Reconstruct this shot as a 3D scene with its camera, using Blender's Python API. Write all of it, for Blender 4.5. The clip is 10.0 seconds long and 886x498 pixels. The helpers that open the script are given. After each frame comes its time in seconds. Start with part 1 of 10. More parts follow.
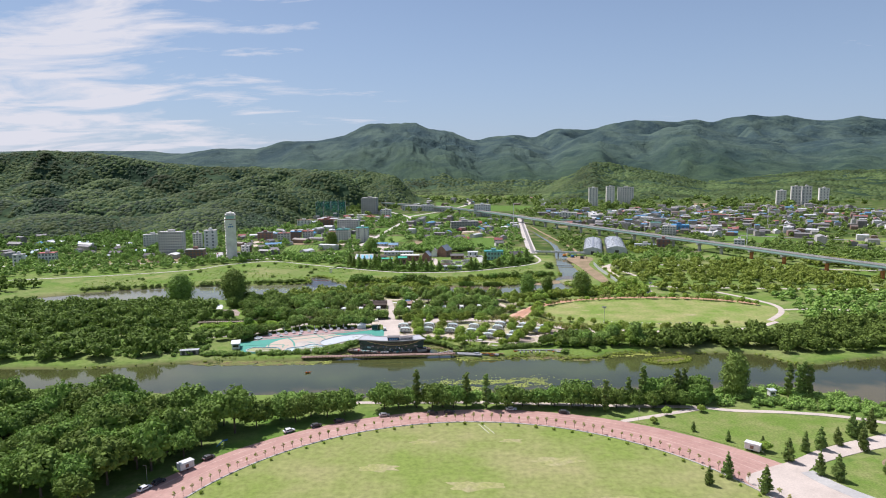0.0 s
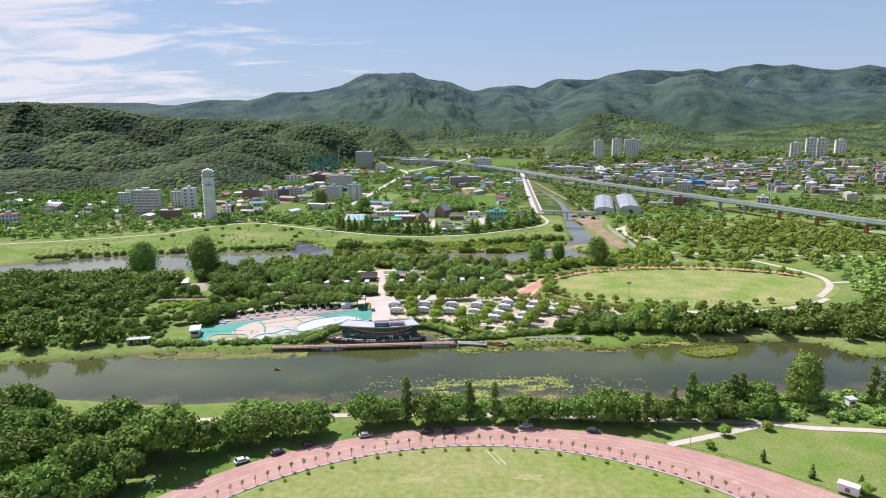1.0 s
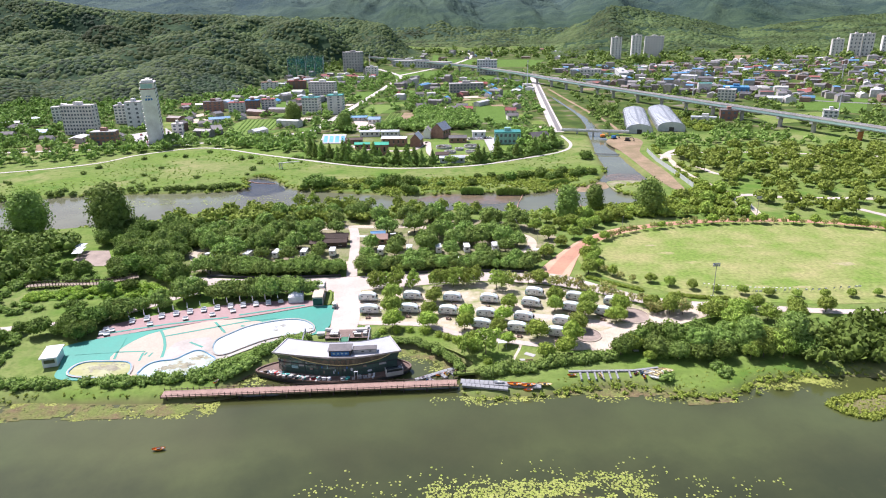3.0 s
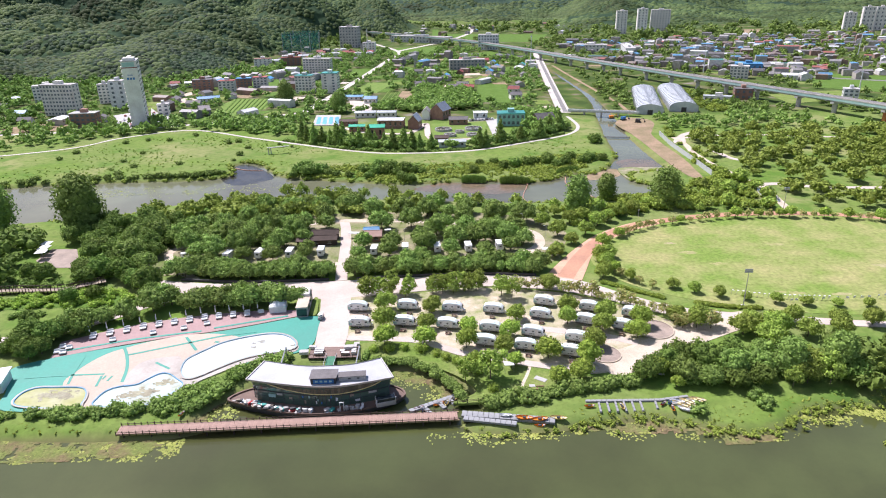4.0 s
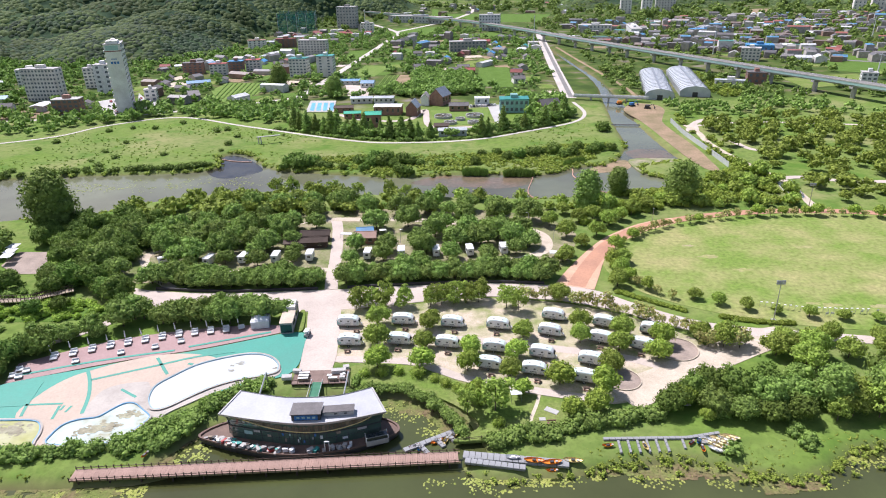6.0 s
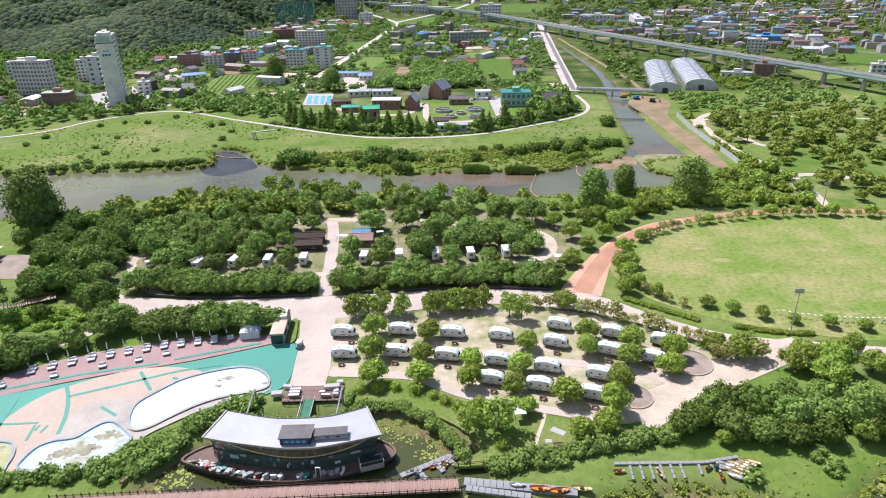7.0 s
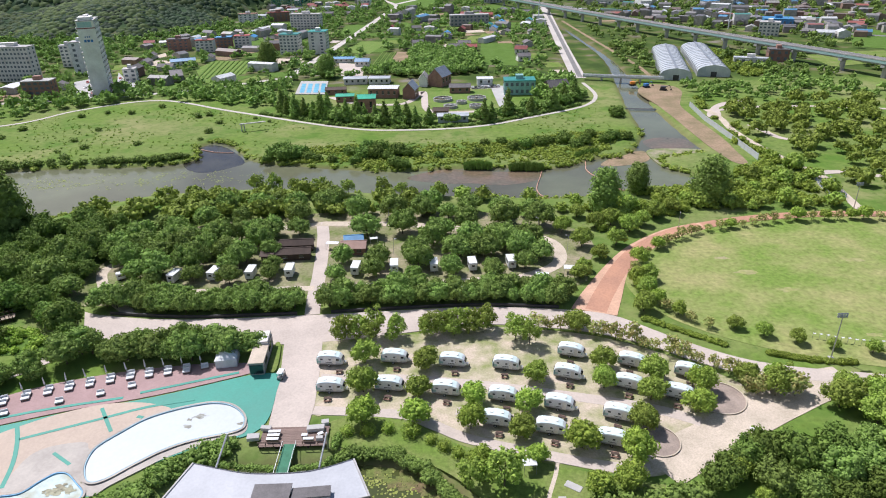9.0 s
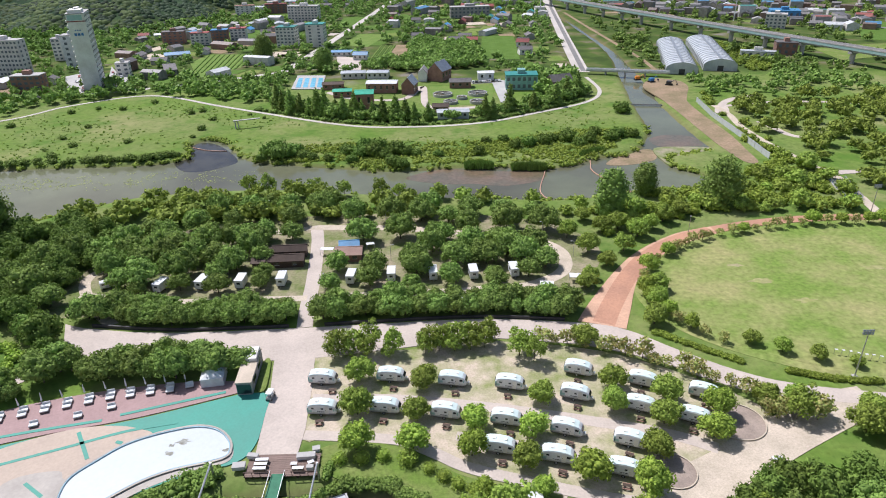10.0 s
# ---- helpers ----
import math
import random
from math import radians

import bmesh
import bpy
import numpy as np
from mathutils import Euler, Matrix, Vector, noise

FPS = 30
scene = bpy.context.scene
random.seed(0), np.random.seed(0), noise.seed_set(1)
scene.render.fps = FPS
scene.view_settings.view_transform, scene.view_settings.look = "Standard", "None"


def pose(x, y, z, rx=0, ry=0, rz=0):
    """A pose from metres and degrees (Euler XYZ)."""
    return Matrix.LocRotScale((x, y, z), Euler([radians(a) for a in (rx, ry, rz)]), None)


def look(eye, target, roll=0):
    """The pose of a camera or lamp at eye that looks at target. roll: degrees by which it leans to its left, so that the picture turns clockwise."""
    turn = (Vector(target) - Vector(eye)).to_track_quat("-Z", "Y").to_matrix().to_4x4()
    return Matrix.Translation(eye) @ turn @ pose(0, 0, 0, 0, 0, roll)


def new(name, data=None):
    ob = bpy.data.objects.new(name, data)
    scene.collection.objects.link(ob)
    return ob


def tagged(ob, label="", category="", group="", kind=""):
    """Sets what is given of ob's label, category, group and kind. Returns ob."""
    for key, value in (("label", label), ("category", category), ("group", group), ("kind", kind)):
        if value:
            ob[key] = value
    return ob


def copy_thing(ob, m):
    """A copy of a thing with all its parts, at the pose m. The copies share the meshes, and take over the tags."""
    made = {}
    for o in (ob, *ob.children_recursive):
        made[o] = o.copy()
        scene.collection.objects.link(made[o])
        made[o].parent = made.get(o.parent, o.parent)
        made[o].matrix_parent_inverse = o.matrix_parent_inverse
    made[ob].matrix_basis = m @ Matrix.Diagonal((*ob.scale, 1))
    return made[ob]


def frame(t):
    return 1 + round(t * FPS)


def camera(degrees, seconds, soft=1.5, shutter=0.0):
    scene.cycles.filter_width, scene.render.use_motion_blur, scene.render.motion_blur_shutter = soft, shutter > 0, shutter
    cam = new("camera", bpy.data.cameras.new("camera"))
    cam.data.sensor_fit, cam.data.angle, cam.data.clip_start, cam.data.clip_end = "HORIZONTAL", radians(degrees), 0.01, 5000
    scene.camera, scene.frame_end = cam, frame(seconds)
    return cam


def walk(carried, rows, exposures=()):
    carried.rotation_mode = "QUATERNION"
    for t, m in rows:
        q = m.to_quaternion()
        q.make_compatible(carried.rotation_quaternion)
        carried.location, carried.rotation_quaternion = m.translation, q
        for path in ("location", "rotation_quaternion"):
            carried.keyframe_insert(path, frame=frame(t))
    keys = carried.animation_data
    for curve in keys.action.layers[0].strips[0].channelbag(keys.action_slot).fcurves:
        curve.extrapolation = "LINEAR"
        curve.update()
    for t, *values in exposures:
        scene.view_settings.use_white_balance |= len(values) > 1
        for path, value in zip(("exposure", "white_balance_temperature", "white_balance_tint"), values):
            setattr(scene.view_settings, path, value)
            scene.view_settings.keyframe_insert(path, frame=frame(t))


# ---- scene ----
cam = camera(69.0, 10.0, 1.05)
# t, x, y, z, yaw, pitch, roll of a drone that flies ahead, fast and then slow
ROWS = [
    (0.0, -2.600, 3.350, 59.471, -0.753, -7.162, -0.583),
    (0.5, -2.130, 21.187, 59.330, -0.783, -9.082, -0.637),
    (1.0, -1.627, 39.373, 59.183, -0.792, -11.333, -0.699),
    (1.5, -1.084, 58.220, 59.029, -0.779, -13.331, -0.773),
    (2.0, -0.510, 77.113, 58.872, -0.743, -15.655, -0.855),
    (2.5, 0.090, 95.586, 58.710, -0.685, -18.051, -0.946),
    (2.7, 0.307, 102.154, 58.653, -0.660, -18.874, -0.980),
    (3.0, 0.602, 110.605, 58.577, -0.618, -19.981, -1.029),
    (3.3, 0.838, 117.367, 58.516, -0.585, -20.867, -1.067),
    (3.6, 1.015, 122.452, 58.470, -0.560, -21.534, -1.096),
    (3.8, 1.101, 124.915, 58.447, -0.547, -21.857, -1.110),
    (4.0, 1.162, 126.642, 58.432, -0.539, -22.083, -1.120),
    (4.5, 1.275, 129.942, 58.403, -0.520, -22.490, -1.139),
    (5.0, 1.391, 133.192, 58.373, -0.500, -22.888, -1.159),
    (5.5, 1.508, 136.469, 58.344, -0.480, -23.311, -1.179),
    (7.0, 1.858, 146.248, 58.256, -0.414, -24.525, -1.239),
    (7.5, 1.980, 149.561, 58.225, -0.391, -24.936, -1.261),
    (8.0, 2.098, 152.790, 58.196, -0.367, -25.314, -1.281),
    (8.5, 2.215, 155.938, 58.167, -0.344, -25.676, -1.302),
    (9.0, 2.334, 159.145, 58.138, -0.319, -26.036, -1.323),
    (9.5, 2.453, 162.356, 58.109, -0.294, -26.401, -1.345),
    (10.0, 2.574, 165.647, 58.079, -0.267, -26.756, -1.366),
]


def drone(x, y, z, yaw, pitch, roll):
    a, p = radians(yaw), radians(pitch)
    ahead = Vector((-math.sin(a) * math.cos(p), math.cos(a) * math.cos(p), math.sin(p)))
    eye = Vector((x, y, z))
    return look(eye, eye + ahead * 10, roll)


walk(cam, [(t, drone(*r)) for t, *r in ROWS], ((0, 0.38, 6250, 17.5), (2.5, 0.74, 6200, 22.5), (5, 0.63, 6200, 21.5), (7, 0.49, 6200, 19.5), (10, 0.27, 6150, 16.5)))

# ---- world, sun ----
SUN_FROM = Vector((-0.38, 0.40, 0.86)).normalized()
world = bpy.data.worlds.new("sky")
scene.world = world
world.use_nodes = True


def build_sky():
    nt = world.node_tree
    nt.nodes.clear()
    N, L = nt.nodes.new, nt.links.new
    out, bg = N("ShaderNodeOutputWorld"), N("ShaderNodeBackground")
    sky = N("ShaderNodeTexSky")
    sky.sky_type, sky.sun_disc = "NISHITA", False
    sky.sun_elevation = math.asin(SUN_FROM.z)
    sky.sun_rotation = math.atan2(SUN_FROM.x, SUN_FROM.y)
    sky.altitude, sky.air_density, sky.dust_density, sky.ozone_density = 100, 1.0, 0.6, 3.0
    co = N("ShaderNodeTexCoord")
    sep = N("ShaderNodeSeparateXYZ")
    L(co.outputs["Generated"], sep.inputs[0])
    # wisps: the direction laid out on a high flat layer, stretched along x
    zz = N("ShaderNodeMath"); zz.operation = "MAXIMUM"; zz.inputs[1].default_value = 0.02
    L(sep.outputs["Z"], zz.inputs[0])
    flat = N("ShaderNodeCombineXYZ")
    for k, s in (("X", 0.75), ("Y", 0.95)):
        d = N("ShaderNodeMath"); d.operation = "DIVIDE"
        L(sep.outputs[k], d.inputs[0])
        a = N("ShaderNodeMath"); a.operation = "ADD"; a.inputs[1].default_value = 0.16
        L(zz.outputs[0], a.inputs[0]); L(a.outputs[0], d.inputs[1])
        m = N("ShaderNodeMath"); m.operation = "MULTIPLY"; m.inputs[1].default_value = s
        L(d.outputs[0], m.inputs[0]); L(m.outputs[0], flat.inputs[k])
    mp = N("ShaderNodeMapping")
    mp.inputs["Location"].default_value = (2.3, 0.4, 0)
    mp.inputs["Rotation"].default_value = (0, 0, 0.12)
    mp.inputs["Scale"].default_value = (1.0, 1.6, 1)
    L(flat.outputs[0], mp.inputs[0])
    n = N("ShaderNodeTexNoise")
    n.inputs["Scale"].default_value, n.inputs["Detail"].default_value, n.inputs["Roughness"].default_value = 2.1, 10, 0.6
    n.inputs["Distortion"].default_value = 0.5
    L(mp.outputs[0], n.inputs["Vector"])
    # more cloud towards the west (x below zero)
    west = N("ShaderNodeMapRange")
    west.inputs["From Min"].default_value, west.inputs["From Max"].default_value = 0.02, -0.5
    west.inputs["To Min"].default_value, west.inputs["To Max"].default_value = -0.15, 0.17
    L(sep.outputs["X"], west.inputs["Value"])
    add = N("ShaderNodeMath"); add.operation = "ADD"
    L(n.outputs["Fac"], add.inputs[0]); L(west.outputs[0], add.inputs[1])
    ramp = N("ShaderNodeMapRange")
    ramp.inputs["From Min"].default_value, ramp.inputs["From Max"].default_value = 0.53, 0.70
    L(add.outputs[0], ramp.inputs["Value"])
    cut = N("ShaderNodeMath"); cut.operation = "MULTIPLY"; cut.inputs[1].default_value = 0.95
    L(ramp.outputs[0], cut.inputs[0])
    mix = N("ShaderNodeMix"); mix.data_type = "RGBA"
    L(cut.outputs[0], mix.inputs["Factor"])
    # thin summer haze low in the sky
    haze = N("ShaderNodeMapRange")
    haze.inputs["From Min"].default_value, haze.inputs["From Max"].default_value = 0.0, 0.35
    haze.inputs["To Min"].default_value, haze.inputs["To Max"].default_value = 0.68, 0.20
    L(sep.outputs["Z"], haze.inputs["Value"])
    veil = N("ShaderNodeMix"); veil.data_type = "RGBA"
    L(haze.outputs[0], veil.inputs["Factor"])
    L(sky.outputs[0], veil.inputs["A"])
    veil.inputs["B"].default_value = (5.0, 6.8, 9.0, 1)
    L(veil.outputs["Result"], mix.inputs["A"])
    mix.inputs["B"].default_value = (9.0, 9.2, 9.5, 1)
    L(mix.outputs["Result"], bg.inputs["Color"])
    bg.inputs["Strength"].default_value = 0.063
    L(bg.outputs[0], out.inputs[0])


build_sky()
sun = new("sun", bpy.data.lights.new("sun", "SUN"))
sun.data.energy, sun.data.angle, sun.data.color = 4.55, radians(0.55), (1.0, 0.97, 0.92)
sun.matrix_world = look(SUN_FROM * 300 + Vector((0, 250, 0)), (0, 250, 0))

# ---- materials ----


def mat(name, base, rough=0.8, vary=0.18, scale=0.5, fine=6.0, bump=0.0, metal=0.0, other=None, per=0.0, spec=0.4):
    """A surface with broad and fine variation. other: a second colour that shows in patches; per: variation from piece to piece."""
    m = bpy.data.materials.new(name)
    m.use_nodes = True
    nt = m.node_tree
    N, L = nt.nodes.new, nt.links.new
    b = nt.nodes["Principled BSDF"]
    b.inputs["Roughness"].default_value, b.inputs["Metallic"].default_value = rough, metal
    b.inputs["Specular IOR Level"].default_value = spec
    co = N("ShaderNodeTexCoord")
    big, small = N("ShaderNodeTexNoise"), N("ShaderNodeTexNoise")
    for n, s, d in ((big, scale, 5), (small, fine, 4)):
        n.inputs["Scale"].default_value, n.inputs["Detail"].default_value = s, d
        n.inputs["Roughness"].default_value = 0.6
        L(co.outputs["Object"], n.inputs["Vector"])
    col = N("ShaderNodeMix"); col.data_type = "RGBA"
    col.inputs["A"].default_value = (*base, 1)
    col.inputs["B"].default_value = (*(other or [c * 0.72 for c in base]), 1)
    st = N("ShaderNodeMapRange")
    st.inputs["From Min"].default_value, st.inputs["From Max"].default_value = 0.38, 0.66
    L(big.outputs["Fac"], st.inputs["Value"]); L(st.outputs[0], col.inputs["Factor"])
    val = N("ShaderNodeHueSaturation")
    L(col.outputs["Result"], val.inputs["Color"])
    mr = N("ShaderNodeMapRange")
    mr.inputs["From Min"].default_value, mr.inputs["From Max"].default_value = 0.25, 0.75
    mr.inputs["To Min"].default_value, mr.inputs["To Max"].default_value = 1 - vary, 1 + vary
    L(small.outputs["Fac"], mr.inputs["Value"])
    last = mr.outputs[0]
    if per:
        info = N("ShaderNodeObjectInfo")
        pr = N("ShaderNodeMapRange")
        pr.inputs["To Min"].default_value, pr.inputs["To Max"].default_value = 1 - per, 1 + per
        L(info.outputs["Random"], pr.inputs["Value"])
        mul = N("ShaderNodeMath"); mul.operation = "MULTIPLY"
        L(last, mul.inputs[0]); L(pr.outputs[0], mul.inputs[1])
        last = mul.outputs[0]
    L(last, val.inputs["Value"])
    L(val.outputs[0], b.inputs["Base Color"])
    if bump:
        bp = N("ShaderNodeBump")
        bp.inputs["Strength"].default_value, bp.inputs["Distance"].default_value = bump, 0.05
        L(small.outputs["Fac"], bp.inputs["Height"]); L(bp.outputs[0], b.inputs["Normal"])
    return m


def leaf(name, base, tip, hue=0.016, val=0.3, passing=0.2, broad=0.7, swing=0.25):
    """Leaves: each leaf or clump its own shade, each tree its own hue, a little light passing through."""
    m = bpy.data.materials.new(name)
    m.use_nodes = True
    nt = m.node_tree
    N, L = nt.nodes.new, nt.links.new
    b, out = nt.nodes["Principled BSDF"], nt.nodes["Material Output"]
    b.inputs["Roughness"].default_value, b.inputs["Specular IOR Level"].default_value = 0.7, 0.1
    geo, info = N("ShaderNodeNewGeometry"), N("ShaderNodeObjectInfo")
    co, no = N("ShaderNodeTexCoord"), N("ShaderNodeTexNoise")
    no.inputs["Scale"].default_value = broad
    L(co.outputs["Object"], no.inputs["Vector"])
    mix = N("ShaderNodeMix"); mix.data_type = "RGBA"
    mix.inputs["A"].default_value, mix.inputs["B"].default_value = (*base, 1), (*tip, 1)
    L(geo.outputs["Random Per Island"], mix.inputs["Factor"])
    h = N("ShaderNodeHueSaturation")
    hr, vr, nr = N("ShaderNodeMapRange"), N("ShaderNodeMapRange"), N("ShaderNodeMapRange")
    hr.inputs["To Min"].default_value, hr.inputs["To Max"].default_value = 0.5 - hue, 0.5 + hue * 0.35
    vr.inputs["To Min"].default_value, vr.inputs["To Max"].default_value = 1 - val * 0.6, 1 + val
    nr.inputs["From Min"].default_value, nr.inputs["From Max"].default_value = 0.25, 0.75
    nr.inputs["To Min"].default_value, nr.inputs["To Max"].default_value = 1 - swing, 1 + swing
    L(info.outputs["Random"], hr.inputs["Value"]); L(info.outputs["Random"], vr.inputs["Value"])
    L(no.outputs["Fac"], nr.inputs["Value"])
    mul = N("ShaderNodeMath"); mul.operation = "MULTIPLY"
    L(vr.outputs[0], mul.inputs[0]); L(nr.outputs[0], mul.inputs[1])
    L(hr.outputs[0], h.inputs["Hue"]); L(mul.outputs[0], h.inputs["Value"])
    L(mix.outputs["Result"], h.inputs["Color"]); L(h.outputs[0], b.inputs["Base Color"])
    tr, sh = N("ShaderNodeBsdfTranslucent"), N("ShaderNodeMixShader")
    L(h.outputs[0], tr.inputs["Color"])
    sh.inputs[0].default_value = passing
    L(b.outputs[0], sh.inputs[1]); L(tr.outputs[0], sh.inputs[2]); L(sh.outputs[0], out.inputs["Surface"])
    return m


def water_mat(name, base, rough):
    m = mat(name, base, rough, 0.10, 0.025, 0.4, spec=0.5, other=[c * k for c, k in zip(base, (0.62, 0.55, 0.6))])
    nt = m.node_tree
    N, L = nt.nodes.new, nt.links.new
    co, n, bp = N("ShaderNodeTexCoord"), N("ShaderNodeTexNoise"), N("ShaderNodeBump")
    n.inputs["Scale"].default_value, n.inputs["Detail"].default_value = 2.2, 3
    bp.inputs["Strength"].default_value, bp.inputs["Distance"].default_value = 0.12, 0.05
    L(co.outputs["Object"], n.inputs["Vector"]); L(n.outputs["Fac"], bp.inputs["Height"])
    L(bp.outputs[0], nt.nodes["Principled BSDF"].inputs["Normal"])
    return m


def shallows(m):
    """Brown mud shows through the shallows by the south bank, and dark weed beds lie off them."""
    nt = m.node_tree
    N, L = nt.nodes.new, nt.links.new
    b = nt.nodes["Principled BSDF"]
    old = b.inputs["Base Color"].links[0].from_socket
    co, sep, n = N("ShaderNodeTexCoord"), N("ShaderNodeSeparateXYZ"), N("ShaderNodeTexNoise")
    n.inputs["Scale"].default_value, n.inputs["Detail"].default_value, n.inputs["Roughness"].default_value = 0.09, 7, 0.65
    L(co.outputs["Object"], sep.inputs[0]); L(co.outputs["Object"], n.inputs["Vector"])
    wob = N("ShaderNodeMath"); wob.operation = "MULTIPLY_ADD"
    wob.inputs[1].default_value = 26.0
    L(n.outputs["Fac"], wob.inputs[0]); L(sep.outputs["Y"], wob.inputs[2])
    for lo, hi, colour, amount in ((203, 190, (0.030, 0.036, 0.013, 1), 0.75), (189, 183, (0.125, 0.098, 0.040, 1), 0.85)):
        r, mx = N("ShaderNodeMapRange"), N("ShaderNodeMix")
        r.inputs["From Min"].default_value, r.inputs["From Max"].default_value, r.inputs["To Max"].default_value = lo, hi, amount
        mx.data_type = "RGBA"
        mx.inputs["B"].default_value = colour
        L(wob.outputs[0], r.inputs["Value"]); L(r.outputs[0], mx.inputs["Factor"]); L(old, mx.inputs["A"])
        old = mx.outputs["Result"]
    L(old, b.inputs["Base Color"])
    return m


M_WATER = shallows(water_mat("river_water", (0.072, 0.086, 0.028), 0.07))
M_WATER2 = water_mat("side_river_water", (0.150, 0.160, 0.098), 0.10)
M_WATER2.node_tree.nodes["Principled BSDF"].inputs["Specular IOR Level"].default_value = 0.34
M_LAWN = mat("lawn", (0.128, 0.196, 0.040), 0.95, 0.30, 0.16, 2.0, 0.2, other=(0.205, 0.226, 0.082), spec=0.05)
M_FIELD = mat("mown_field", (0.176, 0.230, 0.057), 0.95, 0.26, 0.045, 0.8, 0.2, other=(0.270, 0.261, 0.118), spec=0.05)
M_WORN = mat("worn_grass", (0.27, 0.28, 0.105), 0.95, 0.25, 0.25, 1.2, 0.2, other=(0.33, 0.30, 0.17), spec=0.05)
M_SPORT = mat("sports_turf", (0.156, 0.232, 0.050), 0.95, 0.32, 0.085, 1.1, 0.2, other=(0.300, 0.288, 0.125), spec=0.05)
M_LINE = mat("worn_line_paint", (0.47, 0.33, 0.28), 0.85, 0.2, 0.3, 2.0, other=(0.38, 0.22, 0.18))
M_LINEW = mat("faded_white_line", (0.5, 0.5, 0.4), 0.9, 0.25, 0.4, 3.0, other=(0.24, 0.27, 0.12))
M_SHIPG = mat("ship_glazing", (0.082, 0.128, 0.100), 0.06, 0.2, 0.5, 2.0, spec=0.8)
M_SHIPR = mat("white_roof_membrane", (0.410, 0.422, 0.446), 0.55, 0.08, 0.25, 3.0, other=(0.350, 0.360, 0.384))
M_VALANCE = mat("weathered_valance", (0.165, 0.130, 0.085), 0.85, 0.3, 1.2, 8.0, other=(0.100, 0.085, 0.060), per=0.3)
M_DECKS = mat("ship_deck_boards", (0.17, 0.11, 0.085), 0.75, 0.2, 0.5, 6.0, other=(0.12, 0.08, 0.065))
M_PALE = mat("pale_concrete", (0.500, 0.430, 0.375), 0.88, 0.12, 0.2, 3.0, 0.1, other=(0.425, 0.365, 0.318))
M_GRAVEL = mat("gravel", (0.54, 0.46, 0.37), 0.95, 0.2, 0.3, 5.0, 0.3, other=(0.43, 0.37, 0.29), spec=0.08)
M_RED = mat("red_paving", (0.40, 0.245, 0.205), 0.85, 0.16, 0.15, 1.2, 0.1, other=(0.34, 0.195, 0.165))
M_WINDOW = mat("window_pane", (0.13, 0.155, 0.18), 0.25, 0.2, 0.4, 2.0, spec=0.5)
M_CLAY = mat("clay_path", (0.470, 0.250, 0.160), 0.9, 0.14, 0.15, 2.5, 0.2, other=(0.370, 0.200, 0.135))
M_CLAYP = mat("pale_clay", (0.580, 0.360, 0.245), 0.9, 0.14, 0.15, 2.5, 0.2, other=(0.440, 0.270, 0.185))
M_PITCH = mat("pitch_ground", (0.50, 0.42, 0.33), 0.95, 0.2, 0.22, 4.0, 0.3, other=(0.20, 0.235, 0.08), spec=0.08)
# soil and thin grass, with the camp trees' shade darkened into the colour
M_CAMP = mat("shaded_camp_soil", (0.30, 0.26, 0.175), 0.95, 0.25, 0.2, 2.0, 0.2, other=(0.13, 0.17, 0.05), spec=0.08)
M_ASPH = mat("grey_asphalt", (0.16, 0.155, 0.15), 0.9, 0.15, 0.2, 4.0, other=(0.21, 0.20, 0.19))
M_ROADC = mat("concrete_road", (0.50, 0.46, 0.42), 0.9, 0.12, 0.1, 2.0, other=(0.42, 0.38, 0.34))
M_WHITE = mat("white_paint", (0.68, 0.69, 0.69), 0.45, 0.06, 0.8, 8.0, other=(0.54, 0.55, 0.55))
# white shell with the mint cast of the light put into its colour
M_ROOFTINT = mat("light_tinted_white_shell", (0.58, 0.68, 0.66), 0.4, 0.05, 0.8, 8.0, other=(0.52, 0.62, 0.60))
M_MINTD = mat("mint_trim", (0.25, 0.46, 0.43), 0.4, 0.05, 0.8, 8.0)
M_CREAM = mat("cream_wall", (0.74, 0.72, 0.68), 0.8, 0.08, 0.2, 2.0, other=(0.58, 0.55, 0.51), per=0.12)
M_GREYW = mat("grey_wall", (0.42, 0.40, 0.38), 0.85, 0.1, 0.3, 2.0, per=0.2)
M_GLASS = mat("dark_glass", (0.025, 0.032, 0.036), 0.08, 0.1, 0.8, 4.0, spec=0.7)
M_DARK = mat("dark_metal", (0.05, 0.05, 0.055), 0.5, 0.15, 1.0, 8.0)
M_STEEL = mat("galvanised_steel", (0.48, 0.49, 0.50), 0.4, 0.1, 1.0, 8.0, metal=0.7)
M_WOOD = mat("red_brown_deck_boards", (0.335, 0.222, 0.180), 0.8, 0.2, 0.5, 8.0, other=(0.270, 0.172, 0.138), per=0.09)
M_WOODL = mat("weathered_timber", (0.30, 0.24, 0.18), 0.8, 0.2, 0.6, 8.0, per=0.15)
M_DECKT = mat("dark_deck_boards", (0.215, 0.150, 0.125), 0.8, 0.2, 0.5, 8.0, other=(0.165, 0.115, 0.095), per=0.12)
M_EDGE = mat("yellowed_timber", (0.42, 0.32, 0.17), 0.8, 0.2, 0.6, 8.0, per=0.1)
M_WOODD = mat("dark_timber", (0.075, 0.05, 0.038), 0.8, 0.25, 0.6, 8.0, per=0.15)
M_CARPET = mat("green_carpet", (0.06, 0.20, 0.12), 0.9, 0.12, 0.8, 8.0)
M_PAVED = mat("brown_pavers", (0.33, 0.265, 0.22), 0.9, 0.2, 0.3, 5.0, 0.2)
M_BARK = mat("bark", (0.12, 0.09, 0.065), 0.95, 0.25, 1.5, 9.0, 0.4)
M_TURQ = mat("turquoise_coating", (0.035, 0.27, 0.205), 0.6, 0.08, 0.15, 3.0, other=(0.045, 0.24, 0.185))
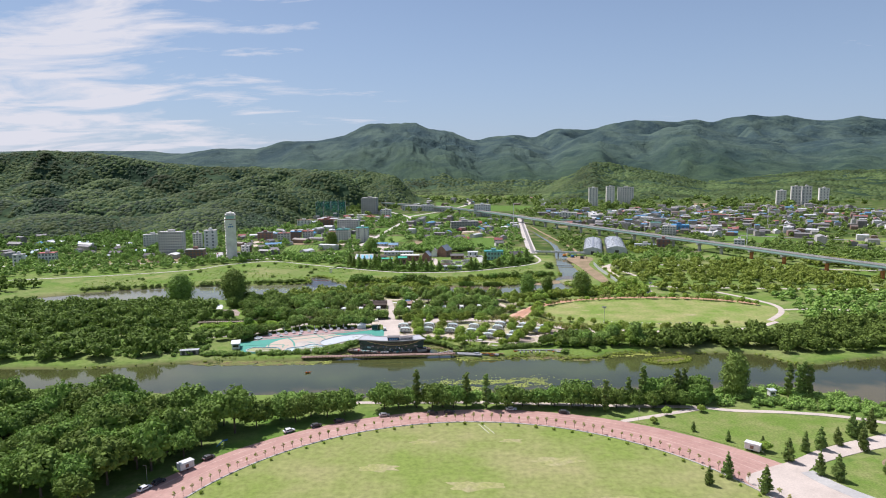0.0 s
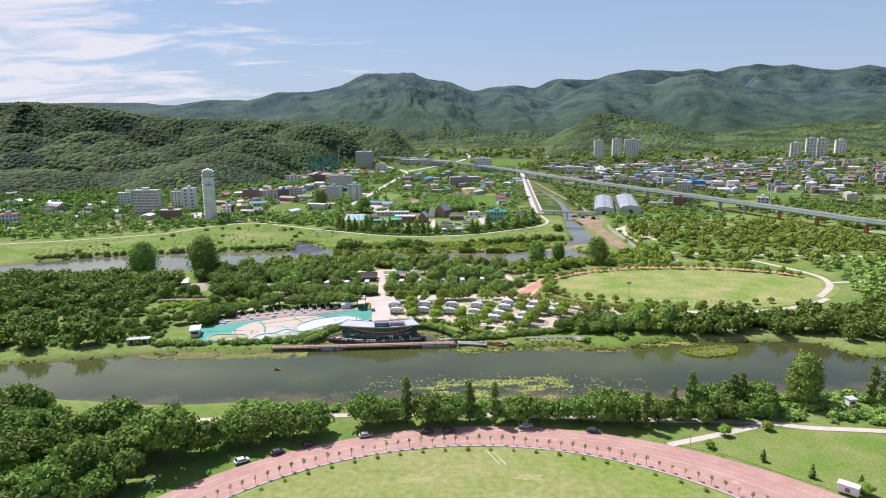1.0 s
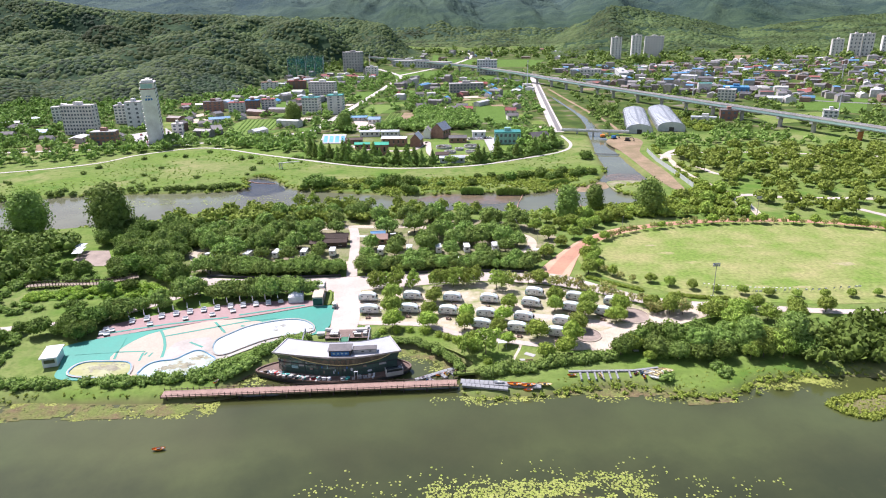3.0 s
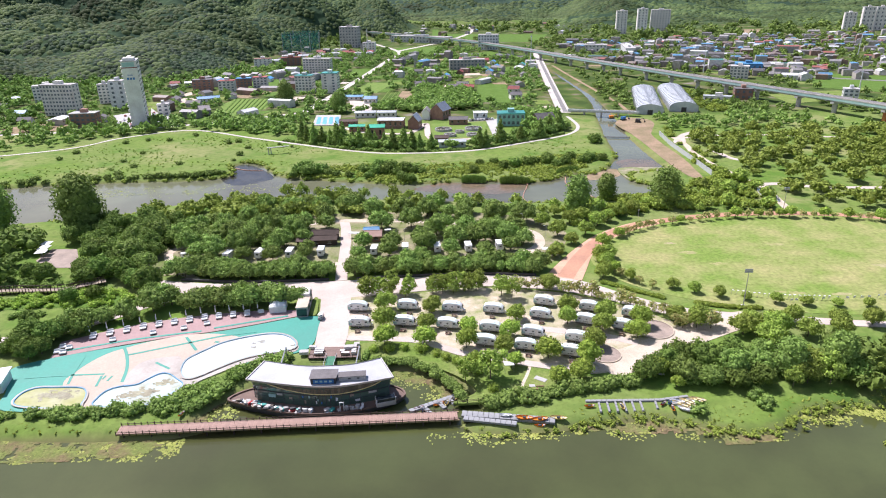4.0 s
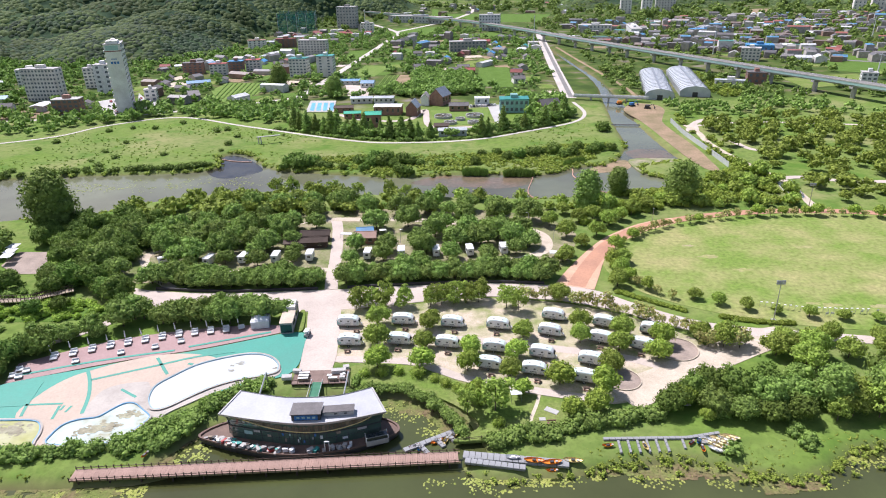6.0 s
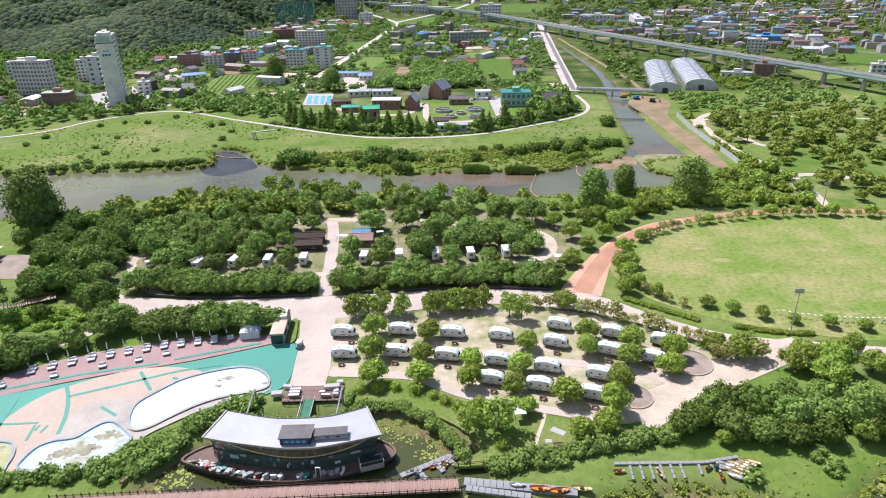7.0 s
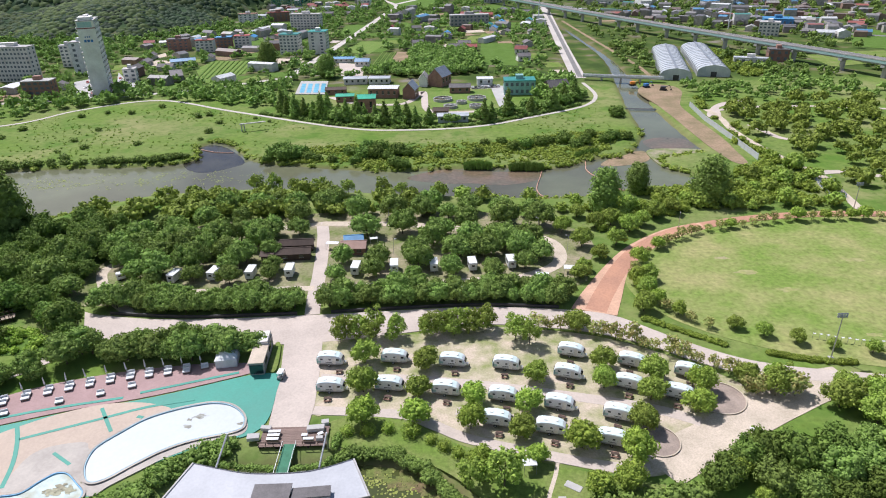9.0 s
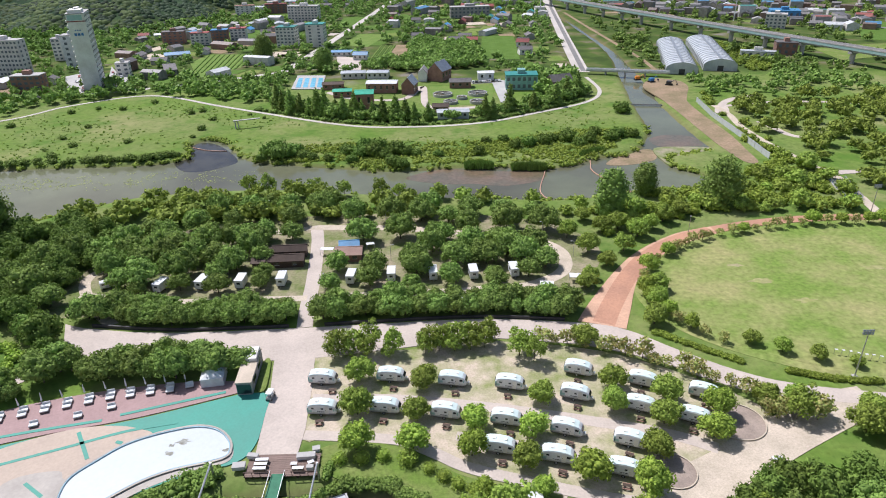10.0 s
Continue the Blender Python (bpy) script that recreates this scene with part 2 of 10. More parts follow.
M_BEIGE = mat("beige_coating", (0.455, 0.365, 0.290), 0.75, 0.10, 0.15, 3.0, other=(0.405, 0.325, 0.262))
M_PALEB = mat("pale_sand_coating", (0.445, 0.405, 0.360), 0.75, 0.10, 0.15, 3.0)
M_POOLW = mat("white_pool_lining", (0.455, 0.492, 0.500), 0.5, 0.05, 0.3, 2.0, other=(0.441, 0.486, 0.504))
M_POOLD = mat("stained_pool_lining", (0.42, 0.54, 0.55), 0.5, 0.14, 0.3, 1.6, other=(0.29, 0.31, 0.23))
M_POOLG = mat("algae_pool_lining", (0.31, 0.315, 0.105), 0.3, 0.12, 0.25, 1.5, other=(0.40, 0.40, 0.24))
M_SEDI = mat("pool_sediment", (0.235, 0.215, 0.145), 0.7, 0.3, 0.5, 3.0, other=(0.330, 0.325, 0.220))
M_LITTER = mat("leaf_litter", (0.22, 0.21, 0.17), 0.9, 0.3, 0.8, 4.0, other=(0.38, 0.40, 0.38))
M_KAYAK = mat("cream_plastic", (0.74, 0.62, 0.34), 0.4, 0.08, 0.8, 5.0)
M_POOLB = mat("worn_pool_blue", (0.10, 0.30, 0.50), 0.5, 0.14, 0.5, 4.0, other=(0.16, 0.36, 0.52))
M_POOLP = mat("pale_pool_edge", (0.26, 0.42, 0.50), 0.5, 0.14, 0.5, 4.0)
M_BLUE = mat("blue_pool_edge", (0.05, 0.22, 0.42), 0.5, 0.1, 0.5, 4.0)
M_PLUM = mat("plum_brown_boards", (0.35, 0.235, 0.225), 0.8, 0.14, 0.3, 4.0, other=(0.30, 0.20, 0.19))
M_SLATE = mat("slate_roof", (0.14, 0.13, 0.13), 0.8, 0.2, 0.6, 6.0, per=0.25)
M_RROOF = mat("red_tile_roof", (0.30, 0.075, 0.065), 0.75, 0.2, 0.6, 6.0, per=0.3)
M_BROOF = mat("blue_sheet_roof", (0.07, 0.25, 0.46), 0.5, 0.1, 0.5, 5.0, per=0.2)
M_TROOF = mat("teal_sheet_roof", (0.04, 0.28, 0.25), 0.5, 0.1, 0.5, 5.0, per=0.2)
M_GROOF = mat("green_sheet_roof", (0.02, 0.36, 0.22), 0.5, 0.1, 0.5, 5.0)
M_BRICK = mat("brown_brick", (0.30, 0.17, 0.13), 0.85, 0.15, 0.5, 6.0, per=0.2)
M_POLY = mat("greenhouse_film", (0.50, 0.52, 0.53), 0.35, 0.08, 0.3, 3.0, other=(0.36, 0.39, 0.41))
M_ORANGE = mat("orange_plastic", (0.75, 0.25, 0.03), 0.4, 0.06, 1.0, 6.0)
M_YELLOW = mat("yellow_plastic", (0.76, 0.60, 0.25), 0.4, 0.06, 1.0, 6.0)
M_TEALP = mat("teal_parapet", (0.30, 0.47, 0.45), 0.7, 0.12, 0.2, 2.0, other=(0.36, 0.50, 0.48))
M_RUST = mat("orange_brown_pier", (0.42, 0.16, 0.06), 0.8, 0.12, 0.3, 3.0)
M_CONC = mat("grey_concrete", (0.42, 0.41, 0.39), 0.85, 0.12, 0.2, 2.0, other=(0.35, 0.34, 0.33))
M_SOIL = mat("bare_soil", (0.31, 0.225, 0.15), 0.95, 0.25, 0.13, 1.5, 0.2, other=(0.20, 0.165, 0.095), spec=0.08)
M_MUD = mat("wet_mud", (0.175, 0.122, 0.080), 0.22, 0.2, 0.12, 1.0, 0.1, other=(0.120, 0.105, 0.068))
M_BAYDARK = mat("dark_bay", (0.020, 0.018, 0.017), 0.2, 0.25, 0.2, 1.2, 0.1, other=(0.050, 0.046, 0.036))
M_SPIT = mat("grassy_gravel", (0.300, 0.270, 0.190), 0.95, 0.25, 0.25, 2.5, 0.3, other=(0.150, 0.195, 0.060), spec=0.08)
M_ROWS = mat("young_crop", (0.125, 0.205, 0.045), 0.95, 0.25, 0.3, 2.5, 0.3, other=(0.165, 0.225, 0.060), spec=0.08)
M_BASIN = mat("blue_basin", (0.16, 0.46, 0.62), 0.3, 0.1, 0.4, 3.0)
M_CROP = mat("green_crop", (0.083, 0.150, 0.026), 0.95, 0.25, 0.2, 2.0, 0.3, other=(0.105, 0.180, 0.038), spec=0.08)
M_BLUEP = mat("blue_sign", (0.04, 0.17, 0.42), 0.4, 0.1, 0.8, 6.0)
M_RUBBER = mat("black_rubber", (0.03, 0.03, 0.03), 0.85, 0.15, 1.0, 9.0)
M_REDP = mat("red_paint", (0.45, 0.05, 0.05), 0.4, 0.08, 1.0, 6.0)
L_TREE = leaf("zelkova_leaves", (0.176, 0.257, 0.050), (0.314, 0.424, 0.078))
L_DARK = leaf("dark_leaves", (0.133, 0.209, 0.052), (0.233, 0.347, 0.078))
L_FOREST = leaf("riverside_leaves", (0.092, 0.159, 0.033), (0.165, 0.263, 0.053), 0.02, 0.3)
L_BRIGHT = leaf("bright_leaves", (0.191, 0.294, 0.050), (0.320, 0.428, 0.070))
L_POPLAR = leaf("poplar_leaves", (0.111, 0.177, 0.047), (0.198, 0.273, 0.070))
L_RUSSET = leaf("russet_leaves", (0.243, 0.343, 0.091), (0.475, 0.416, 0.155))
L_HILL = leaf("hill_forest", (0.058, 0.098, 0.034), (0.104, 0.150, 0.050), 0.01, 0.0, 0.2, 0.012, 0.6)
L_PINE = leaf("hill_pines", (0.034, 0.062, 0.034), (0.058, 0.092, 0.046), 0.01, 0.0, 0.15, 0.03, 0.5)
L_REED = leaf("reeds_and_weeds", (0.190, 0.287, 0.045), (0.317, 0.401, 0.078), 0.02, 0.2)
L_LILY = leaf("lily_pads", (0.186, 0.250, 0.047), (0.316, 0.356, 0.103), 0.02, 0.1, 0.0)

# ---- building helpers ----
rng = np.random.default_rng(7)


def finish(name, bm, material, bevel=0.0):
    if bevel:
        bmesh.ops.bevel(bm, geom=bm.edges[:], offset=bevel, segments=1, affect="EDGES")
    me = bpy.data.meshes.new(name)
    bm.to_mesh(me)
    bm.free()
    me.materials.append(material)
    return me


def part(name, bm, material, parent=None, label="", at=None, bevel=0.0):
    """Links a bmesh, or a mesh that is shared, as one mesh object under a thing or a part."""
    me = bm if isinstance(bm, bpy.types.Mesh) else finish(name, bm, material, bevel)
    ob = new(name, me)
    if parent:
        ob.parent = parent
    if at is not None:
        ob.matrix_basis = at
    return tagged(ob, label=label)


def thing(name, label, category, at=None, group="", kind=""):
    ob = new(name)
    if at is not None:
        ob.matrix_basis = at
    return tagged(ob, label, category, group, kind)


def box(bm, x0, x1, y0, y1, z0, z1, turn=None):
    m = Matrix.Translation(((x0 + x1) / 2, (y0 + y1) / 2, (z0 + z1) / 2)) @ Matrix.Diagonal((x1 - x0, y1 - y0, z1 - z0, 1))
    return bmesh.ops.create_cube(bm, size=1, matrix=(turn @ m) if turn else m)


def boxed(*dims):
    bm = bmesh.new()
    box(bm, *dims)
    return bm


def rod(bm, a, b, r0, r1=None, seg=6):
    a, b = Vector(a), Vector(b)
    m = Matrix.Translation((a + b) / 2) @ (b - a).to_track_quat("Z", "Y").to_matrix().to_4x4()
    bmesh.ops.create_cone(bm, cap_ends=True, segments=seg, radius1=r0, radius2=r0 if r1 is None else r1, depth=(b - a).length, matrix=m)


def rodded(a, b, r0, r1=None, seg=6):
    bm = bmesh.new()
    rod(bm, a, b, r0, r1, seg)
    return bm


def prism(bm, outline, z0, z1):
    """A slab with this outline (x, y), from z0 to z1."""
    low = [bm.verts.new((x, y, z0)) for x, y in outline]
    high = [bm.verts.new((x, y, z1)) for x, y in outline]
    n = len(low)
    top = bm.faces.new(high)
    bm.faces.new(low[::-1])
    for i in range(n):
        bm.faces.new((low[i], low[(i + 1) % n], high[(i + 1) % n], high[i]))
    bmesh.ops.recalc_face_normals(bm, faces=bm.faces[:])
    return top


def curve(pts, n=8, closed=False):
    """A smooth line through the points."""
    p = np.array(pts, float)
    out, m = [], len(p)
    for i in range(m if closed else m - 1):
        a, b, c, d = (p[(i + k) % m] if closed else p[min(max(i + k, 0), m - 1)] for k in (-1, 0, 1, 2))
        for s in np.arange(n) / n:
            out.append(0.5 * (2 * b + (c - a) * s + (2 * a - 5 * b + 4 * c - d) * s * s + (3 * b - a - 3 * c + d) * s ** 3))
    if not closed:
        out.append(p[-1])
    return np.array(out)


def strip(pts, width, n=8):
    """The outline of a band along a smooth line; width may run from one end to the other."""
    c = curve(pts, n)
    d = np.gradient(c, axis=0)
    d /= np.linalg.norm(d, axis=1)[:, None]
    s = np.stack([-d[:, 1], d[:, 0]], 1) * (np.linspace(width[0], width[1], len(c))[:, None] if isinstance(width, tuple) else width) / 2
    return np.concatenate([c + s, (c - s)[::-1]])


TAKEN = []


def band(name, pts, width, z, material, label, category, n=8):
    """A path or road: a band of quads with thickness."""
    o = strip(pts, width, n)
    TAKEN.append(o)
    h = len(o) // 2
    bm = bmesh.new()
    rows = []
    for k in range(h):
        (x0, y0), (x1, y1) = o[k], o[len(o) - 1 - k]
        rows.append([bm.verts.new(v) for v in ((x0, y0, -0.3), (x0, y0, z), (x1, y1, z), (x1, y1, -0.3))])
    for a, b in zip(rows, rows[1:]):
        for k in range(3):
            bm.faces.new((a[k], a[k + 1], b[k + 1], b[k]))
    bm.faces.new(rows[0]), bm.faces.new(rows[-1])
    bmesh.ops.recalc_face_normals(bm, faces=bm.faces[:])
    return tagged(part(name, bm, material), label, category, kind="structure")


def sheet(name, outline, z, material, label, category, kind="structure", low=-0.3):
    bm = bmesh.new()
    TAKEN.append(np.array(outline))
    prism(bm, outline, low, z)
    bmesh.ops.triangulate(bm, faces=[f for f in bm.faces if len(f.verts) > 4])
    return tagged(part(name, bm, material), label, category, kind=kind)


def raw(name, verts, faces, material, smooth=False):
    """A mesh object from arrays: n x 3 places, m x 3 or m x 4 corners."""
    me = bpy.data.meshes.new(name)
    k = faces.shape[1]
    me.vertices.add(len(verts))
    me.vertices.foreach_set("co", np.ascontiguousarray(verts, np.float32).ravel())
    me.loops.add(faces.size)
    me.loops.foreach_set("vertex_index", np.ascontiguousarray(faces, np.int32).ravel())
    me.polygons.add(len(faces))
    me.polygons.foreach_set("loop_start", np.arange(len(faces), dtype=np.int32) * k)
    me.polygons.foreach_set("use_smooth", smooth if isinstance(smooth, np.ndarray) else np.full(len(faces), smooth))
    me.update(calc_edges=True)
    me.materials.append(material)
    return me


def side(poly, x, y):
    """The distance to an outline, below zero inside it."""
    p = np.array(poly, float)
    d = np.full(x.shape, 1e9)
    inside = np.zeros(x.shape, bool)
    for a, b in zip(p, np.roll(p, -1, 0)):
        e = b - a
        s = np.clip(((x - a[0]) * e[0] + (y - a[1]) * e[1]) / max(e @ e, 1e-9), 0, 1)
        d = np.minimum(d, np.hypot(x - a[0] - s * e[0], y - a[1] - s * e[1]))
        if abs(e[1]) > 1e-9:
            inside ^= ((a[1] > y) != (b[1] > y)) & (x < e[0] * (y - a[1]) / e[1] + a[0])
    return np.where(inside, -d, d)


def smooth(a, b, v):
    s = np.clip((v - a) / (b - a), 0, 1)
    return s * s * (3 - 2 * s)


# value noise on arrays, for the lie of the land
_tab = np.random.default_rng(3).random((256, 256))


def vnoise(x, y):
    xi, yi = np.floor(x).astype(int), np.floor(y).astype(int)
    fx, fy = x - xi, y - yi
    fx, fy = fx * fx * (3 - 2 * fx), fy * fy * (3 - 2 * fy)
    g = lambda i, j: _tab[i % 256, j % 256]
    return (g(xi, yi) * (1 - fx) + g(xi + 1, yi) * fx) * (1 - fy) + (g(xi, yi + 1) * (1 - fx) + g(xi + 1, yi + 1) * fx) * fy


def fbm(x, y, octaves=5, ridged=False):
    v, a, total = 0, 1.0, 0
    for k in range(octaves):
        n = vnoise(x * 2 ** k + 17 * k, y * 2 ** k + 31 * k)
        v = v + a * ((1 - np.abs(2 * n - 1)) if ridged else n)
        total += a
        a *= 0.5
    return v / total


# ---- the land ----
SOUTH = [(-420, 196), (-200, 184), (-124, 179), (-100, 177), (-62, 170.6), (-44, 171), (-22, 168), (16, 167.4), (70, 170.7), (87, 170), (101, 166), (112, 156), (150, 138), (420, 60)]
NORTH = [(420, 180), (180, 194), (139, 197), (114, 191.5), (105, 194.5), (99, 203.5), (80, 204.9), (67, 206.3), (60, 206), (55, 205.2), (51, 202.4), (46.4, 200.6), (42, 201), (37, 203.2), (30, 204.2), (23, 203.6), (18.8, 202.6), (7.5, 202.2), (-0.6, 204.4),
         (-28.8, 204.4), (-38, 203.0), (-48.6, 202.6), (-59, 203.0), (-69, 203.6), (-86, 201.6), (-110, 198), (-138, 199), (-420, 214)]
MAIN = np.concatenate([curve(SOUTH, 6), curve(NORTH, 6)])
BASIN = curve([(-34, 204), (-35, 208), (-31, 213.5), (-25, 219), (-12, 220), (-3, 218.6), (4, 215), (6.5, 210), (4, 204)], 5, True)
SIDE = np.concatenate([
    curve([(-200, 300), (-150, 296), (-97, 300), (-86, 304), (-71, 314.5), (-50.8, 317), (-36, 317), (-22, 313.5), (-1, 310.3), (16, 307.3), (32, 306.2), (41, 307.4), (54, 311), (67, 312), (72, 318)], 5),
    curve([(69, 322.9), (65.6, 326), (66, 334), (72, 337), (80.5, 341), (80.7, 354), (82, 392), (86.4, 423), (92.4, 520), (87.4, 700)], 5),
    curve([(84, 700), (89, 520), (77, 424), (72.7, 397), (69.2, 368), (66.5, 356), (57.8, 340), (47, 336), (36.7, 330), (28.9, 329), (14, 331.5), (-9, 329.6), (-24.5, 333), (-44, 338.2),
           (-53.5, 344), (-62.4, 358), (-69, 362.6), (-73, 356), (-70, 345), (-78, 340), (-100, 339), (-120, 338), (-160, 331), (-200, 312)], 5)])
ISLET = curve([(62.5, 197.4), (69, 200), (76, 201), (77.2, 198.8), (74.6, 195.5), (66.6, 193.9)], 5, True)

# crests: (x over y, height) along a ridge at a distance from the first eye; the foot lies nearer
RIDGES = [
    (1150, 1000, [(-1.2, 70), (-0.66, 92), (-0.574, 97), (-0.489, 88), (-0.413, 72), (-0.362, 68), (-0.276, 62), (-0.216, 57), (-0.147, 51), (-0.104, 54), (-0.061, 46), (-0.031, 10), (0, 0)]),
    (2800, 1500, [(-0.8, 60), (-0.403, 120), (-0.334, 155), (-0.274, 146), (-0.231, 183), (-0.179, 179), (-0.145, 195), (-0.101, 246), (-0.028, 254), (-0.007, 224), (0.028, 212), (0.071, 168), (0.114, 188), (0.166, 150), (0.25, 60)]),
    (2600, 1500, [(0.06, 0), (0.114, 20), (0.167, 90), (0.201, 160), (0.253, 202), (0.288, 194), (0.331, 184), (0.357, 213), (0.400, 223), (0.462, 180), (0.551, 140), (0.620, 162), (0.698, 171), (1.2, 150)]),
    (1600, 1000, [(0.13, 0), (0.166, 6), (0.201, 34), (0.244, 73), (0.314, 56), (0.376, 36), (0.421, 17), (0.482, 28), (0.552, 41), (0.622, 46), (0.700, 45), (1.2, 60)]),
    (1700, 1250, [(-0.3, 70), (-0.181, 59), (-0.112, 58), (-0.06, 20), (-0.034, 10), (0.027, 20), (0.079, 26), (0.12, 16), (0.17, 0)]),
    (4200, 3000, [(-1.2, 200), (-0.658, 194), (-0.480, 190), (-0.437, 186), (-0.403, 166), (-0.300, 180), (-0.1, 215), (0.037, 240), (0.068, 233), (0.089, 257), (0.124, 266), (0.154, 251), (0.189, 310), (0.215, 302), (0.237, 294), (0.284, 335), (0.306, 352), (0.336, 355), (0.363, 339), (0.397, 356), (0.428, 337), (0.463, 368), (0.488, 388), (0.515, 369), (0.545, 375), (0.576, 345), (0.62, 344), (0.655, 364), (0.697, 344), (1.2, 300)]),
]


# rounded wooded knolls in front of the western crest: place, half width, height
KNOLLS = []
_g = np.random.default_rng(12)
for _row, (_y, _u0, _h) in enumerate(((650, -0.37, 18), (715, -0.33, 28), (785, -0.28, 35), (860, -0.23, 41), (940, -0.18, 47), (1025, -0.14, 53))):
    for _u in np.arange(-0.80 + 0.04 * (_row % 2), _u0, 0.085):
        _v = _u + _g.uniform(-0.025, 0.025)
        KNOLLS.append((_v * _y, _y + _g.uniform(-30, 30), _g.uniform(52, 80), _h * _g.uniform(0.62, 1.15) * (1 + 0.5 * max(0.0, -_v - 0.35))))


def hills(x, y):
    u = x / np.maximum(y, 1.0)
    h = np.zeros_like(x)
    near = (x < 0) & (y > 540) & (y < 1250)
    if near.any():
        kx, ky = x[near], y[near]
        kx, ky = kx + 26 * (fbm(kx / 60, ky / 60 + 4, 3) - 0.5), ky + 26 * (fbm(kx / 60 + 8, ky / 60, 3) - 0.5)
        kh = np.zeros_like(kx)
        for cx, cy, r, top in KNOLLS:
            d = ((kx - cx) / (r * 1.15)) ** 2 + ((ky - cy) / r) ** 2
            kh = np.maximum(kh, top * (1 - d) * (d < 1))
        h[near] = kh
    for far, near, crest in RIDGES:
        c = np.array(crest)
        c = np.stack([np.linspace(c[0, 0], c[-1, 0], 400), np.interp(np.linspace(c[0, 0], c[-1, 0], 400), c[:, 0], c[:, 1])], 1)
        c[:, 1] = np.convolve(np.pad(c[:, 1], 1, "edge"), (0.25, 0.5, 0.25), "valid")
        top = np.interp(u, c[:, 0], c[:, 1], left=0 if c[0, 0] > -1 else c[0, 1], right=0 if c[-1, 0] < 1 else c[-1, 1])
        rise = np.clip((y - near) / (far - near), 0, 1)
        f = far / 8.0
        wx, wy = x + f * 0.6 * (fbm(x / f, y / f + 9, 3) - 0.5), y + f * 0.6 * (fbm(x / f + 7, y / f, 3) - 0.5)
        if far > 1500:
            # sharp spurs fan down from the crest, with side spurs and deep valleys between them
            spur = fbm(u * 13 + 1.6 * (fbm(x / 420 + far, y / 420, 3) - 0.5) + far * 0.01, y / 900 + far * 0.013, 5, True)
            knob = fbm(wx / 190, wy / 190 + far, 4, True)
            spur = np.clip((0.65 * spur + 0.35 * knob - 0.38) / 0.42, 0, 1)
            shape = rise ** 0.85 * (1 - 0.72 * np.sqrt(1 - rise) * (1 - spur))
        else:
            # rounded side hills with creased valleys
            shape = 1 - (1 - rise) ** 2 + (0.6 - fbm(wx / f + 2.45, wy / (f * 1.3) + far * 0.01, 4, True)) * 3.6 * rise ** 0.8 * (1 - rise)
            cap = (59.5 + (top - 59.5) * y / far) / np.maximum(top, 1.0)
            shape = np.minimum(shape, np.where(top > 20, np.maximum(cap - 0.02, 0.15), 2.0))
        shape = np.where(y > far, np.maximum(0, 1 - (np.maximum(y - far, 0) / ((0.5 if far > 1500 else 0.13) * far)) ** 1.5), np.maximum(shape, 0))
        fade = smooth(0, 0.12, rise)
        top = top * (1 + (0.05 * (fbm(u * 45 + far, u * 0 + 3.0, 4) - 0.5) if far > 1500 else 0))
        h = np.maximum(h, top * shape * fade + 0.05 * top * fade * (fbm(x / f * 5, y / f * 5, 3) - 0.5))
    return h


# the line of the railway
VIA = curve([(330, 190), (262, 270), (222, 350), (197, 415), (181, 455), (160, 507), (137, 565), (108, 642), (74, 740), (30, 840), (-40, 950), (-130, 1080)], 8)
TAKEN.append(strip(VIA[::4], 15, 2))


def land(x, y):
    w = np.minimum(np.minimum(side(MAIN, x, y), side(SIDE, x, y)), side(BASIN, x, y))
    i = side(ISLET, x, y)
    bed = -2.6 + 2.6 * smooth(-3.5, 1.6, w + 0.7 * (fbm(x / 4, y / 4, 3) - 0.5))
    bed = np.maximum(bed, -2.6 + 2.1 * smooth(1.5, -1.5, i))
    return bed + hills(x, y), w


def lines(stops):
    out = []
    for (a, b, step) in stops:
        out.extend(np.arange(a, b, step))
    return np.array(out)


gx = lines([(-4200, -2400, 90), (-2400, -1000, 28), (-1000, -420, 12), (-420, -150, 7), (-150, 150, 2.2), (150, 420, 8), (420, 1000, 14), (1000, 2400, 28), (2400, 4201, 90)])
gy = lines([(-700, 60, 40), (60, 150, 6), (150, 225, 1.5), (225, 296, 5), (296, 400, 2.0), (400, 440, 6), (440, 1250, 9), (1250, 2650, 20), (2650, 4250, 34), (4250, 4801, 90)])
GX, GY = np.meshgrid(gx, gy)
GZ, GW = land(GX, GY)
idx = np.arange(GX.size).reshape(GX.shape)
quads = np.stack([idx[:-1, :-1], idx[:-1, 1:], idx[1:, 1:], idx[1:, :-1]], -1).reshape(-1, 4)


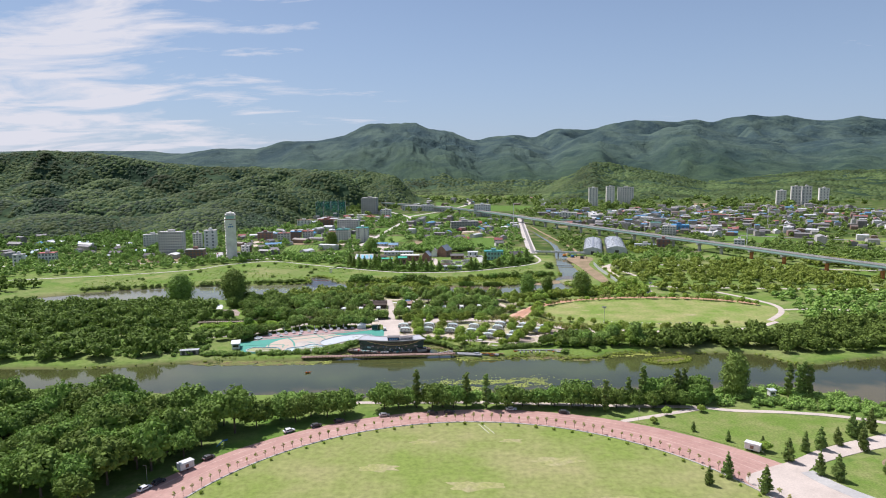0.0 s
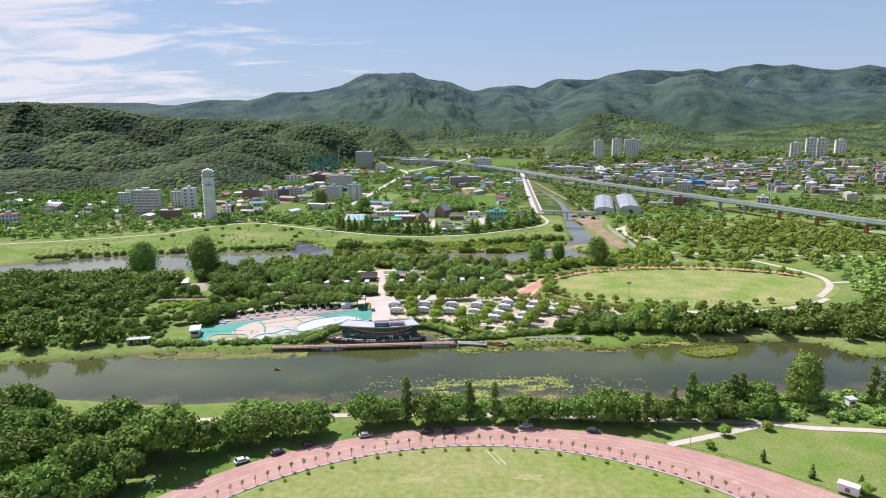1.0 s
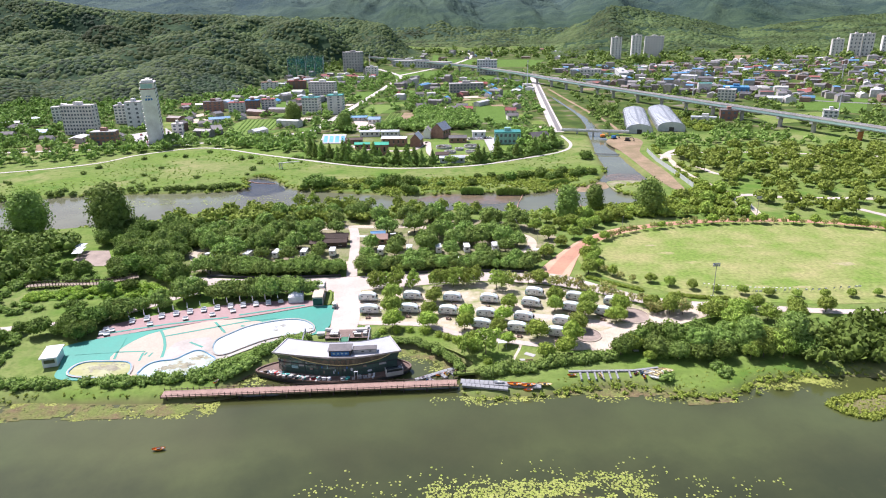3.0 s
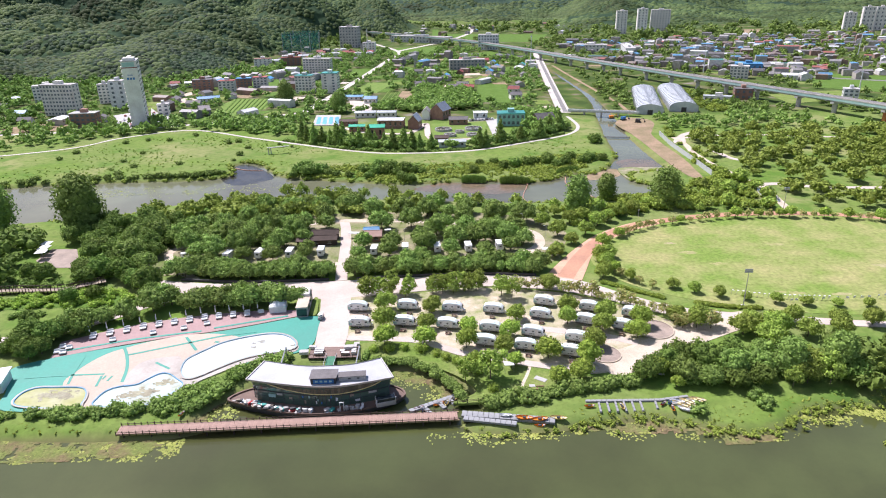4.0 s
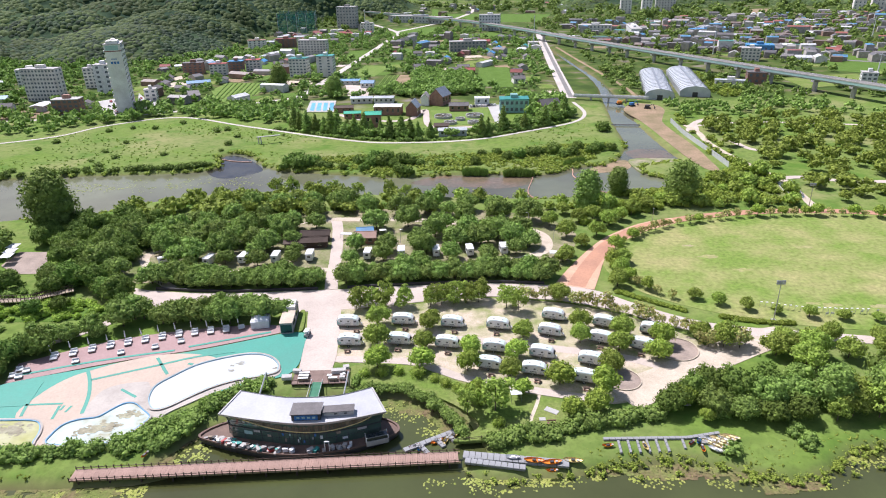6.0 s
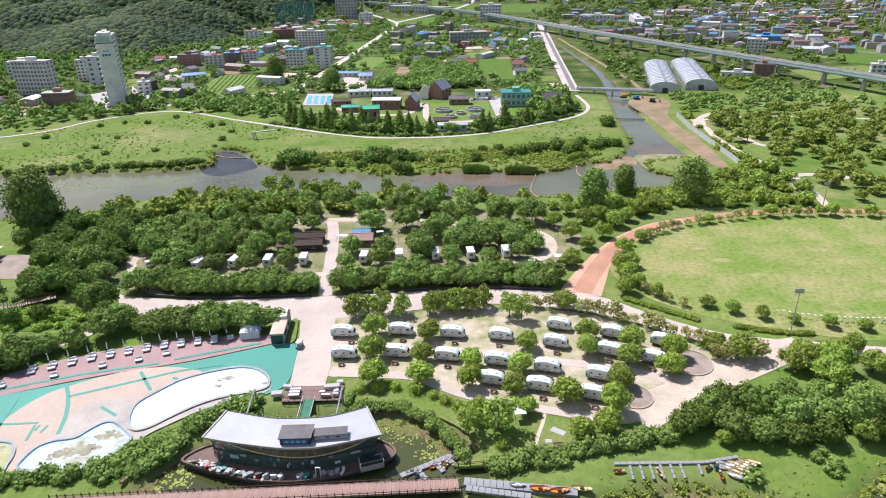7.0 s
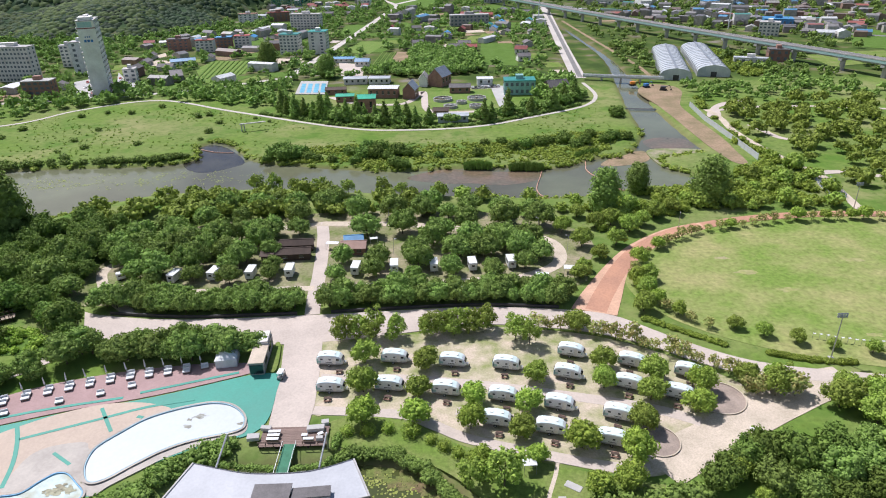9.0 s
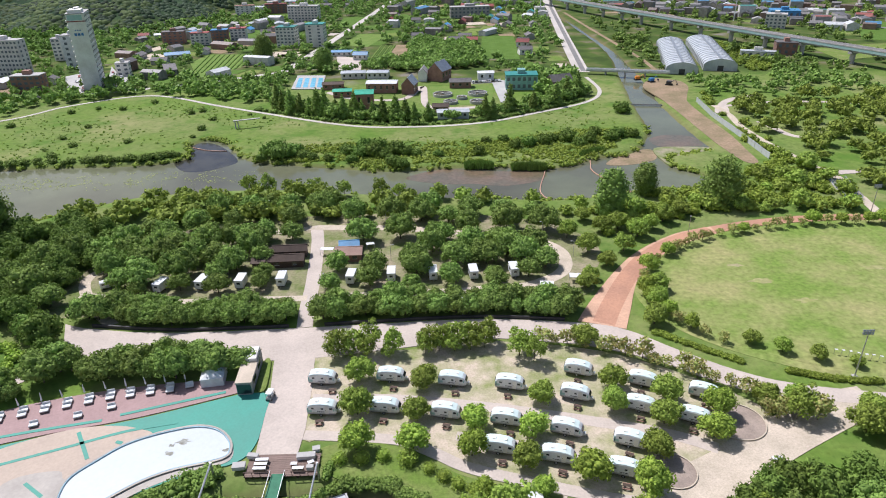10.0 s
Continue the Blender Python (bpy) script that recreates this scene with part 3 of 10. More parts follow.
def ground_mat():
    m = mat("meadow_ground", (0.130, 0.204, 0.040), 0.95, 0.28, 0.03, 1.0, 0.3, other=(0.18, 0.215, 0.075), spec=0.05)
    nt = m.node_tree
    N, L = nt.nodes.new, nt.links.new
    b = nt.nodes["Principled BSDF"]
    old = b.inputs["Base Color"].links[0].from_socket
    co, big = N("ShaderNodeTexCoord"), N("ShaderNodeTexNoise")
    big.inputs["Scale"].default_value, big.inputs["Detail"].default_value, big.inputs["Roughness"].default_value = 0.02, 8, 0.65
    L(co.outputs["Object"], big.inputs["Vector"])
    ramp = N("ShaderNodeValToRGB")
    e = ramp.color_ramp.elements
    e[0].position, e[0].color = 0.40, (0.022, 0.044, 0.026, 1)
    e[1].position, e[1].color = 0.64, (0.052, 0.086, 0.040, 1)
    L(big.outputs["Fac"], ramp.inputs["Fac"])
    # gardens, yards and earth round the houses
    yards, patch = N("ShaderNodeValToRGB"), N("ShaderNodeTexNoise")
    patch.inputs["Scale"].default_value, patch.inputs["Detail"].default_value = 0.07, 4
    L(co.outputs["Object"], patch.inputs["Vector"]); L(patch.outputs["Fac"], yards.inputs["Fac"])
    yards.color_ramp.elements[0].position, yards.color_ramp.elements[0].color = 0.36, (0.045, 0.075, 0.02, 1)
    yards.color_ramp.elements[1].position, yards.color_ramp.elements[1].color = 0.72, (0.20, 0.18, 0.15, 1)
    for at_, c_ in ((0.5, (0.07, 0.11, 0.026, 1)), (0.6, (0.12, 0.125, 0.05, 1))):
        yards.color_ramp.elements.new(at_).color = c_
    # straw-coloured and lush patches
    for scale_, lo_, hi_, tone in ((0.035, 0.50, 0.68, (0.270, 0.262, 0.120, 1)), (0.09, 0.50, 0.64, (0.080, 0.165, 0.026, 1)), (0.5, 0.52, 0.68, (0.070, 0.120, 0.026, 1))):
        nz, rg, mx = N("ShaderNodeTexNoise"), N("ShaderNodeMapRange"), N("ShaderNodeMix")
        nz.inputs["Scale"].default_value, nz.inputs["Detail"].default_value, nz.inputs["Roughness"].default_value = scale_, 6, 0.62
        rg.inputs["From Min"].default_value, rg.inputs["From Max"].default_value, rg.inputs["To Max"].default_value = lo_, hi_, 0.75
        mx.data_type = "RGBA"
        mx.inputs["B"].default_value = tone
        L(co.outputs["Object"], nz.inputs["Vector"]); L(nz.outputs["Fac"], rg.inputs["Value"]); L(rg.outputs[0], mx.inputs["Factor"])
        L(old, mx.inputs["A"])
        old = mx.outputs["Result"]
    # far slopes: forest with paler stands, blue distance haze mixed into its base colour
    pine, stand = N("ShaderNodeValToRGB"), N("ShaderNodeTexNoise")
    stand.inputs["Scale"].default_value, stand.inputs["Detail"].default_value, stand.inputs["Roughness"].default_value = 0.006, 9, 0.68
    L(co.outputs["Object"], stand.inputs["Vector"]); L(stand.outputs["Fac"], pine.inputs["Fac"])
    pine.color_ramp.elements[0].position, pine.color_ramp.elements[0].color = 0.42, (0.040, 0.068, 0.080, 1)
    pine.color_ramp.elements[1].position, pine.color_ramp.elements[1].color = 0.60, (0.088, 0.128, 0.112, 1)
    for name, colour in (("settled", yards), ("wooded", ramp), ("hazed_slopes", pine), ("shore", (0.17, 0.14, 0.075, 1))):
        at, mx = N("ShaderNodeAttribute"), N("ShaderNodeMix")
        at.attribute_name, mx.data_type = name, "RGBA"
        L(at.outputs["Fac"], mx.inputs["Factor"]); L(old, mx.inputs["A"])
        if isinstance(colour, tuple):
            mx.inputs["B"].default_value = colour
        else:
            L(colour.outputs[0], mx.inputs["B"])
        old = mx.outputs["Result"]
    L(old, b.inputs["Base Color"])
    # tree-sized relief where the land is wooded
    vor, at, bp = N("ShaderNodeTexVoronoi"), N("ShaderNodeAttribute"), N("ShaderNodeBump")
    vor.inputs["Scale"].default_value, at.attribute_name = 0.15, "wooded"
    vor.feature = "SMOOTH_F1"
    bp.invert = True
    bp.inputs["Distance"].default_value = 2.2
    L(co.outputs["Object"], vor.inputs["Vector"]); L(vor.outputs["Distance"], bp.inputs["Height"])
    L(at.outputs["Fac"], bp.inputs["Strength"])
    L(b.inputs["Normal"].links[0].from_socket, bp.inputs["Normal"])
    # gullies and forest relief on the far mountains
    for scale_, rough_, dist_, name in ((0.0075, 0.62, 26.0, "hazed_slopes"), (0.03, 0.7, 7.0, "hazed_slopes")):
        gully, at2, bp2 = N("ShaderNodeTexNoise"), N("ShaderNodeAttribute"), N("ShaderNodeBump")
        gully.inputs["Scale"].default_value, gully.inputs["Detail"].default_value, gully.inputs["Roughness"].default_value = scale_, 6, rough_
        at2.attribute_name, bp2.inputs["Distance"].default_value = name, dist_
        L(co.outputs["Object"], gully.inputs["Vector"]); L(gully.outputs["Fac"], bp2.inputs["Height"])
        L(at2.outputs["Fac"], bp2.inputs["Strength"]); L(bp.outputs[0], bp2.inputs["Normal"])
        bp = bp2
    L(bp.outputs[0], b.inputs["Normal"])
    return m


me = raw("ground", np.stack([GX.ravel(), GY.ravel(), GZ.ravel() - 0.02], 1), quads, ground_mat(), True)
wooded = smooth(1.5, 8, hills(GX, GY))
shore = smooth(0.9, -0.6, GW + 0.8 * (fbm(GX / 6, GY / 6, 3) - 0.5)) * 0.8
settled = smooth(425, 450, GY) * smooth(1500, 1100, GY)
# painted haze: its share in the slopes' colour grows with distance
hazed_slopes = smooth(1250, 2700, GY) * 0.85 * wooded
for name, v in (("wooded", wooded), ("hazed_slopes", hazed_slopes), ("shore", shore), ("settled", settled)):
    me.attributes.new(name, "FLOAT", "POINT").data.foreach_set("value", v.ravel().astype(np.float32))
ground = tagged(new("ground", me), "river plain of grass and earth that rises to wooded mountains", "ground", kind="structure")


def water(name, outline, z, material, label):
    bm = bmesh.new()
    f = bm.faces.new([bm.verts.new((x, y, z)) for x, y in outline])
    bmesh.ops.triangulate(bm, faces=[f])
    bmesh.ops.recalc_face_normals(bm, faces=bm.faces[:])
    ob = tagged(part(name, bm, material), label, "river", kind="structure")
    if ob.data.polygons[0].normal.z < 0:
        ob.data.flip_normals()
    return ob


WATER = -0.85
water("water", [(-420, 50), (420, 50), (420, 221), (-420, 221)], WATER, M_WATER, "broad slow river of murky green water")
water("water_side", [(-230, 285), (110, 285), (110, 720), (60, 720), (60, 370), (-230, 370)], WATER - 0.05, M_WATER2, "shallow side river of brown-green water")

# ---- paths, lawns and fields ----


def circle(cx, cy, rx, ry=None, n=96, a0=0.0, a1=360.0):
    a = np.radians(np.linspace(a0, a1, n, endpoint=abs(a1 - a0) < 360))
    return np.stack([cx + rx * np.cos(a), cy + (ry or rx) * np.sin(a)], 1)


sheet("festival_field", circle(3.65, 91.1, 57.6, n=120), 0.05, M_FIELD, "wide round mown field of pale green grass", "field")
inner, outer = circle(3.65, 91.1, 57.9, n=140, a0=-90, a1=269.9), circle(6.0, 82.8, 73.8, n=140, a0=-90, a1=269.9)
bm = bmesh.new()
va, vb = ([bm.verts.new((x, y, 0.07)) for x, y in o] for o in (inner, outer))
for k in range(139):
    bm.faces.new((va[k], vb[k], vb[k + 1], va[k + 1]))
bmesh.ops.recalc_face_normals(bm, faces=bm.faces[:])
bmesh.ops.solidify(bm, geom=bm.faces[:], thickness=0.25)
TAKEN.append(circle(6.0, 82.8, 73.8, n=60))
tagged(part("ring_road", bm, M_RED), "broad red-paved road that rings the field", "road", kind="structure")
bm = bmesh.new()
for r0, r1 in ((57.62, 57.9),):
    a, b = circle(3.65, 91.1, r0, n=120, a0=-90, a1=269.9), circle(3.65, 91.1, r1, n=120, a0=-90, a1=269.9)
    p, q = ([bm.verts.new((x, y, 0.16)) for x, y in o] for o in (a, b))
    for k in range(119):
        bm.faces.new((p[k], q[k], q[k + 1], p[k + 1]))
bmesh.ops.recalc_face_normals(bm, faces=bm.faces[:])
bmesh.ops.solidify(bm, geom=bm.faces[:], thickness=0.3)
tagged(part("kerb", bm, M_CONC), "pale concrete kerb round the mown field", "kerb", kind="structure")


def ring_line(f, a0, a1, w, label):
    """A pale worn line along the ring road, at this share of its width."""
    a = np.radians(np.linspace(a0, a1, max(3, int(abs(a1 - a0) * 0.8))))
    c = np.array([3.65, 91.1]) * (1 - f) + np.array([6.0, 82.8]) * f
    r = 57.9 * (1 - f) + 73.8 * f
    band("lane_line", np.stack([c[0] + r * np.cos(a), c[1] + r * np.sin(a)], 1), w, 0.078, M_LINE, label, "marking", 1)


for f, a0, a1, w in ((0.22, 30, 160, 0.22), (0.48, 24, 82, 0.3), (0.5, 92, 165, 0.3), (0.62, 28, 76, 0.22), (0.78, 30, 150, 0.25)):
    ring_line(f, a0, a1, w, "pale worn lane line on the red road")
for k in range(9):
    ring_line(0.36, 34 + 13 * k, 35.2 + 13 * k, 0.7, "short white mark on the red road")
for pts in ([(7.2, 147.6), (9.2, 142.2)], [(8.0, 147.8), (10.4, 142)]):
    band("pitch_line", pts, 0.22, 0.058, M_LINEW, "faded white line in the mown grass", "marking", 2)
sheet("east_lawn", curve([(44, 148.5), (63, 153), (83, 149.5), (100, 142.5), (96, 139), (80, 132.6), (69, 127.2), (60, 134.2), (51, 143)], 6, True), 0.05, M_LAWN, "green lawn beside the red road", "lawn")
sheet("corner_lawn", curve([(72, 121.5), (82, 126), (96, 131), (110, 128), (104, 105), (82, 106), (74, 114)], 6, True), 0.05, M_LAWN, "green lawn with young trees", "lawn")
sheet("bare_patch", curve([(86, 124), (97, 129), (112, 126), (112, 112), (94, 114)], 6, True), 0.07, M_SOIL, "patch of bare brown soil in the lawn", "soil")
band("bank_path", [(-70, 158), (-45, 162), (-20, 162.5), (10, 161.5), (40, 158), (60, 156.5), (70, 153.5), (83, 151.6), (95, 148), (110, 139)], 1.7, 0.06, M_PALE, "pale paved path along the river bank", "path")
band("link_path", [(41, 147.9), (52, 151.5), (62, 155)], 1.6, 0.065, M_PALE, "short pale path from the red road", "path")
sheet("junction", curve([(56, 118.6), (62, 123), (69, 126.2), (79, 131.8), (97, 138.5), (110, 140.5), (110, 135), (93, 132), (79, 127), (70.5, 122.4), (69.2, 118), (72, 112), (76, 104), (62, 102), (59, 110)], 5, True), 0.08, M_PALE, "pale paved junction of park roads", "path")
band("grey_road", [(69.4, 121.5), (71.2, 116), (75, 110), (82, 103)], 3.0, 0.10, M_CONC, "grey asphalt lane that leaves the junction", "road")

# the camp side
ROAD_N = [(-60, 256.6), (-55, 255), (-41.5, 253.2), (-18, 253.7), (-5, 254.4), (8.8, 254.8), (22.5, 253.4), (31, 251.1), (38, 245), (44.4, 239.9), (51, 236.6), (62.6, 234), (90, 229.6), (112, 234), (127, 242.6)]
ROAD_S = [(-55.3, 246.3), (-47.7, 246.6), (-28.4, 245.1), (-16.6, 245.4), (-3, 247.5), (8.5, 249.3), (18, 248.1), (26.3, 246.2), (34.6, 242), (39.6, 238.1), (46, 234.6), (61, 231.4), (90, 227.5), (114, 232), (128, 241)]
sheet("camp_road", np.concatenate([curve(ROAD_N, 5), curve(ROAD_S, 5)[::-1]]), 0.07, M_PALE, "broad pale concrete road through the camp site", "road")
band("west_path", [(-54, 246.6), (-58, 243.6), (-62, 239.5), (-72, 233), (-90, 229)], 2.2, 0.065, M_PALE, "pale path among trees", "path")
sheet("entrance_walk", [(-22.9, 246), (-22.6, 243.4), (-21.7, 237), (-20.9, 225.2), (-15.7, 225.2), (-15.5, 230), (-16.0, 238), (-16.8, 246)], 0.09, M_PALE, "pale concrete walk to the restaurant ship", "path")
sheet("caravan_ground", curve([(-16.5, 246), (-15.6, 229), (-12, 228.6), (-4, 227.8), (1, 225.2), (6, 221.6), (14, 218.8), (22, 216.2), (28, 215.6), (32.6, 219), (33.4, 222.4), (40, 222.8), (44.6, 226.8), (44.8, 231.6), (40, 236.6), (33, 241.8), (24, 246), (9, 248.6), (-3, 246.8)], 5, True), 0.045, M_PITCH, "worn gravel and grass of the caravan site", "ground")
band("caravan_lane", [(-15.6, 236), (-4, 235.4), (8, 233.4), (18, 231), (30, 227.6), (36, 224.6)], 1.9, 0.06, M_PALE, "pale gravel lane between caravans", "path")
band("caravan_lane", [(-15.5, 228.9), (-3.7, 227.6), (0.8, 225.4), (5.3, 222.6), (13, 219.9), (22, 217.2), (27, 216.6)], 1.7, 0.062, M_PALE, "pale gravel lane between caravans", "path")
band("caravan_lane", [(4, 228), (12, 226), (20, 223.4), (27, 221)], 1.6, 0.064, M_PALE, "pale gravel lane between caravans", "path")
for k, (cx, cy, r) in enumerate(((40.2, 229.2, 4.6), (29.2, 221.2, 3.9))):
    sheet("turning_circle", circle(cx, cy, r - 1.1, n=40), 0.075, M_PAVED, "round gravel turning place with a stone edge", "path")
    bm = bmesh.new()
    bmesh.ops.create_circle(bm, segments=48, radius=r - 1.2)
    ring = bmesh.ops.extrude_edge_only(bm, edges=bm.edges[:])
    bmesh.ops.scale(bm, vec=((r - 1.06) / (r - 1.2),) * 2 + (1,), verts=[g for g in ring["geom"] if isinstance(g, bmesh.types.BMVert)])
    bmesh.ops.solidify(bm, geom=bm.faces[:], thickness=0.1)
    tagged(part("stone_ring", bm, M_GRAVEL, at=pose(cx, cy, 0.11)), "flush ring of pale edging stones", "edging", kind="structure")
band("gravel_road", [(28, 216.6), (33, 219.6), (36.8, 221.6), (42, 224.8), (48, 228), (55, 231.4), (60, 232.6)], (6.4, 6.0), 0.055, M_GRAVEL, "sandy gravel road beside the caravans", "road")
sheet("ship_lawn", curve([(-13, 226.4), (-6, 227.2), (0.4, 224.2), (5, 221.2), (14, 218.2), (23, 215.2), (29.4, 213.4), (25, 210.6), (10, 208.6), (3, 208.4), (6.8, 211.5), (3, 216.5), (-3, 219.9), (-10.6, 221.6)], 5, True), 0.05, M_LAWN, "bright lawn sloping to the water", "lawn")
sheet("field_margin", circle(88.4, 261, 52.2, 28.4, n=120), 0.03, M_SPORT, "grass margin round the sports field", "field")
sheet("sports_field", circle(88, 261, 49.5, 26.6, n=120), 0.05, M_SPORT, "oval mown sports field of pale green grass", "field")
o1, o2 = circle(88, 261, 51.8, 28.6, n=80, a0=25, a1=124), circle(88, 261, 54.6, 31.6, n=80, a0=25, a1=123)
sheet("clay_track", np.concatenate([o1, o2[::-1]]), 0.06, M_CLAY, "red clay track along the sports field", "path")
sheet("clay_apron", np.concatenate([curve([(24.6, 253.6), (28, 259.6), (34.8, 269.9), (41.6, 278), (51, 285), (59.4, 288)], 5), curve([(59.6, 284.6), (51.1, 280.2), (43.3, 273.6), (37.8, 265.9), (34.2, 257), (31.8, 250.9)], 5)]), 0.068, M_CLAYP, "red clay path that opens onto the road", "path")
band("clay_strip", [(28.6, 252.6), (31.4, 258.4), (36.6, 267.6), (42.6, 275.6), (51, 282.6), (59, 286.4)], (3.6, 3.2, 3.0, 2.6, 2.2, 1.9), 0.078, M_CLAY, "worn redder strip along the clay path", "path")
CAMP = [(-19.8, 253.8), (-20.5, 260.8), (-20.9, 268.7), (-22.6, 285.2), (-24.3, 293.6)]
band("camp_lane", CAMP, 2.6, 0.06, M_PALE, "pale lane into the tree-shaded camp", "path")
band("camp_loop", [(-24, 292.6), (-7, 291.4), (3.2, 288.9), (10, 287.4), (17, 284.8), (22.8, 283), (26, 279.2), (26.5, 274.5), (25.2, 270.4), (22, 267.4), (17, 265), (10, 264.4), (4.5, 263.8), (-19, 263)], (2.4, 2.6, 2.8, 3.0, 3.0, 3.2, 3.3, 3.3, 3.3, 3.2, 2.8, 2.2, 2.0, 2.0), 0.062, M_GRAVEL, "sandy loop lane of the camp", "path")
band("camp_loop", [(-52, 256), (-58, 262), (-63.4, 270.5), (-62, 276), (-55.2, 284.5), (-48.8, 286.6), (-40, 289), (-24.3, 292.6)], 2.0, 0.062, M_GRAVEL, "sandy loop lane of the camp", "path")
band("camp_loop", [(-62, 266), (-45, 263), (-30, 263), (-21, 263)], 1.8, 0.064, M_GRAVEL, "sandy loop lane of the camp", "path")
# north of the side river
BANK = [(-260, 355), (-190, 372), (-149.6, 388.5), (-135, 408), (-109.3, 421.5), (-74.4, 400.5), (-29.5, 373.5), (-7.2, 368.6), (16.6, 371.2), (36.6, 381.9), (56.9, 395.5), (65, 412), (65, 436)]
band("levee_path", BANK, 1.5, 0.06, M_ROADC, "pale concrete path on the river bank", "path")
band("village_road", [(-66, 462), (-53.9, 563), (-37.5, 722), (-34, 800), (-85, 950)], 4.2, 0.07, M_ROADC, "straight pale road through the village", "road")
band("stream_road", [(65.4, 446), (77, 560), (91, 690), (100, 780)], 6.4, 0.07, M_ROADC, "straight pale road beside the stream", "road")
band("stream_lane", [(66.4, 448), (78, 560), (91.5, 690)], 2.2, 0.09, M_ASPH, "dark asphalt lane in the pale road", "road")
band("orchard_path", [(98.6, 386), (98.8, 374), (96.8, 359.6), (97, 345.1), (98.1, 335.5), (99.4, 324.7), (101.4, 316.4), (99.8, 304), (98, 293)], (2.2, 2.2, 1.8, 2.0, 2.4, 2.8, 3.2, 2.6, 2.4), 0.06, M_GRAVEL, "pale path beside the orchard", "path")
band("orchard_path", [(101.5, 317.4), (108, 318), (120, 313), (137, 311.5), (190, 304), (260, 300)], 2.6, 0.058, M_PALE, "pale path through the orchard", "path")
band("orchard_path", [(99, 384), (130, 388), (190, 372), (260, 352)], 2.2, 0.058, M_PALE, "pale path through the orchard", "path")
band("field_path", [(126, 244), (138, 258), (142, 272), (136, 290), (128, 306)], 2.2, 0.066, M_PALE, "pale path past the sports field", "path")
band("field_path", [(140, 262), (160, 262), (190, 250), (230, 246)], 2.0, 0.064, M_PALE, "pale path past the sports field", "path")
sheet("site_sand", curve([(95.4, 376), (98, 383), (104, 392), (110, 396.4), (119, 399.4), (119, 396), (111, 393.4), (104, 388), (101.4, 380), (99, 375)], 5, True), 0.056, M_PALE, "pale sandy clearing beside the site fence", "soil")
band("orchard_path", [(104.8, 365), (105.9, 359), (106.4, 353), (107.8, 349), (112, 346)], 2.2, 0.058, M_PALE, "pale path through the orchard", "path")
sheet("building_site", curve([(84, 328), (83, 340), (83, 353), (83.6, 379), (83.6, 398), (83, 417), (91.3, 430), (99.6, 425), (99.9, 414.9), (95, 402), (91.4, 391), (90.4, 372), (90.2, 352), (88.8, 338), (87.4, 327)], 5, True), 0.05, M_SOIL, "bare pale earth of a building site by the stream", "soil")
sheet("sand_bar", curve([(48, 330.8), (51.4, 335.8), (57.6, 340.8), (63.5, 342.6), (62.9, 334.9), (58.3, 331.3), (52, 329.7)], 5, True), -0.86, M_SOIL, "brown sand and gravel bar in the stream", "bank", low=-2)
band("stream_track", [(96, 438), (98.4, 470), (97.4, 520), (96, 580), (95, 650)], 2.0, 0.05, M_SOIL, "sandy track beside the stream", "path")
sheet("gravel_spit", curve([(64.4, 342.5), (72.8, 343.6), (81.2, 341.8), (86.1, 338.5), (87.4, 326.6), (84, 321.3), (76.9, 322.5), (70.8, 323.7), (65.4, 325.7), (63.7, 332.2)], 5, True), -0.6, M_SPIT, "gravel spit with sparse grass in the stream", "bank", low=-2)
sheet("spit_pond", curve([(72.7, 338.2), (78.7, 337.7), (78.4, 332.3), (72.1, 331.5)], 5, True), -0.57, M_WATER, "small dark pond in the gravel spit", "pond", low=-0.8)
sheet("mud_shoal", curve([(3.9, 330.4), (12.2, 328.5), (22.1, 327.3), (30, 326.7), (28.7, 320.2), (19.4, 316.9), (11.6, 318.8), (3.7, 319.3), (-6, 324)], 5, True), -0.885, M_MUD, "brown mud under shallow water", "bank", low=-2)
sheet("mud_shoal", curve([(66, 352), (72, 356), (79, 354), (80, 346), (74, 344.6), (67, 345)], 5, True), -0.885, M_MUD, "brown mud under shallow water", "bank", low=-2)
# dark glossy sheet laid just above the water level of the bay
sheet("dark_shallows", curve([(-71.2, 359), (-66.2, 358.4), (-60, 351.4), (-54.3, 341.4), (-56.6, 337), (-62.4, 333), (-68, 334.6), (-72.6, 342), (-73.6, 352.5)], 5, True), -0.885, M_BAYDARK, "dark glossy sheet on the still water of the bay", "bank", low=-2)

# ---- trees ----
ICO = bmesh.new()
bmesh.ops.create_icosphere(ICO, subdivisions=1, radius=1)
ICO_V = np.array([v.co[:] for v in ICO.verts])
ICO_F = np.array([[v.index for v in f.verts] for f in ICO.faces])
ICO.free()


def lumps(g, centres, radii, squash=0.8):
    """Rough round lumps, one at each centre: places and triangles."""
    n = len(centres)
    v = ICO_V[None] * (radii[:, None, None] * (1 + 0.35 * (g.random((n, len(ICO_V), 1)) - 0.5))) * np.array([1, 1, squash]) + centres[:, None]
    f = ICO_F[None] + (np.arange(n) * len(ICO_V))[:, None, None]
    return v.reshape(-1, 3), f.reshape(-1, 3)


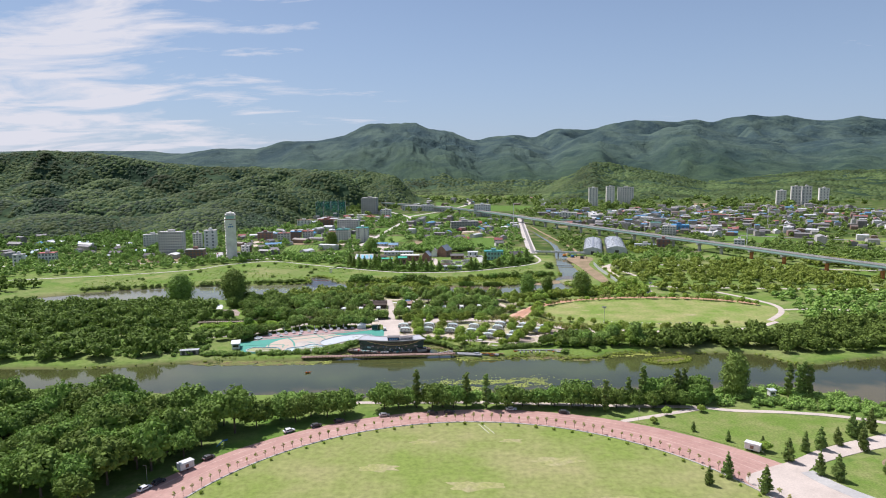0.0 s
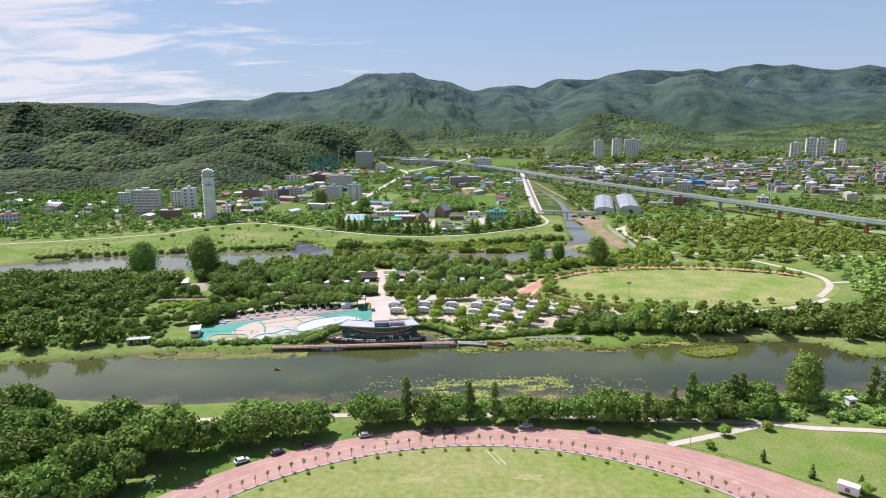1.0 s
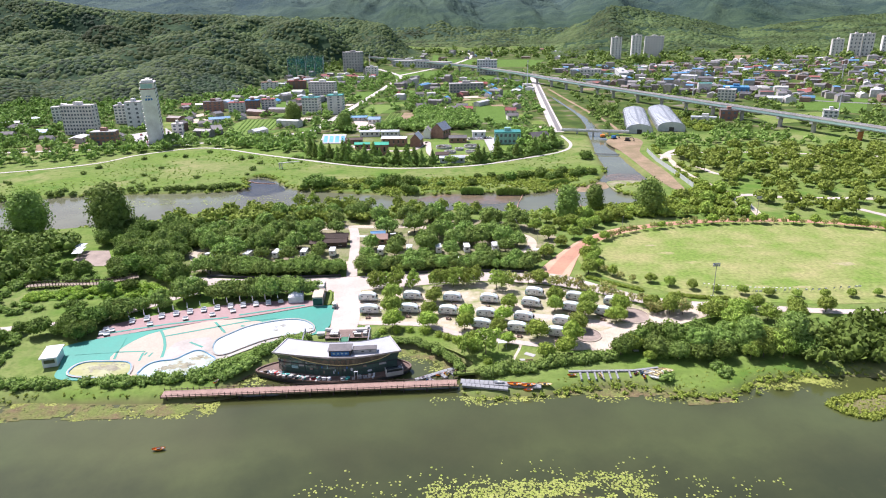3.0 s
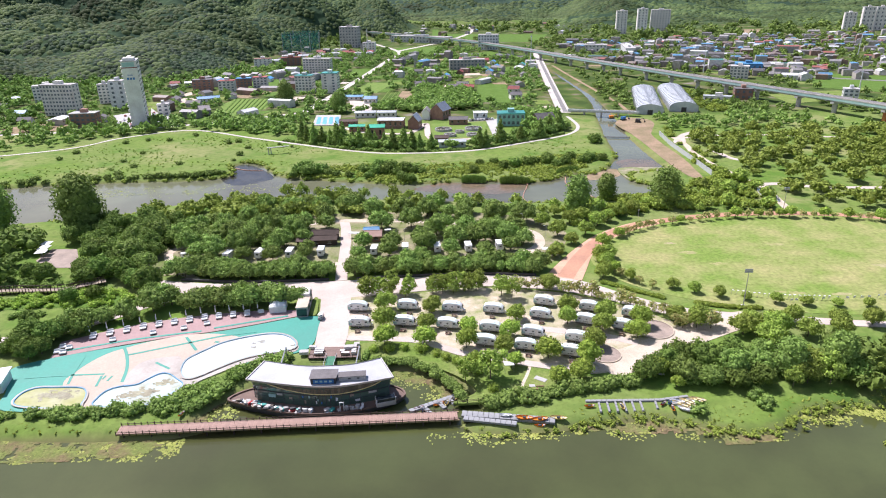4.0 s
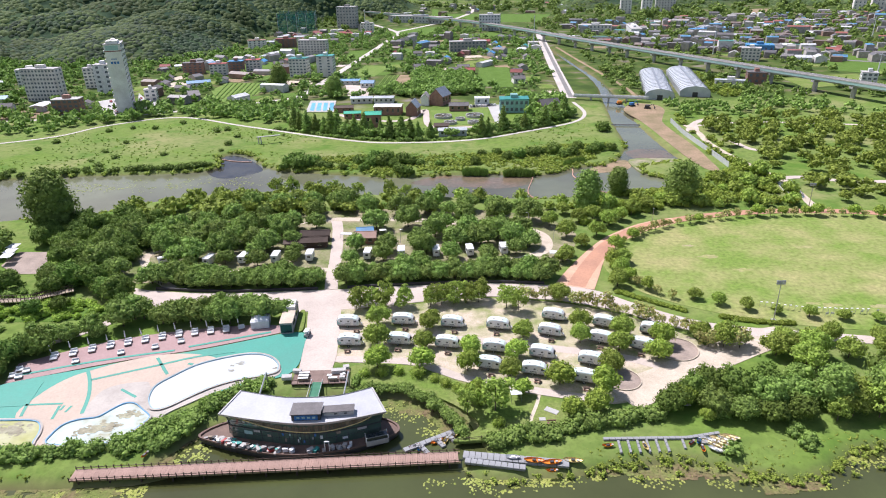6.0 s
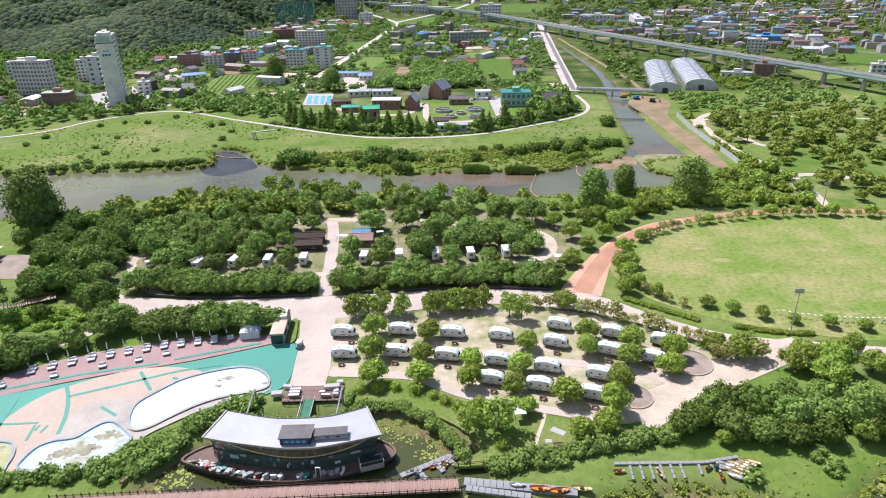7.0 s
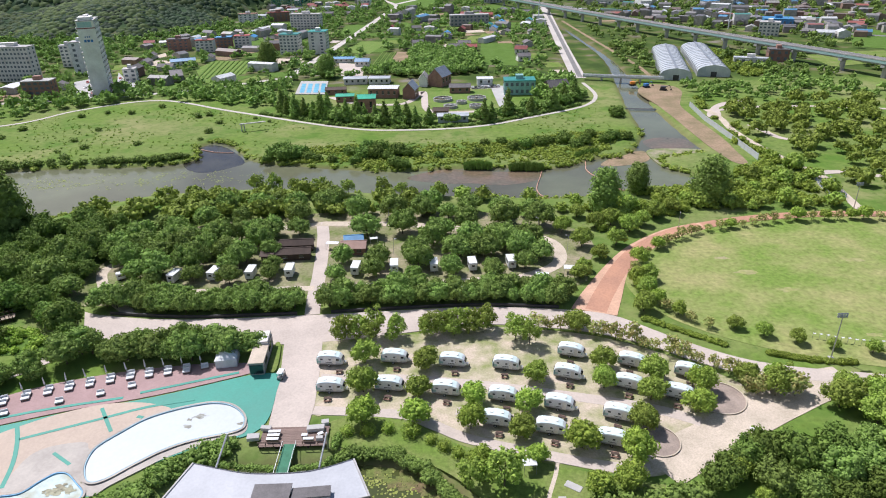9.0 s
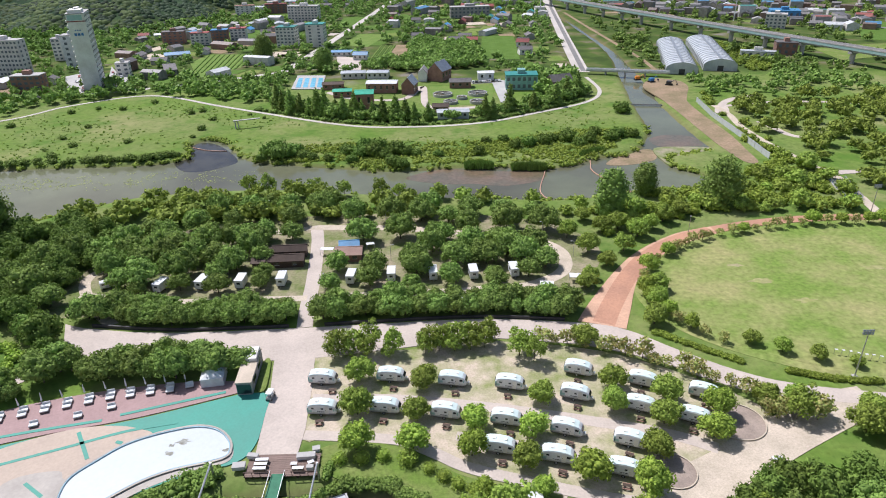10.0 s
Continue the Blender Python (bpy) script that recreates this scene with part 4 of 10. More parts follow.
def leafage(g, centres, radii, n, size, mid):
    """Small leaf sprays on the outside of the lumps, most of them turned away from the crown's middle."""
    k = g.choice(len(centres), n, p=radii ** 2 / (radii ** 2).sum())
    out = centres[k] - mid
    out /= np.maximum(np.linalg.norm(out, axis=1), 1e-6)[:, None]
    d = g.normal(size=(n, 3)) + 0.8 * out
    d[:, 2] += 0.25
    d /= np.linalg.norm(d, axis=1)[:, None]
    c = centres[k] + d * radii[k, None] * g.uniform(0.82, 1.3, (n, 1)) * np.array([1, 1, 0.9])
    nor = d + g.normal(size=(n, 3)) * 0.5
    nor /= np.linalg.norm(nor, axis=1)[:, None]
    a = np.cross(nor, g.normal(size=(n, 3)))
    a /= np.linalg.norm(a, axis=1)[:, None]
    b = np.cross(nor, a)
    s = size * g.uniform(0.6, 1.35, (n, 1))
    a, b = a * s, b * s * 0.7
    v = np.stack([c - a, c - b * 0.9 - nor * s * 0.15, c + a, c + b * 0.9 - nor * s * 0.15], 1).reshape(-1, 3)
    i = np.arange(n)[:, None] * 4
    return v, np.concatenate([i + [0, 1, 2], i + [0, 2, 3]])


def crown_arrays(seed, rx, rz, zc, clumps, leaves, size, shape="round"):
    """A crown of clumps with an uneven outline."""
    g = np.random.default_rng(seed)
    solid = 0.78
    if shape in ("round", "airy"):
        # a full dome: clumps spread evenly over it, bulging more to some sides
        k = np.arange(clumps) + 0.5
        z = 1 - 1.5 * k / clumps
        a = k * 2.39996 + g.uniform(0, 6.28)
        w = np.sqrt(1 - z * z)
        d = np.stack([np.cos(a) * w, np.sin(a) * w, np.where(z < 0, z * 0.7, z)], 1) + g.normal(size=(clumps, 3)) * 0.09
        bulge = 1 + 0.13 * np.sin(a * 2 + g.uniform(0, 6.28)) + 0.09 * np.sin(a * 3 + g.uniform(0, 6.28))
        c = d * np.array([rx, rx, rz]) * (g.uniform(0.46, 0.66, clumps) * bulge)[:, None] + [0, 0, zc * 0.93]
        r = g.uniform(0.75, 1.25, clumps) * rx * min(0.46, 1.75 / clumps ** 0.5)
        if shape == "airy":
            c, r, solid = c + g.normal(size=c.shape) * rx * 0.12, r * 0.85, 0.45
    elif shape == "tall":
        t = np.linspace(0.03, 0.97, clumps)
        a = np.arange(clumps) * 2.39996 + g.uniform(0, 1, clumps)
        w = rx * np.sin(np.pi * (0.16 + 0.73 * t)) ** 0.6
        c = np.stack([np.cos(a) * w * 0.5, np.sin(a) * w * 0.5, zc + (2 * t - 1) * rz], 1)
        r = w * g.uniform(0.42, 0.66, clumps) + 0.1
    else:
        t = np.linspace(0.03, 0.97, clumps)
        a = np.arange(clumps) * 2.4 + g.uniform(0, 1, clumps)
        w = rx * (1 - t) ** 0.8
        c = np.stack([np.cos(a) * w * 0.5, np.sin(a) * w * 0.5, zc + (2 * t - 1) * rz], 1)
        r = w * 0.55 + 0.12
    if shape == "ball":
        c, r = np.array([[0, 0, zc]]), np.array([rx])
    v1, f1 = lumps(g, c, r * solid)
    v2, f2 = leafage(g, c, r, leaves, size, np.array([0, 0, zc - 0.2 * rz]) if shape in ("round", "airy") else c.mean(0) * [0, 0, 1])
    return np.concatenate([v1, v2]), np.concatenate([f1, f2 + len(v1)]), np.arange(len(f1) + len(f2)) < len(f1)


def trunk_mesh(name, height, r, seed, spread):
    g = np.random.default_rng(seed)
    bm = bmesh.new()
    rod(bm, (0, 0, -0.25), (0, 0, height * 0.5), r, r * 0.75)
    rod(bm, (0, 0, height * 0.5), (0, 0, height), r * 0.75, r * 0.3)
    for k in range(4):
        a = k * 1.6 + g.uniform(0, 1)
        rod(bm, (0, 0, height * 0.42), (math.cos(a) * spread, math.sin(a) * spread, height * 0.95), r * 0.45, r * 0.15, 5)
    return finish(name, bm, M_BARK)


class Kind:
    """One kind of tree: several crowns and trunks, which its trees share."""

    def __init__(self, name, label, material, variants, rx, rz, zc, clumps, leaves, size, trunk, r, shape="round"):
        self.name, self.label, self.material = name, label, material
        self.arrays = [crown_arrays(hash_of(name) + k, rx, rz, zc, clumps, leaves, size, shape) for k in range(variants)]
        self.crowns = [raw("crown", v, f, material, soft) for v, f, soft in self.arrays]
        self.trunks = [trunk_mesh("trunk", trunk, r, k, rx * 0.45) for k in range(2)]

    def plant(self, x, y, s=1.0, z=0.0, group="", label=""):
        e = thing(self.name, label or self.label, "tree", pose(x, y, z, 0, 0, rng.uniform(0, 360)) @ Matrix.Diagonal((s, s, s * rng.uniform(0.9, 1.12), 1)), group)
        part("trunk", self.trunks[rng.integers(len(self.trunks))], None, e)
        part("crown", self.crowns[rng.integers(len(self.crowns))], None, e)
        return e


def hash_of(text):
    return sum(ord(c) * (i + 3) for i, c in enumerate(text)) % 10007


def clear(p, gap=0.6, wet=False):
    """Which of these places lie off paths, fields, buildings and water."""
    ok = np.ones(len(p), bool)
    for o in TAKEN:
        lo, hi = o.min(0) - 3, o.max(0) + 3
        near = ok & (p[:, 0] > lo[0]) & (p[:, 0] < hi[0]) & (p[:, 1] > lo[1]) & (p[:, 1] < hi[1])
        if near.any():
            ok[near] = side(o, p[near, 0], p[near, 1]) > gap
    for o in () if wet else (MAIN, SIDE, BASIN):
        ok &= side(o, p[:, 0], p[:, 1]) > 1.2
    return ok


def scatter(outline, spacing, seed, jitter=0.42, gap=0.6, thin=0.0, wet=False):
    """Places inside an outline on a loosened, staggered grid."""
    o = np.array(outline, float)
    g = np.random.default_rng(seed)
    (x0, y0), (x1, y1) = o.min(0), o.max(0)
    xs, ys = np.meshgrid(np.arange(x0, x1, spacing), np.arange(y0, y1, spacing * 0.87))
    xs = xs + (np.arange(len(xs)) % 2)[:, None] * spacing / 2
    p = np.stack([xs.ravel(), ys.ravel()], 1) + g.uniform(-jitter, jitter, (xs.size, 2)) * spacing
    p = p[(side(o, p[:, 0], p[:, 1]) < 0) & (g.random(len(p)) >= thin)]
    return p[clear(p, gap, wet)]


def wood(name, label, places, sizes, kind, seed, zs=None, category="trees"):
    """Many trees as one mesh: woods that nobody could count."""
    g = np.random.default_rng(seed)
    V, F, S, at = [], [], [], 0
    for k, ((x, y), s) in enumerate(zip(places, sizes)):
        v, f, soft = kind.arrays[g.integers(len(kind.arrays))]
        a = g.uniform(0, 6.28)
        c, n = math.cos(a), math.sin(a)
        w = v @ np.array([[c, n, 0], [-n, c, 0], [0, 0, g.uniform(0.85, 1.15)]]) * s + [x, y, 0 if zs is None else zs[k]]
        V.append(w), F.append(f + at), S.append(soft)
        at += len(v)
    return tagged(new(name, raw(name, np.concatenate(V), np.concatenate(F), kind.material, np.concatenate(S))), label, category, kind="stuff")


# buildings stand here: nothing is planted on them
TAKEN += [np.array([(-95.5, 263.5), (-83, 263.5), (-83, 271), (-87.5, 277.5), (-96, 277.5)]), np.array([(-96, 241.6), (-60, 241.6), (-62, 252.4), (-70, 256.4), (-80, 252.6), (-96, 252.4)])]
TAKEN += [np.array([(21, 205), (42.5, 205.4), (42.5, 210.6), (21, 209.8)]), np.array([(3.5, 202), (19.5, 201), (19.5, 205.4), (3.5, 207.2)])]
for x in (-48, -40.7, -33.7, -26.4, -13.8, -6.5, 1.1, 8.5, 16):
    TAKEN.append(np.array([(x - 1.6, 263), (x + 1.6, 263), (x + 1.6, 270.5), (x - 1.6, 270.5)]))
TAKEN += [np.array([(-60, 205), (-24, 205), (-24, 225), (-22, 240), (-60, 240)]), np.array([(-90, 208), (-55, 205), (-55, 232), (-70, 229)]), np.array([(-34, 272.5), (-10.5, 272.5), (-10.5, 284), (-34, 284)]),
          np.array([(-30, 220), (-8, 220), (-8, 226), (-30, 226)])]

SHADE = Kind("shade_tree", "round broad-crowned green shade tree", L_TREE, 6, 2.6, 1.95, 2.3, 48, 1750, 0.18, 2.4, 0.13)
CAMPT = Kind("camp_tree", "dense dark green tree among the camp lanes", L_DARK, 6, 2.75, 1.95, 2.25, 46, 1150, 0.20, 2.2, 0.13)
LIME = Kind("young_shade_tree", "bright yellow-green young tree between caravans", L_BRIGHT, 5, 2.15, 1.65, 2.1, 36, 1300, 0.165, 2.4, 0.09)
AIRY = Kind("feathery_tree", "loose feathery tree beside the pale road", L_TREE, 4, 1.9, 2.3, 2.3, 26, 1000, 0.18, 2.9, 0.08, "airy")
RUSSET = Kind("russet_tree", "small tree with reddish summer leaves", L_RUSSET, 4, 1.25, 1.05, 1.6, 14, 260, 0.19, 1.6, 0.06, "airy")
POPLAR = Kind("poplar", "tall narrow dark green poplar", L_POPLAR, 4, 0.78, 3.4, 4.0, 16, 700, 0.24, 4.5, 0.12, "tall")
WILLOW = Kind("great_tree", "tall full-leaved tree standing alone by the water", L_DARK, 3, 3.9, 5.4, 5.7, 56, 2600, 0.33, 7.0, 0.28, "tall")
GREAT = Kind("great_tree", "broad tall tree full to the ground by the water", L_DARK, 2, 5.4, 6.7, 7.0, 70, 3600, 0.40, 9.0, 0.35, "tall")
CONE = Kind("redwood", "broad conical dawn redwood", L_DARK, 5, 2.15, 3.5, 3.8, 26, 760, 0.28, 5.0, 0.12, "cone")
SPRUCE = Kind("young_conifer", "young upright conical tree on the lawn", L_POPLAR, 4, 1.15, 2.2, 2.9, 16, 650, 0.22, 4.0, 0.09, "cone")
SAPLING = Kind("sapling", "thin staked sapling with sparse leaves", L_RUSSET, 3, 0.32, 0.6, 1.35, 6, 40, 0.11, 1.5, 0.03)
SHRUB = Kind("round_shrub", "clipped round green shrub on the lawn", L_BRIGHT, 3, 1.0, 0.8, 0.62, 1, 420, 0.13, 0.4, 0.06, "ball")
FOREST = Kind("wood_tree", "large leafy tree of the riverside wood", L_FOREST, 6, 3.8, 3.2, 4.4, 30, 900, 0.36, 5.0, 0.2)
BANK = Kind("bank_tree", "large round tree on the river bank", L_FOREST, 5, 2.7, 2.2, 2.3, 32, 1000, 0.24, 2.6, 0.13)
MID = Kind("far_tree", "tree", L_TREE, 6, 2.7, 2.0, 2.2, 8, 140, 0.54, 2.0, 0.1)
MEADOWT = Kind("meadow_bush", "round dark green bush on the bank meadow", L_FOREST, 4, 2.7, 1.8, 1.3, 18, 420, 0.32, 1.2, 0.1)
GROVE = Kind("grove_tree", "full green tree beside the side river", L_TREE, 6, 2.7, 2.0, 2.2, 12, 220, 0.46, 2.0, 0.1)
MIDF = Kind("far_tree", "tree", L_FOREST, 6, 2.9, 2.4, 2.5, 10, 180, 0.54, 2.0, 0.1)
MIDD = Kind("far_tree", "tree", L_DARK, 6, 2.7, 2.1, 2.2, 8, 140, 0.54, 2.0, 0.1)
BUSH = Kind("far_bush", "bush", L_BRIGHT, 5, 1.35, 0.85, 0.5, 9, 150, 0.21, 0.5, 0.05)
BUSHD = Kind("far_bush", "bush", L_DARK, 5, 1.35, 0.85, 0.5, 9, 140, 0.20, 0.5, 0.05)
LOWF = Kind("town_tree", "tree", L_FOREST, 5, 2.4, 2.1, 2.1, 6, 26, 0.75, 2.0, 0.1)
LOWT = Kind("town_tree", "tree", L_DARK, 5, 2.3, 2.0, 2.0, 6, 26, 0.75, 2.0, 0.1)

# caravan site
for x, y, s in ((-9.4, 239.3, 1.05), (-0.2, 237.6, 1.05), (-9.0, 232.4, 1.1), (-1.2, 231.2, 0.95), (15.7, 233.9, 0.95), (25.8, 236.5, 0.95), (25.0, 231.8, 0.95), (32.5, 233.4, 1.1), (30.8, 229.0, 1.05), (28.2, 223.6, 1.0), (12.3, 222.7, 0.95)):
    SHADE.plant(x, y + 0.2, s * 0.86, group="trees of the caravan site")
for x, y, s in ((-8.5, 225.8, 1.1), (-1.4, 225.8, 1.1), (6.4, 229.3, 1.0), (5.8, 224.3, 1.0), (13.7, 227.5, 1.05), (38.3, 230.7, 1.05), (36.4, 226.3, 1.1), (19.5, 220.2, 1.2), (25.6, 217.9, 1.2), (6.5, 217.2, 0.9), (13.5, 218.0, 0.75), (20, 213, 0.9), (23.5, 213.6, 1.0)):
    LIME.plant(x, y + 0.2, s * 0.96, group="trees of the caravan site")
for x, y, s in ((-13.2, 246.4, 1.0), (-11, 247, .9), (-8.4, 246.6, 1.05), (-5, 246.4, 0.9), (0.5, 247, 1.0), (2.6, 247.6, .9), (4.9, 247.4, 1.05), (7.4, 247.8, .85), (9.6, 248.2, 1.0), (14, 244.6, 1.1), (16, 243.2, .9), (9.2, 214.6, 1.35), (5.2, 214.2, 0.9)):
    AIRY.plant(x, y, s * 1.05, group="trees by the road")
    if x < 12 and y > 240:
        AIRY.plant(x - 0.6, y - 1.3, s * 0.75, group="trees by the road")
for k, (x, y) in enumerate(curve([(18, 247.2), (24, 246.2), (30, 243.8), (35, 241), (40, 237.2), (45, 233.6)], 3)):
    RUSSET.plant(x + rng.uniform(-.4, .4), y + rng.uniform(-.4, .4), rng.uniform(0.7, 1.25), group="trees by the road")
for x, y, s in ((45.4, 232.8, .8), (49, 232.2, .75), (24.2, 247, .9)):
    SHADE.plant(x, y, s, group="trees by the road")
for x, y, s in ((-10.3, 224.2, 0.80), (-7.6, 224.1, 0.95), (-5.0, 224.5, 0.80), (-2.0, 223.7, 1.10), (0.6, 222.3, 0.75), (2.3, 220.9, 0.80), (4.0, 219.7, 0.80), (7.4, 216.4, .8), (9.4, 211.4, 0.8)):
    SHRUB.plant(x, y, s, group="round shrubs")
for x, y in ((44.4, 230.6), (45.6, 229.6), (46.8, 230.8), (48, 229.4), (49.2, 230.4), (50.6, 229.2), (51.8, 229.9)):
    (AIRY if rng.random() < 0.5 else RUSSET).plant(x, y, rng.uniform(0.85, 1.3), group="trees by the road")
for x, y, s in ((55.4, 226.8, 1.0), (61, 226.4, 1.05), (66.4, 225.6, .9), (72.4, 226, .85), (58.4, 223.4, 1.1)):
    SHADE.plant(x, y, s, group="trees by the road")
# west of the walk
for x, y in scatter([(-56, 240.6), (-28, 240.8), (-24.6, 244.6), (-40, 245.4), (-56, 245.6)], 2.7, 5):
    CAMPT.plant(x, y, rng.uniform(0.85, 1.25), group="trees above the pool")
# camp island: hedge rows of trees along the road, then the shaded camp
for x, y in np.concatenate([curve([(-56, 258.2), (-48, 256.6), (-40, 255.6), (-30, 255.6), (-23, 256)], 4), curve([(-52, 260), (-40, 258.6), (-30, 258.4), (-23.4, 258.6)], 4),
                            curve([(-17, 256.4), (-8, 256.8), (2, 257.2), (12, 257), (22, 255.8)], 4), curve([(-17, 259.2), (-5, 259.8), (8, 260), (20, 258.6), (24, 257.6)], 4)]):
    CAMPT.plant(x + rng.uniform(-.5, .5), y + rng.uniform(-.4, .4), rng.uniform(0.62, 1.1), group="tree hedge by the road")
for x, y in scatter([(-64, 262), (-66, 276), (-60, 292), (-44, 306), (-20, 306), (-22, 302), (-25, 288), (-24, 262)], 6.9, 11, 0.34, 0.8):
    CAMPT.plant(x, y, rng.uniform(1.0, 1.36), group="trees of the camp")
for x, y, s, k in ((39.8, 294.7, 0.88, WILLOW), (51.2, 307.2, 0.70, WILLOW), (65.8, 299.8, 1.02, WILLOW), (56.7, 213.4, 0.62, WILLOW), (64.4, 213.4, 0.66, WILLOW), (-92.6, 289.5, 1.0, GREAT), (-117.5, 291.5, 0.98, GREAT), (75, 163.9, 0.86, WILLOW)):
    k.plant(x, y, s, group="great trees")
for x in (-44, -38, -33, -28, -20, -12, -6):
    AIRY.plant(x + rng.uniform(-1, 1), np.interp(x, [-50, -22, 16, 32], [314.5, 311, 304.6, 303.6]), rng.uniform(0.9, 1.3), group="trees by the side river")
for x, y, s in ((0.5, 299.1, 1.1), (8.4, 288.9, 1), (14.9, 283.1, .75), (16.7, 289.2, 1.25), (24.2, 288.2, 1.2), (34.4, 292.3, .9), (29.6, 284, 1.05), (32.4, 277.1, 1.1), (34.8, 271.6, .9), (39.5, 277.3, 1), (37.3, 286.6, 1.05), (40.9, 287.4, 1.1), (44, 283.6, 1.15), (47.6, 287, .9), (51.4, 290.6, 1.05),
                (56, 293.4, 1), (30.6, 266.6, .75), (29.2, 263.6, .9), (18.6, 268.6, .75), (12.2, 267.4, .7), (4.2, 267.4, .8), (-1.9, 270.4, 1.1), (5.7, 274, 1.15), (18.4, 274.4, 1.1), (11.3, 274.2, 1.2), (22.2, 272.2, .95), (16, 278, 1.2), (8.6, 279.4, 1.15), (1, 279.6, 1.1), (13.4, 281.2, .9), (20.6, 279, 1.1), (3, 284.4, 1), (9.4, 297, 1.1), (16.4, 295, 1.1), (22.6, 294.6, .9), (4.6, 293.4, .9)):
    if x < 27:
        CAMPT.plant(x, y, s * 1.12, group="trees of the camp")
    else:
        SHADE.plant(x - 1.0, y + 0.6, s * 0.9, group="trees of the camp")
for x, y, s in ((-16.8, 272.6, .85), (-9.7, 271.6, .9), (-2.2, 273.4, 1), (-13.2, 285.4, 1.2), (-5.6, 286.2, 1.15), (2, 284.6, .9), (-16.1, 295.6, 1.1), (-8, 295.4, 1.15), (-1.4, 295, 1.1), (-78.5, 270.7, 1), (-70.1, 266.4, 1.35), (-65.6, 262.6, 1), (-56.8, 258.2, 1), (-59.4, 273.4, 1.15), (-51.7, 268.9, 1.2), (-46.5, 271.3, 1.15), (-58.8, 280.3, 1.1), (-50.7, 282.4, 1.15), (-43.6, 283, 1.1), (-72.4, 275, 1.25), (-68.6, 280, 1.2)):
    CAMPT.plant(x, y, s * 1.15, group="trees of the camp")
for k, x in enumerate((-51.4, -44.4, -37.2, -30, -17.2, -10.2, -2.8, 4.8, 12.4)):
    CAMPT.plant(x, 265.6 + 1.2 * (k % 2), 0.72 + 0.1 * (k % 3), group="trees of the camp", label="smaller green tree between the camp huts")
for x, y, s in ((-36.4, 274.4, 1.1), (-31.6, 276.4, .9), (-41, 276.8, 1.2), (-30, 270.4, .8), (-38.6, 270.2, .9), (-45, 277.6, 1.1), (-28, 286.6, 1), (-34, 284, 1.15), (-40, 284.6, 1.1)):
    CAMPT.plant(x, y, s, group="trees of the camp")
for x, y, s in ((-70, 224, .8), (-68.8, 226, .75), (-69.4, 229.4, 1), (-72.4, 226.6, .9), (-72.6, 230, 1), (-68.4, 232.6, .8), (-66.4, 235, .8), (-63, 237.2, .7), (-67.7, 256.9, 1.1), (-59.8, 250.4, 1.25), (-62.6, 252.6, 1), (-77.2, 258.2, 1), (-73, 258.4, 1.1), (-58, 247.2, .8), (-64.6, 254.2, .9), (-69.6, 247.4, .7), (-74, 245.8, .75)):
    BANK.plant(x, y, s, group="trees by the marsh")
for x, y, s in ((2.6, 307.4, 1), (8.4, 306.1, 1), (13, 304.7, .95), (24.3, 303.4, 0.9), (34.6, 299.4, .7), (46.2, 296.2, 1), (55, 302.6, .8), (60.5, 300, .8), (43.4, 292, .8), (30.6, 296.4, .7)):
    GROVE.plant(x, y, s * 0.8, group="trees by the side river")
# round the sports field
for a in np.concatenate([np.arange(22, 150, 3.3), np.arange(152, 212, 4.6)]):
    (RUSSET if rng.random() < 0.6 else LIME).plant(88 + 49.9 * math.cos(radians(a)) + rng.uniform(-.4, .4), 261 + 27.0 * math.sin(radians(a)) + rng.uniform(-.4, .4), rng.uniform(0.6, 0.95), group="trees round the sports field")
for a in np.arange(216, 300, 7):
    SHADE.plant(88 + 47.6 * math.cos(radians(a)), 261 + 25 * math.sin(radians(a)), rng.uniform(0.4, 0.62), group="trees round the sports field", label="small young tree in the sports field's edge")
for x, y, s in ((36.6, 252.2, .9), (38.6, 257.6, .8), (40.6, 263, .8), (66, 230.6, .8), (74, 229.6, .8), (80, 229, .8), (58, 229.6, .9), (61, 228, .9)):
    SHADE.plant(x, y, s, group="trees round the sports field")
# south bank
for x, y, s in ((-7.5, 159.3, 1.0), (4.9, 160, 1.0), (9.8, 158.6, 1.05), (38.6, 154.8, .95), (49.7, 160.9, 1.0), (45.5, 159.1, .85), (59, 162.5, .95), (60.8, 162.5, .9), (88.3, 163.4, 1.0), (90.9, 163.3, .95), (92.4, 163.6, 1.05), (93.6, 163.0, .9)):
    POPLAR.plant(x, y - 0.8, s * 1.2, group="poplars on the bank")
for x, y, s in ((-44.5, 146.8, 1.25), (-40, 151.2, 1.15), (-36, 149.5, 1.0), (-33, 153, 1.1), (-29, 152.5, 1.1), (-25, 154, 1.15), (-15.5, 157, 1.15), (-12, 157.5, 1.0), (-10, 158.4, .95), (-3.6, 157.4, 1.1), (-1, 158, 1.2), (1.6, 157.4, 1.0), (15.5, 157.6, 1.1), (19, 157.6, .95),
                (23, 157.4, .9), (27, 157.4, 1.0), (31, 156.4, 1.2), (34, 156, 1.1), (36.4, 155.6, .9), (42, 155.8, .9), (52.6, 159.8, 1.2), (55, 157.6, 1.0), (56.4, 161, 1.1), (64, 160.4, 1.25), (63, 157.6, .8), (47, 156.6, .8), (12.4, 157.8, .7), (6.6, 158.6, .7), (51, 155.2, .7), (58, 156.2, .75)):
    BANK.plant(x, y + 0.8, s * 1.22, group="trees on the bank")
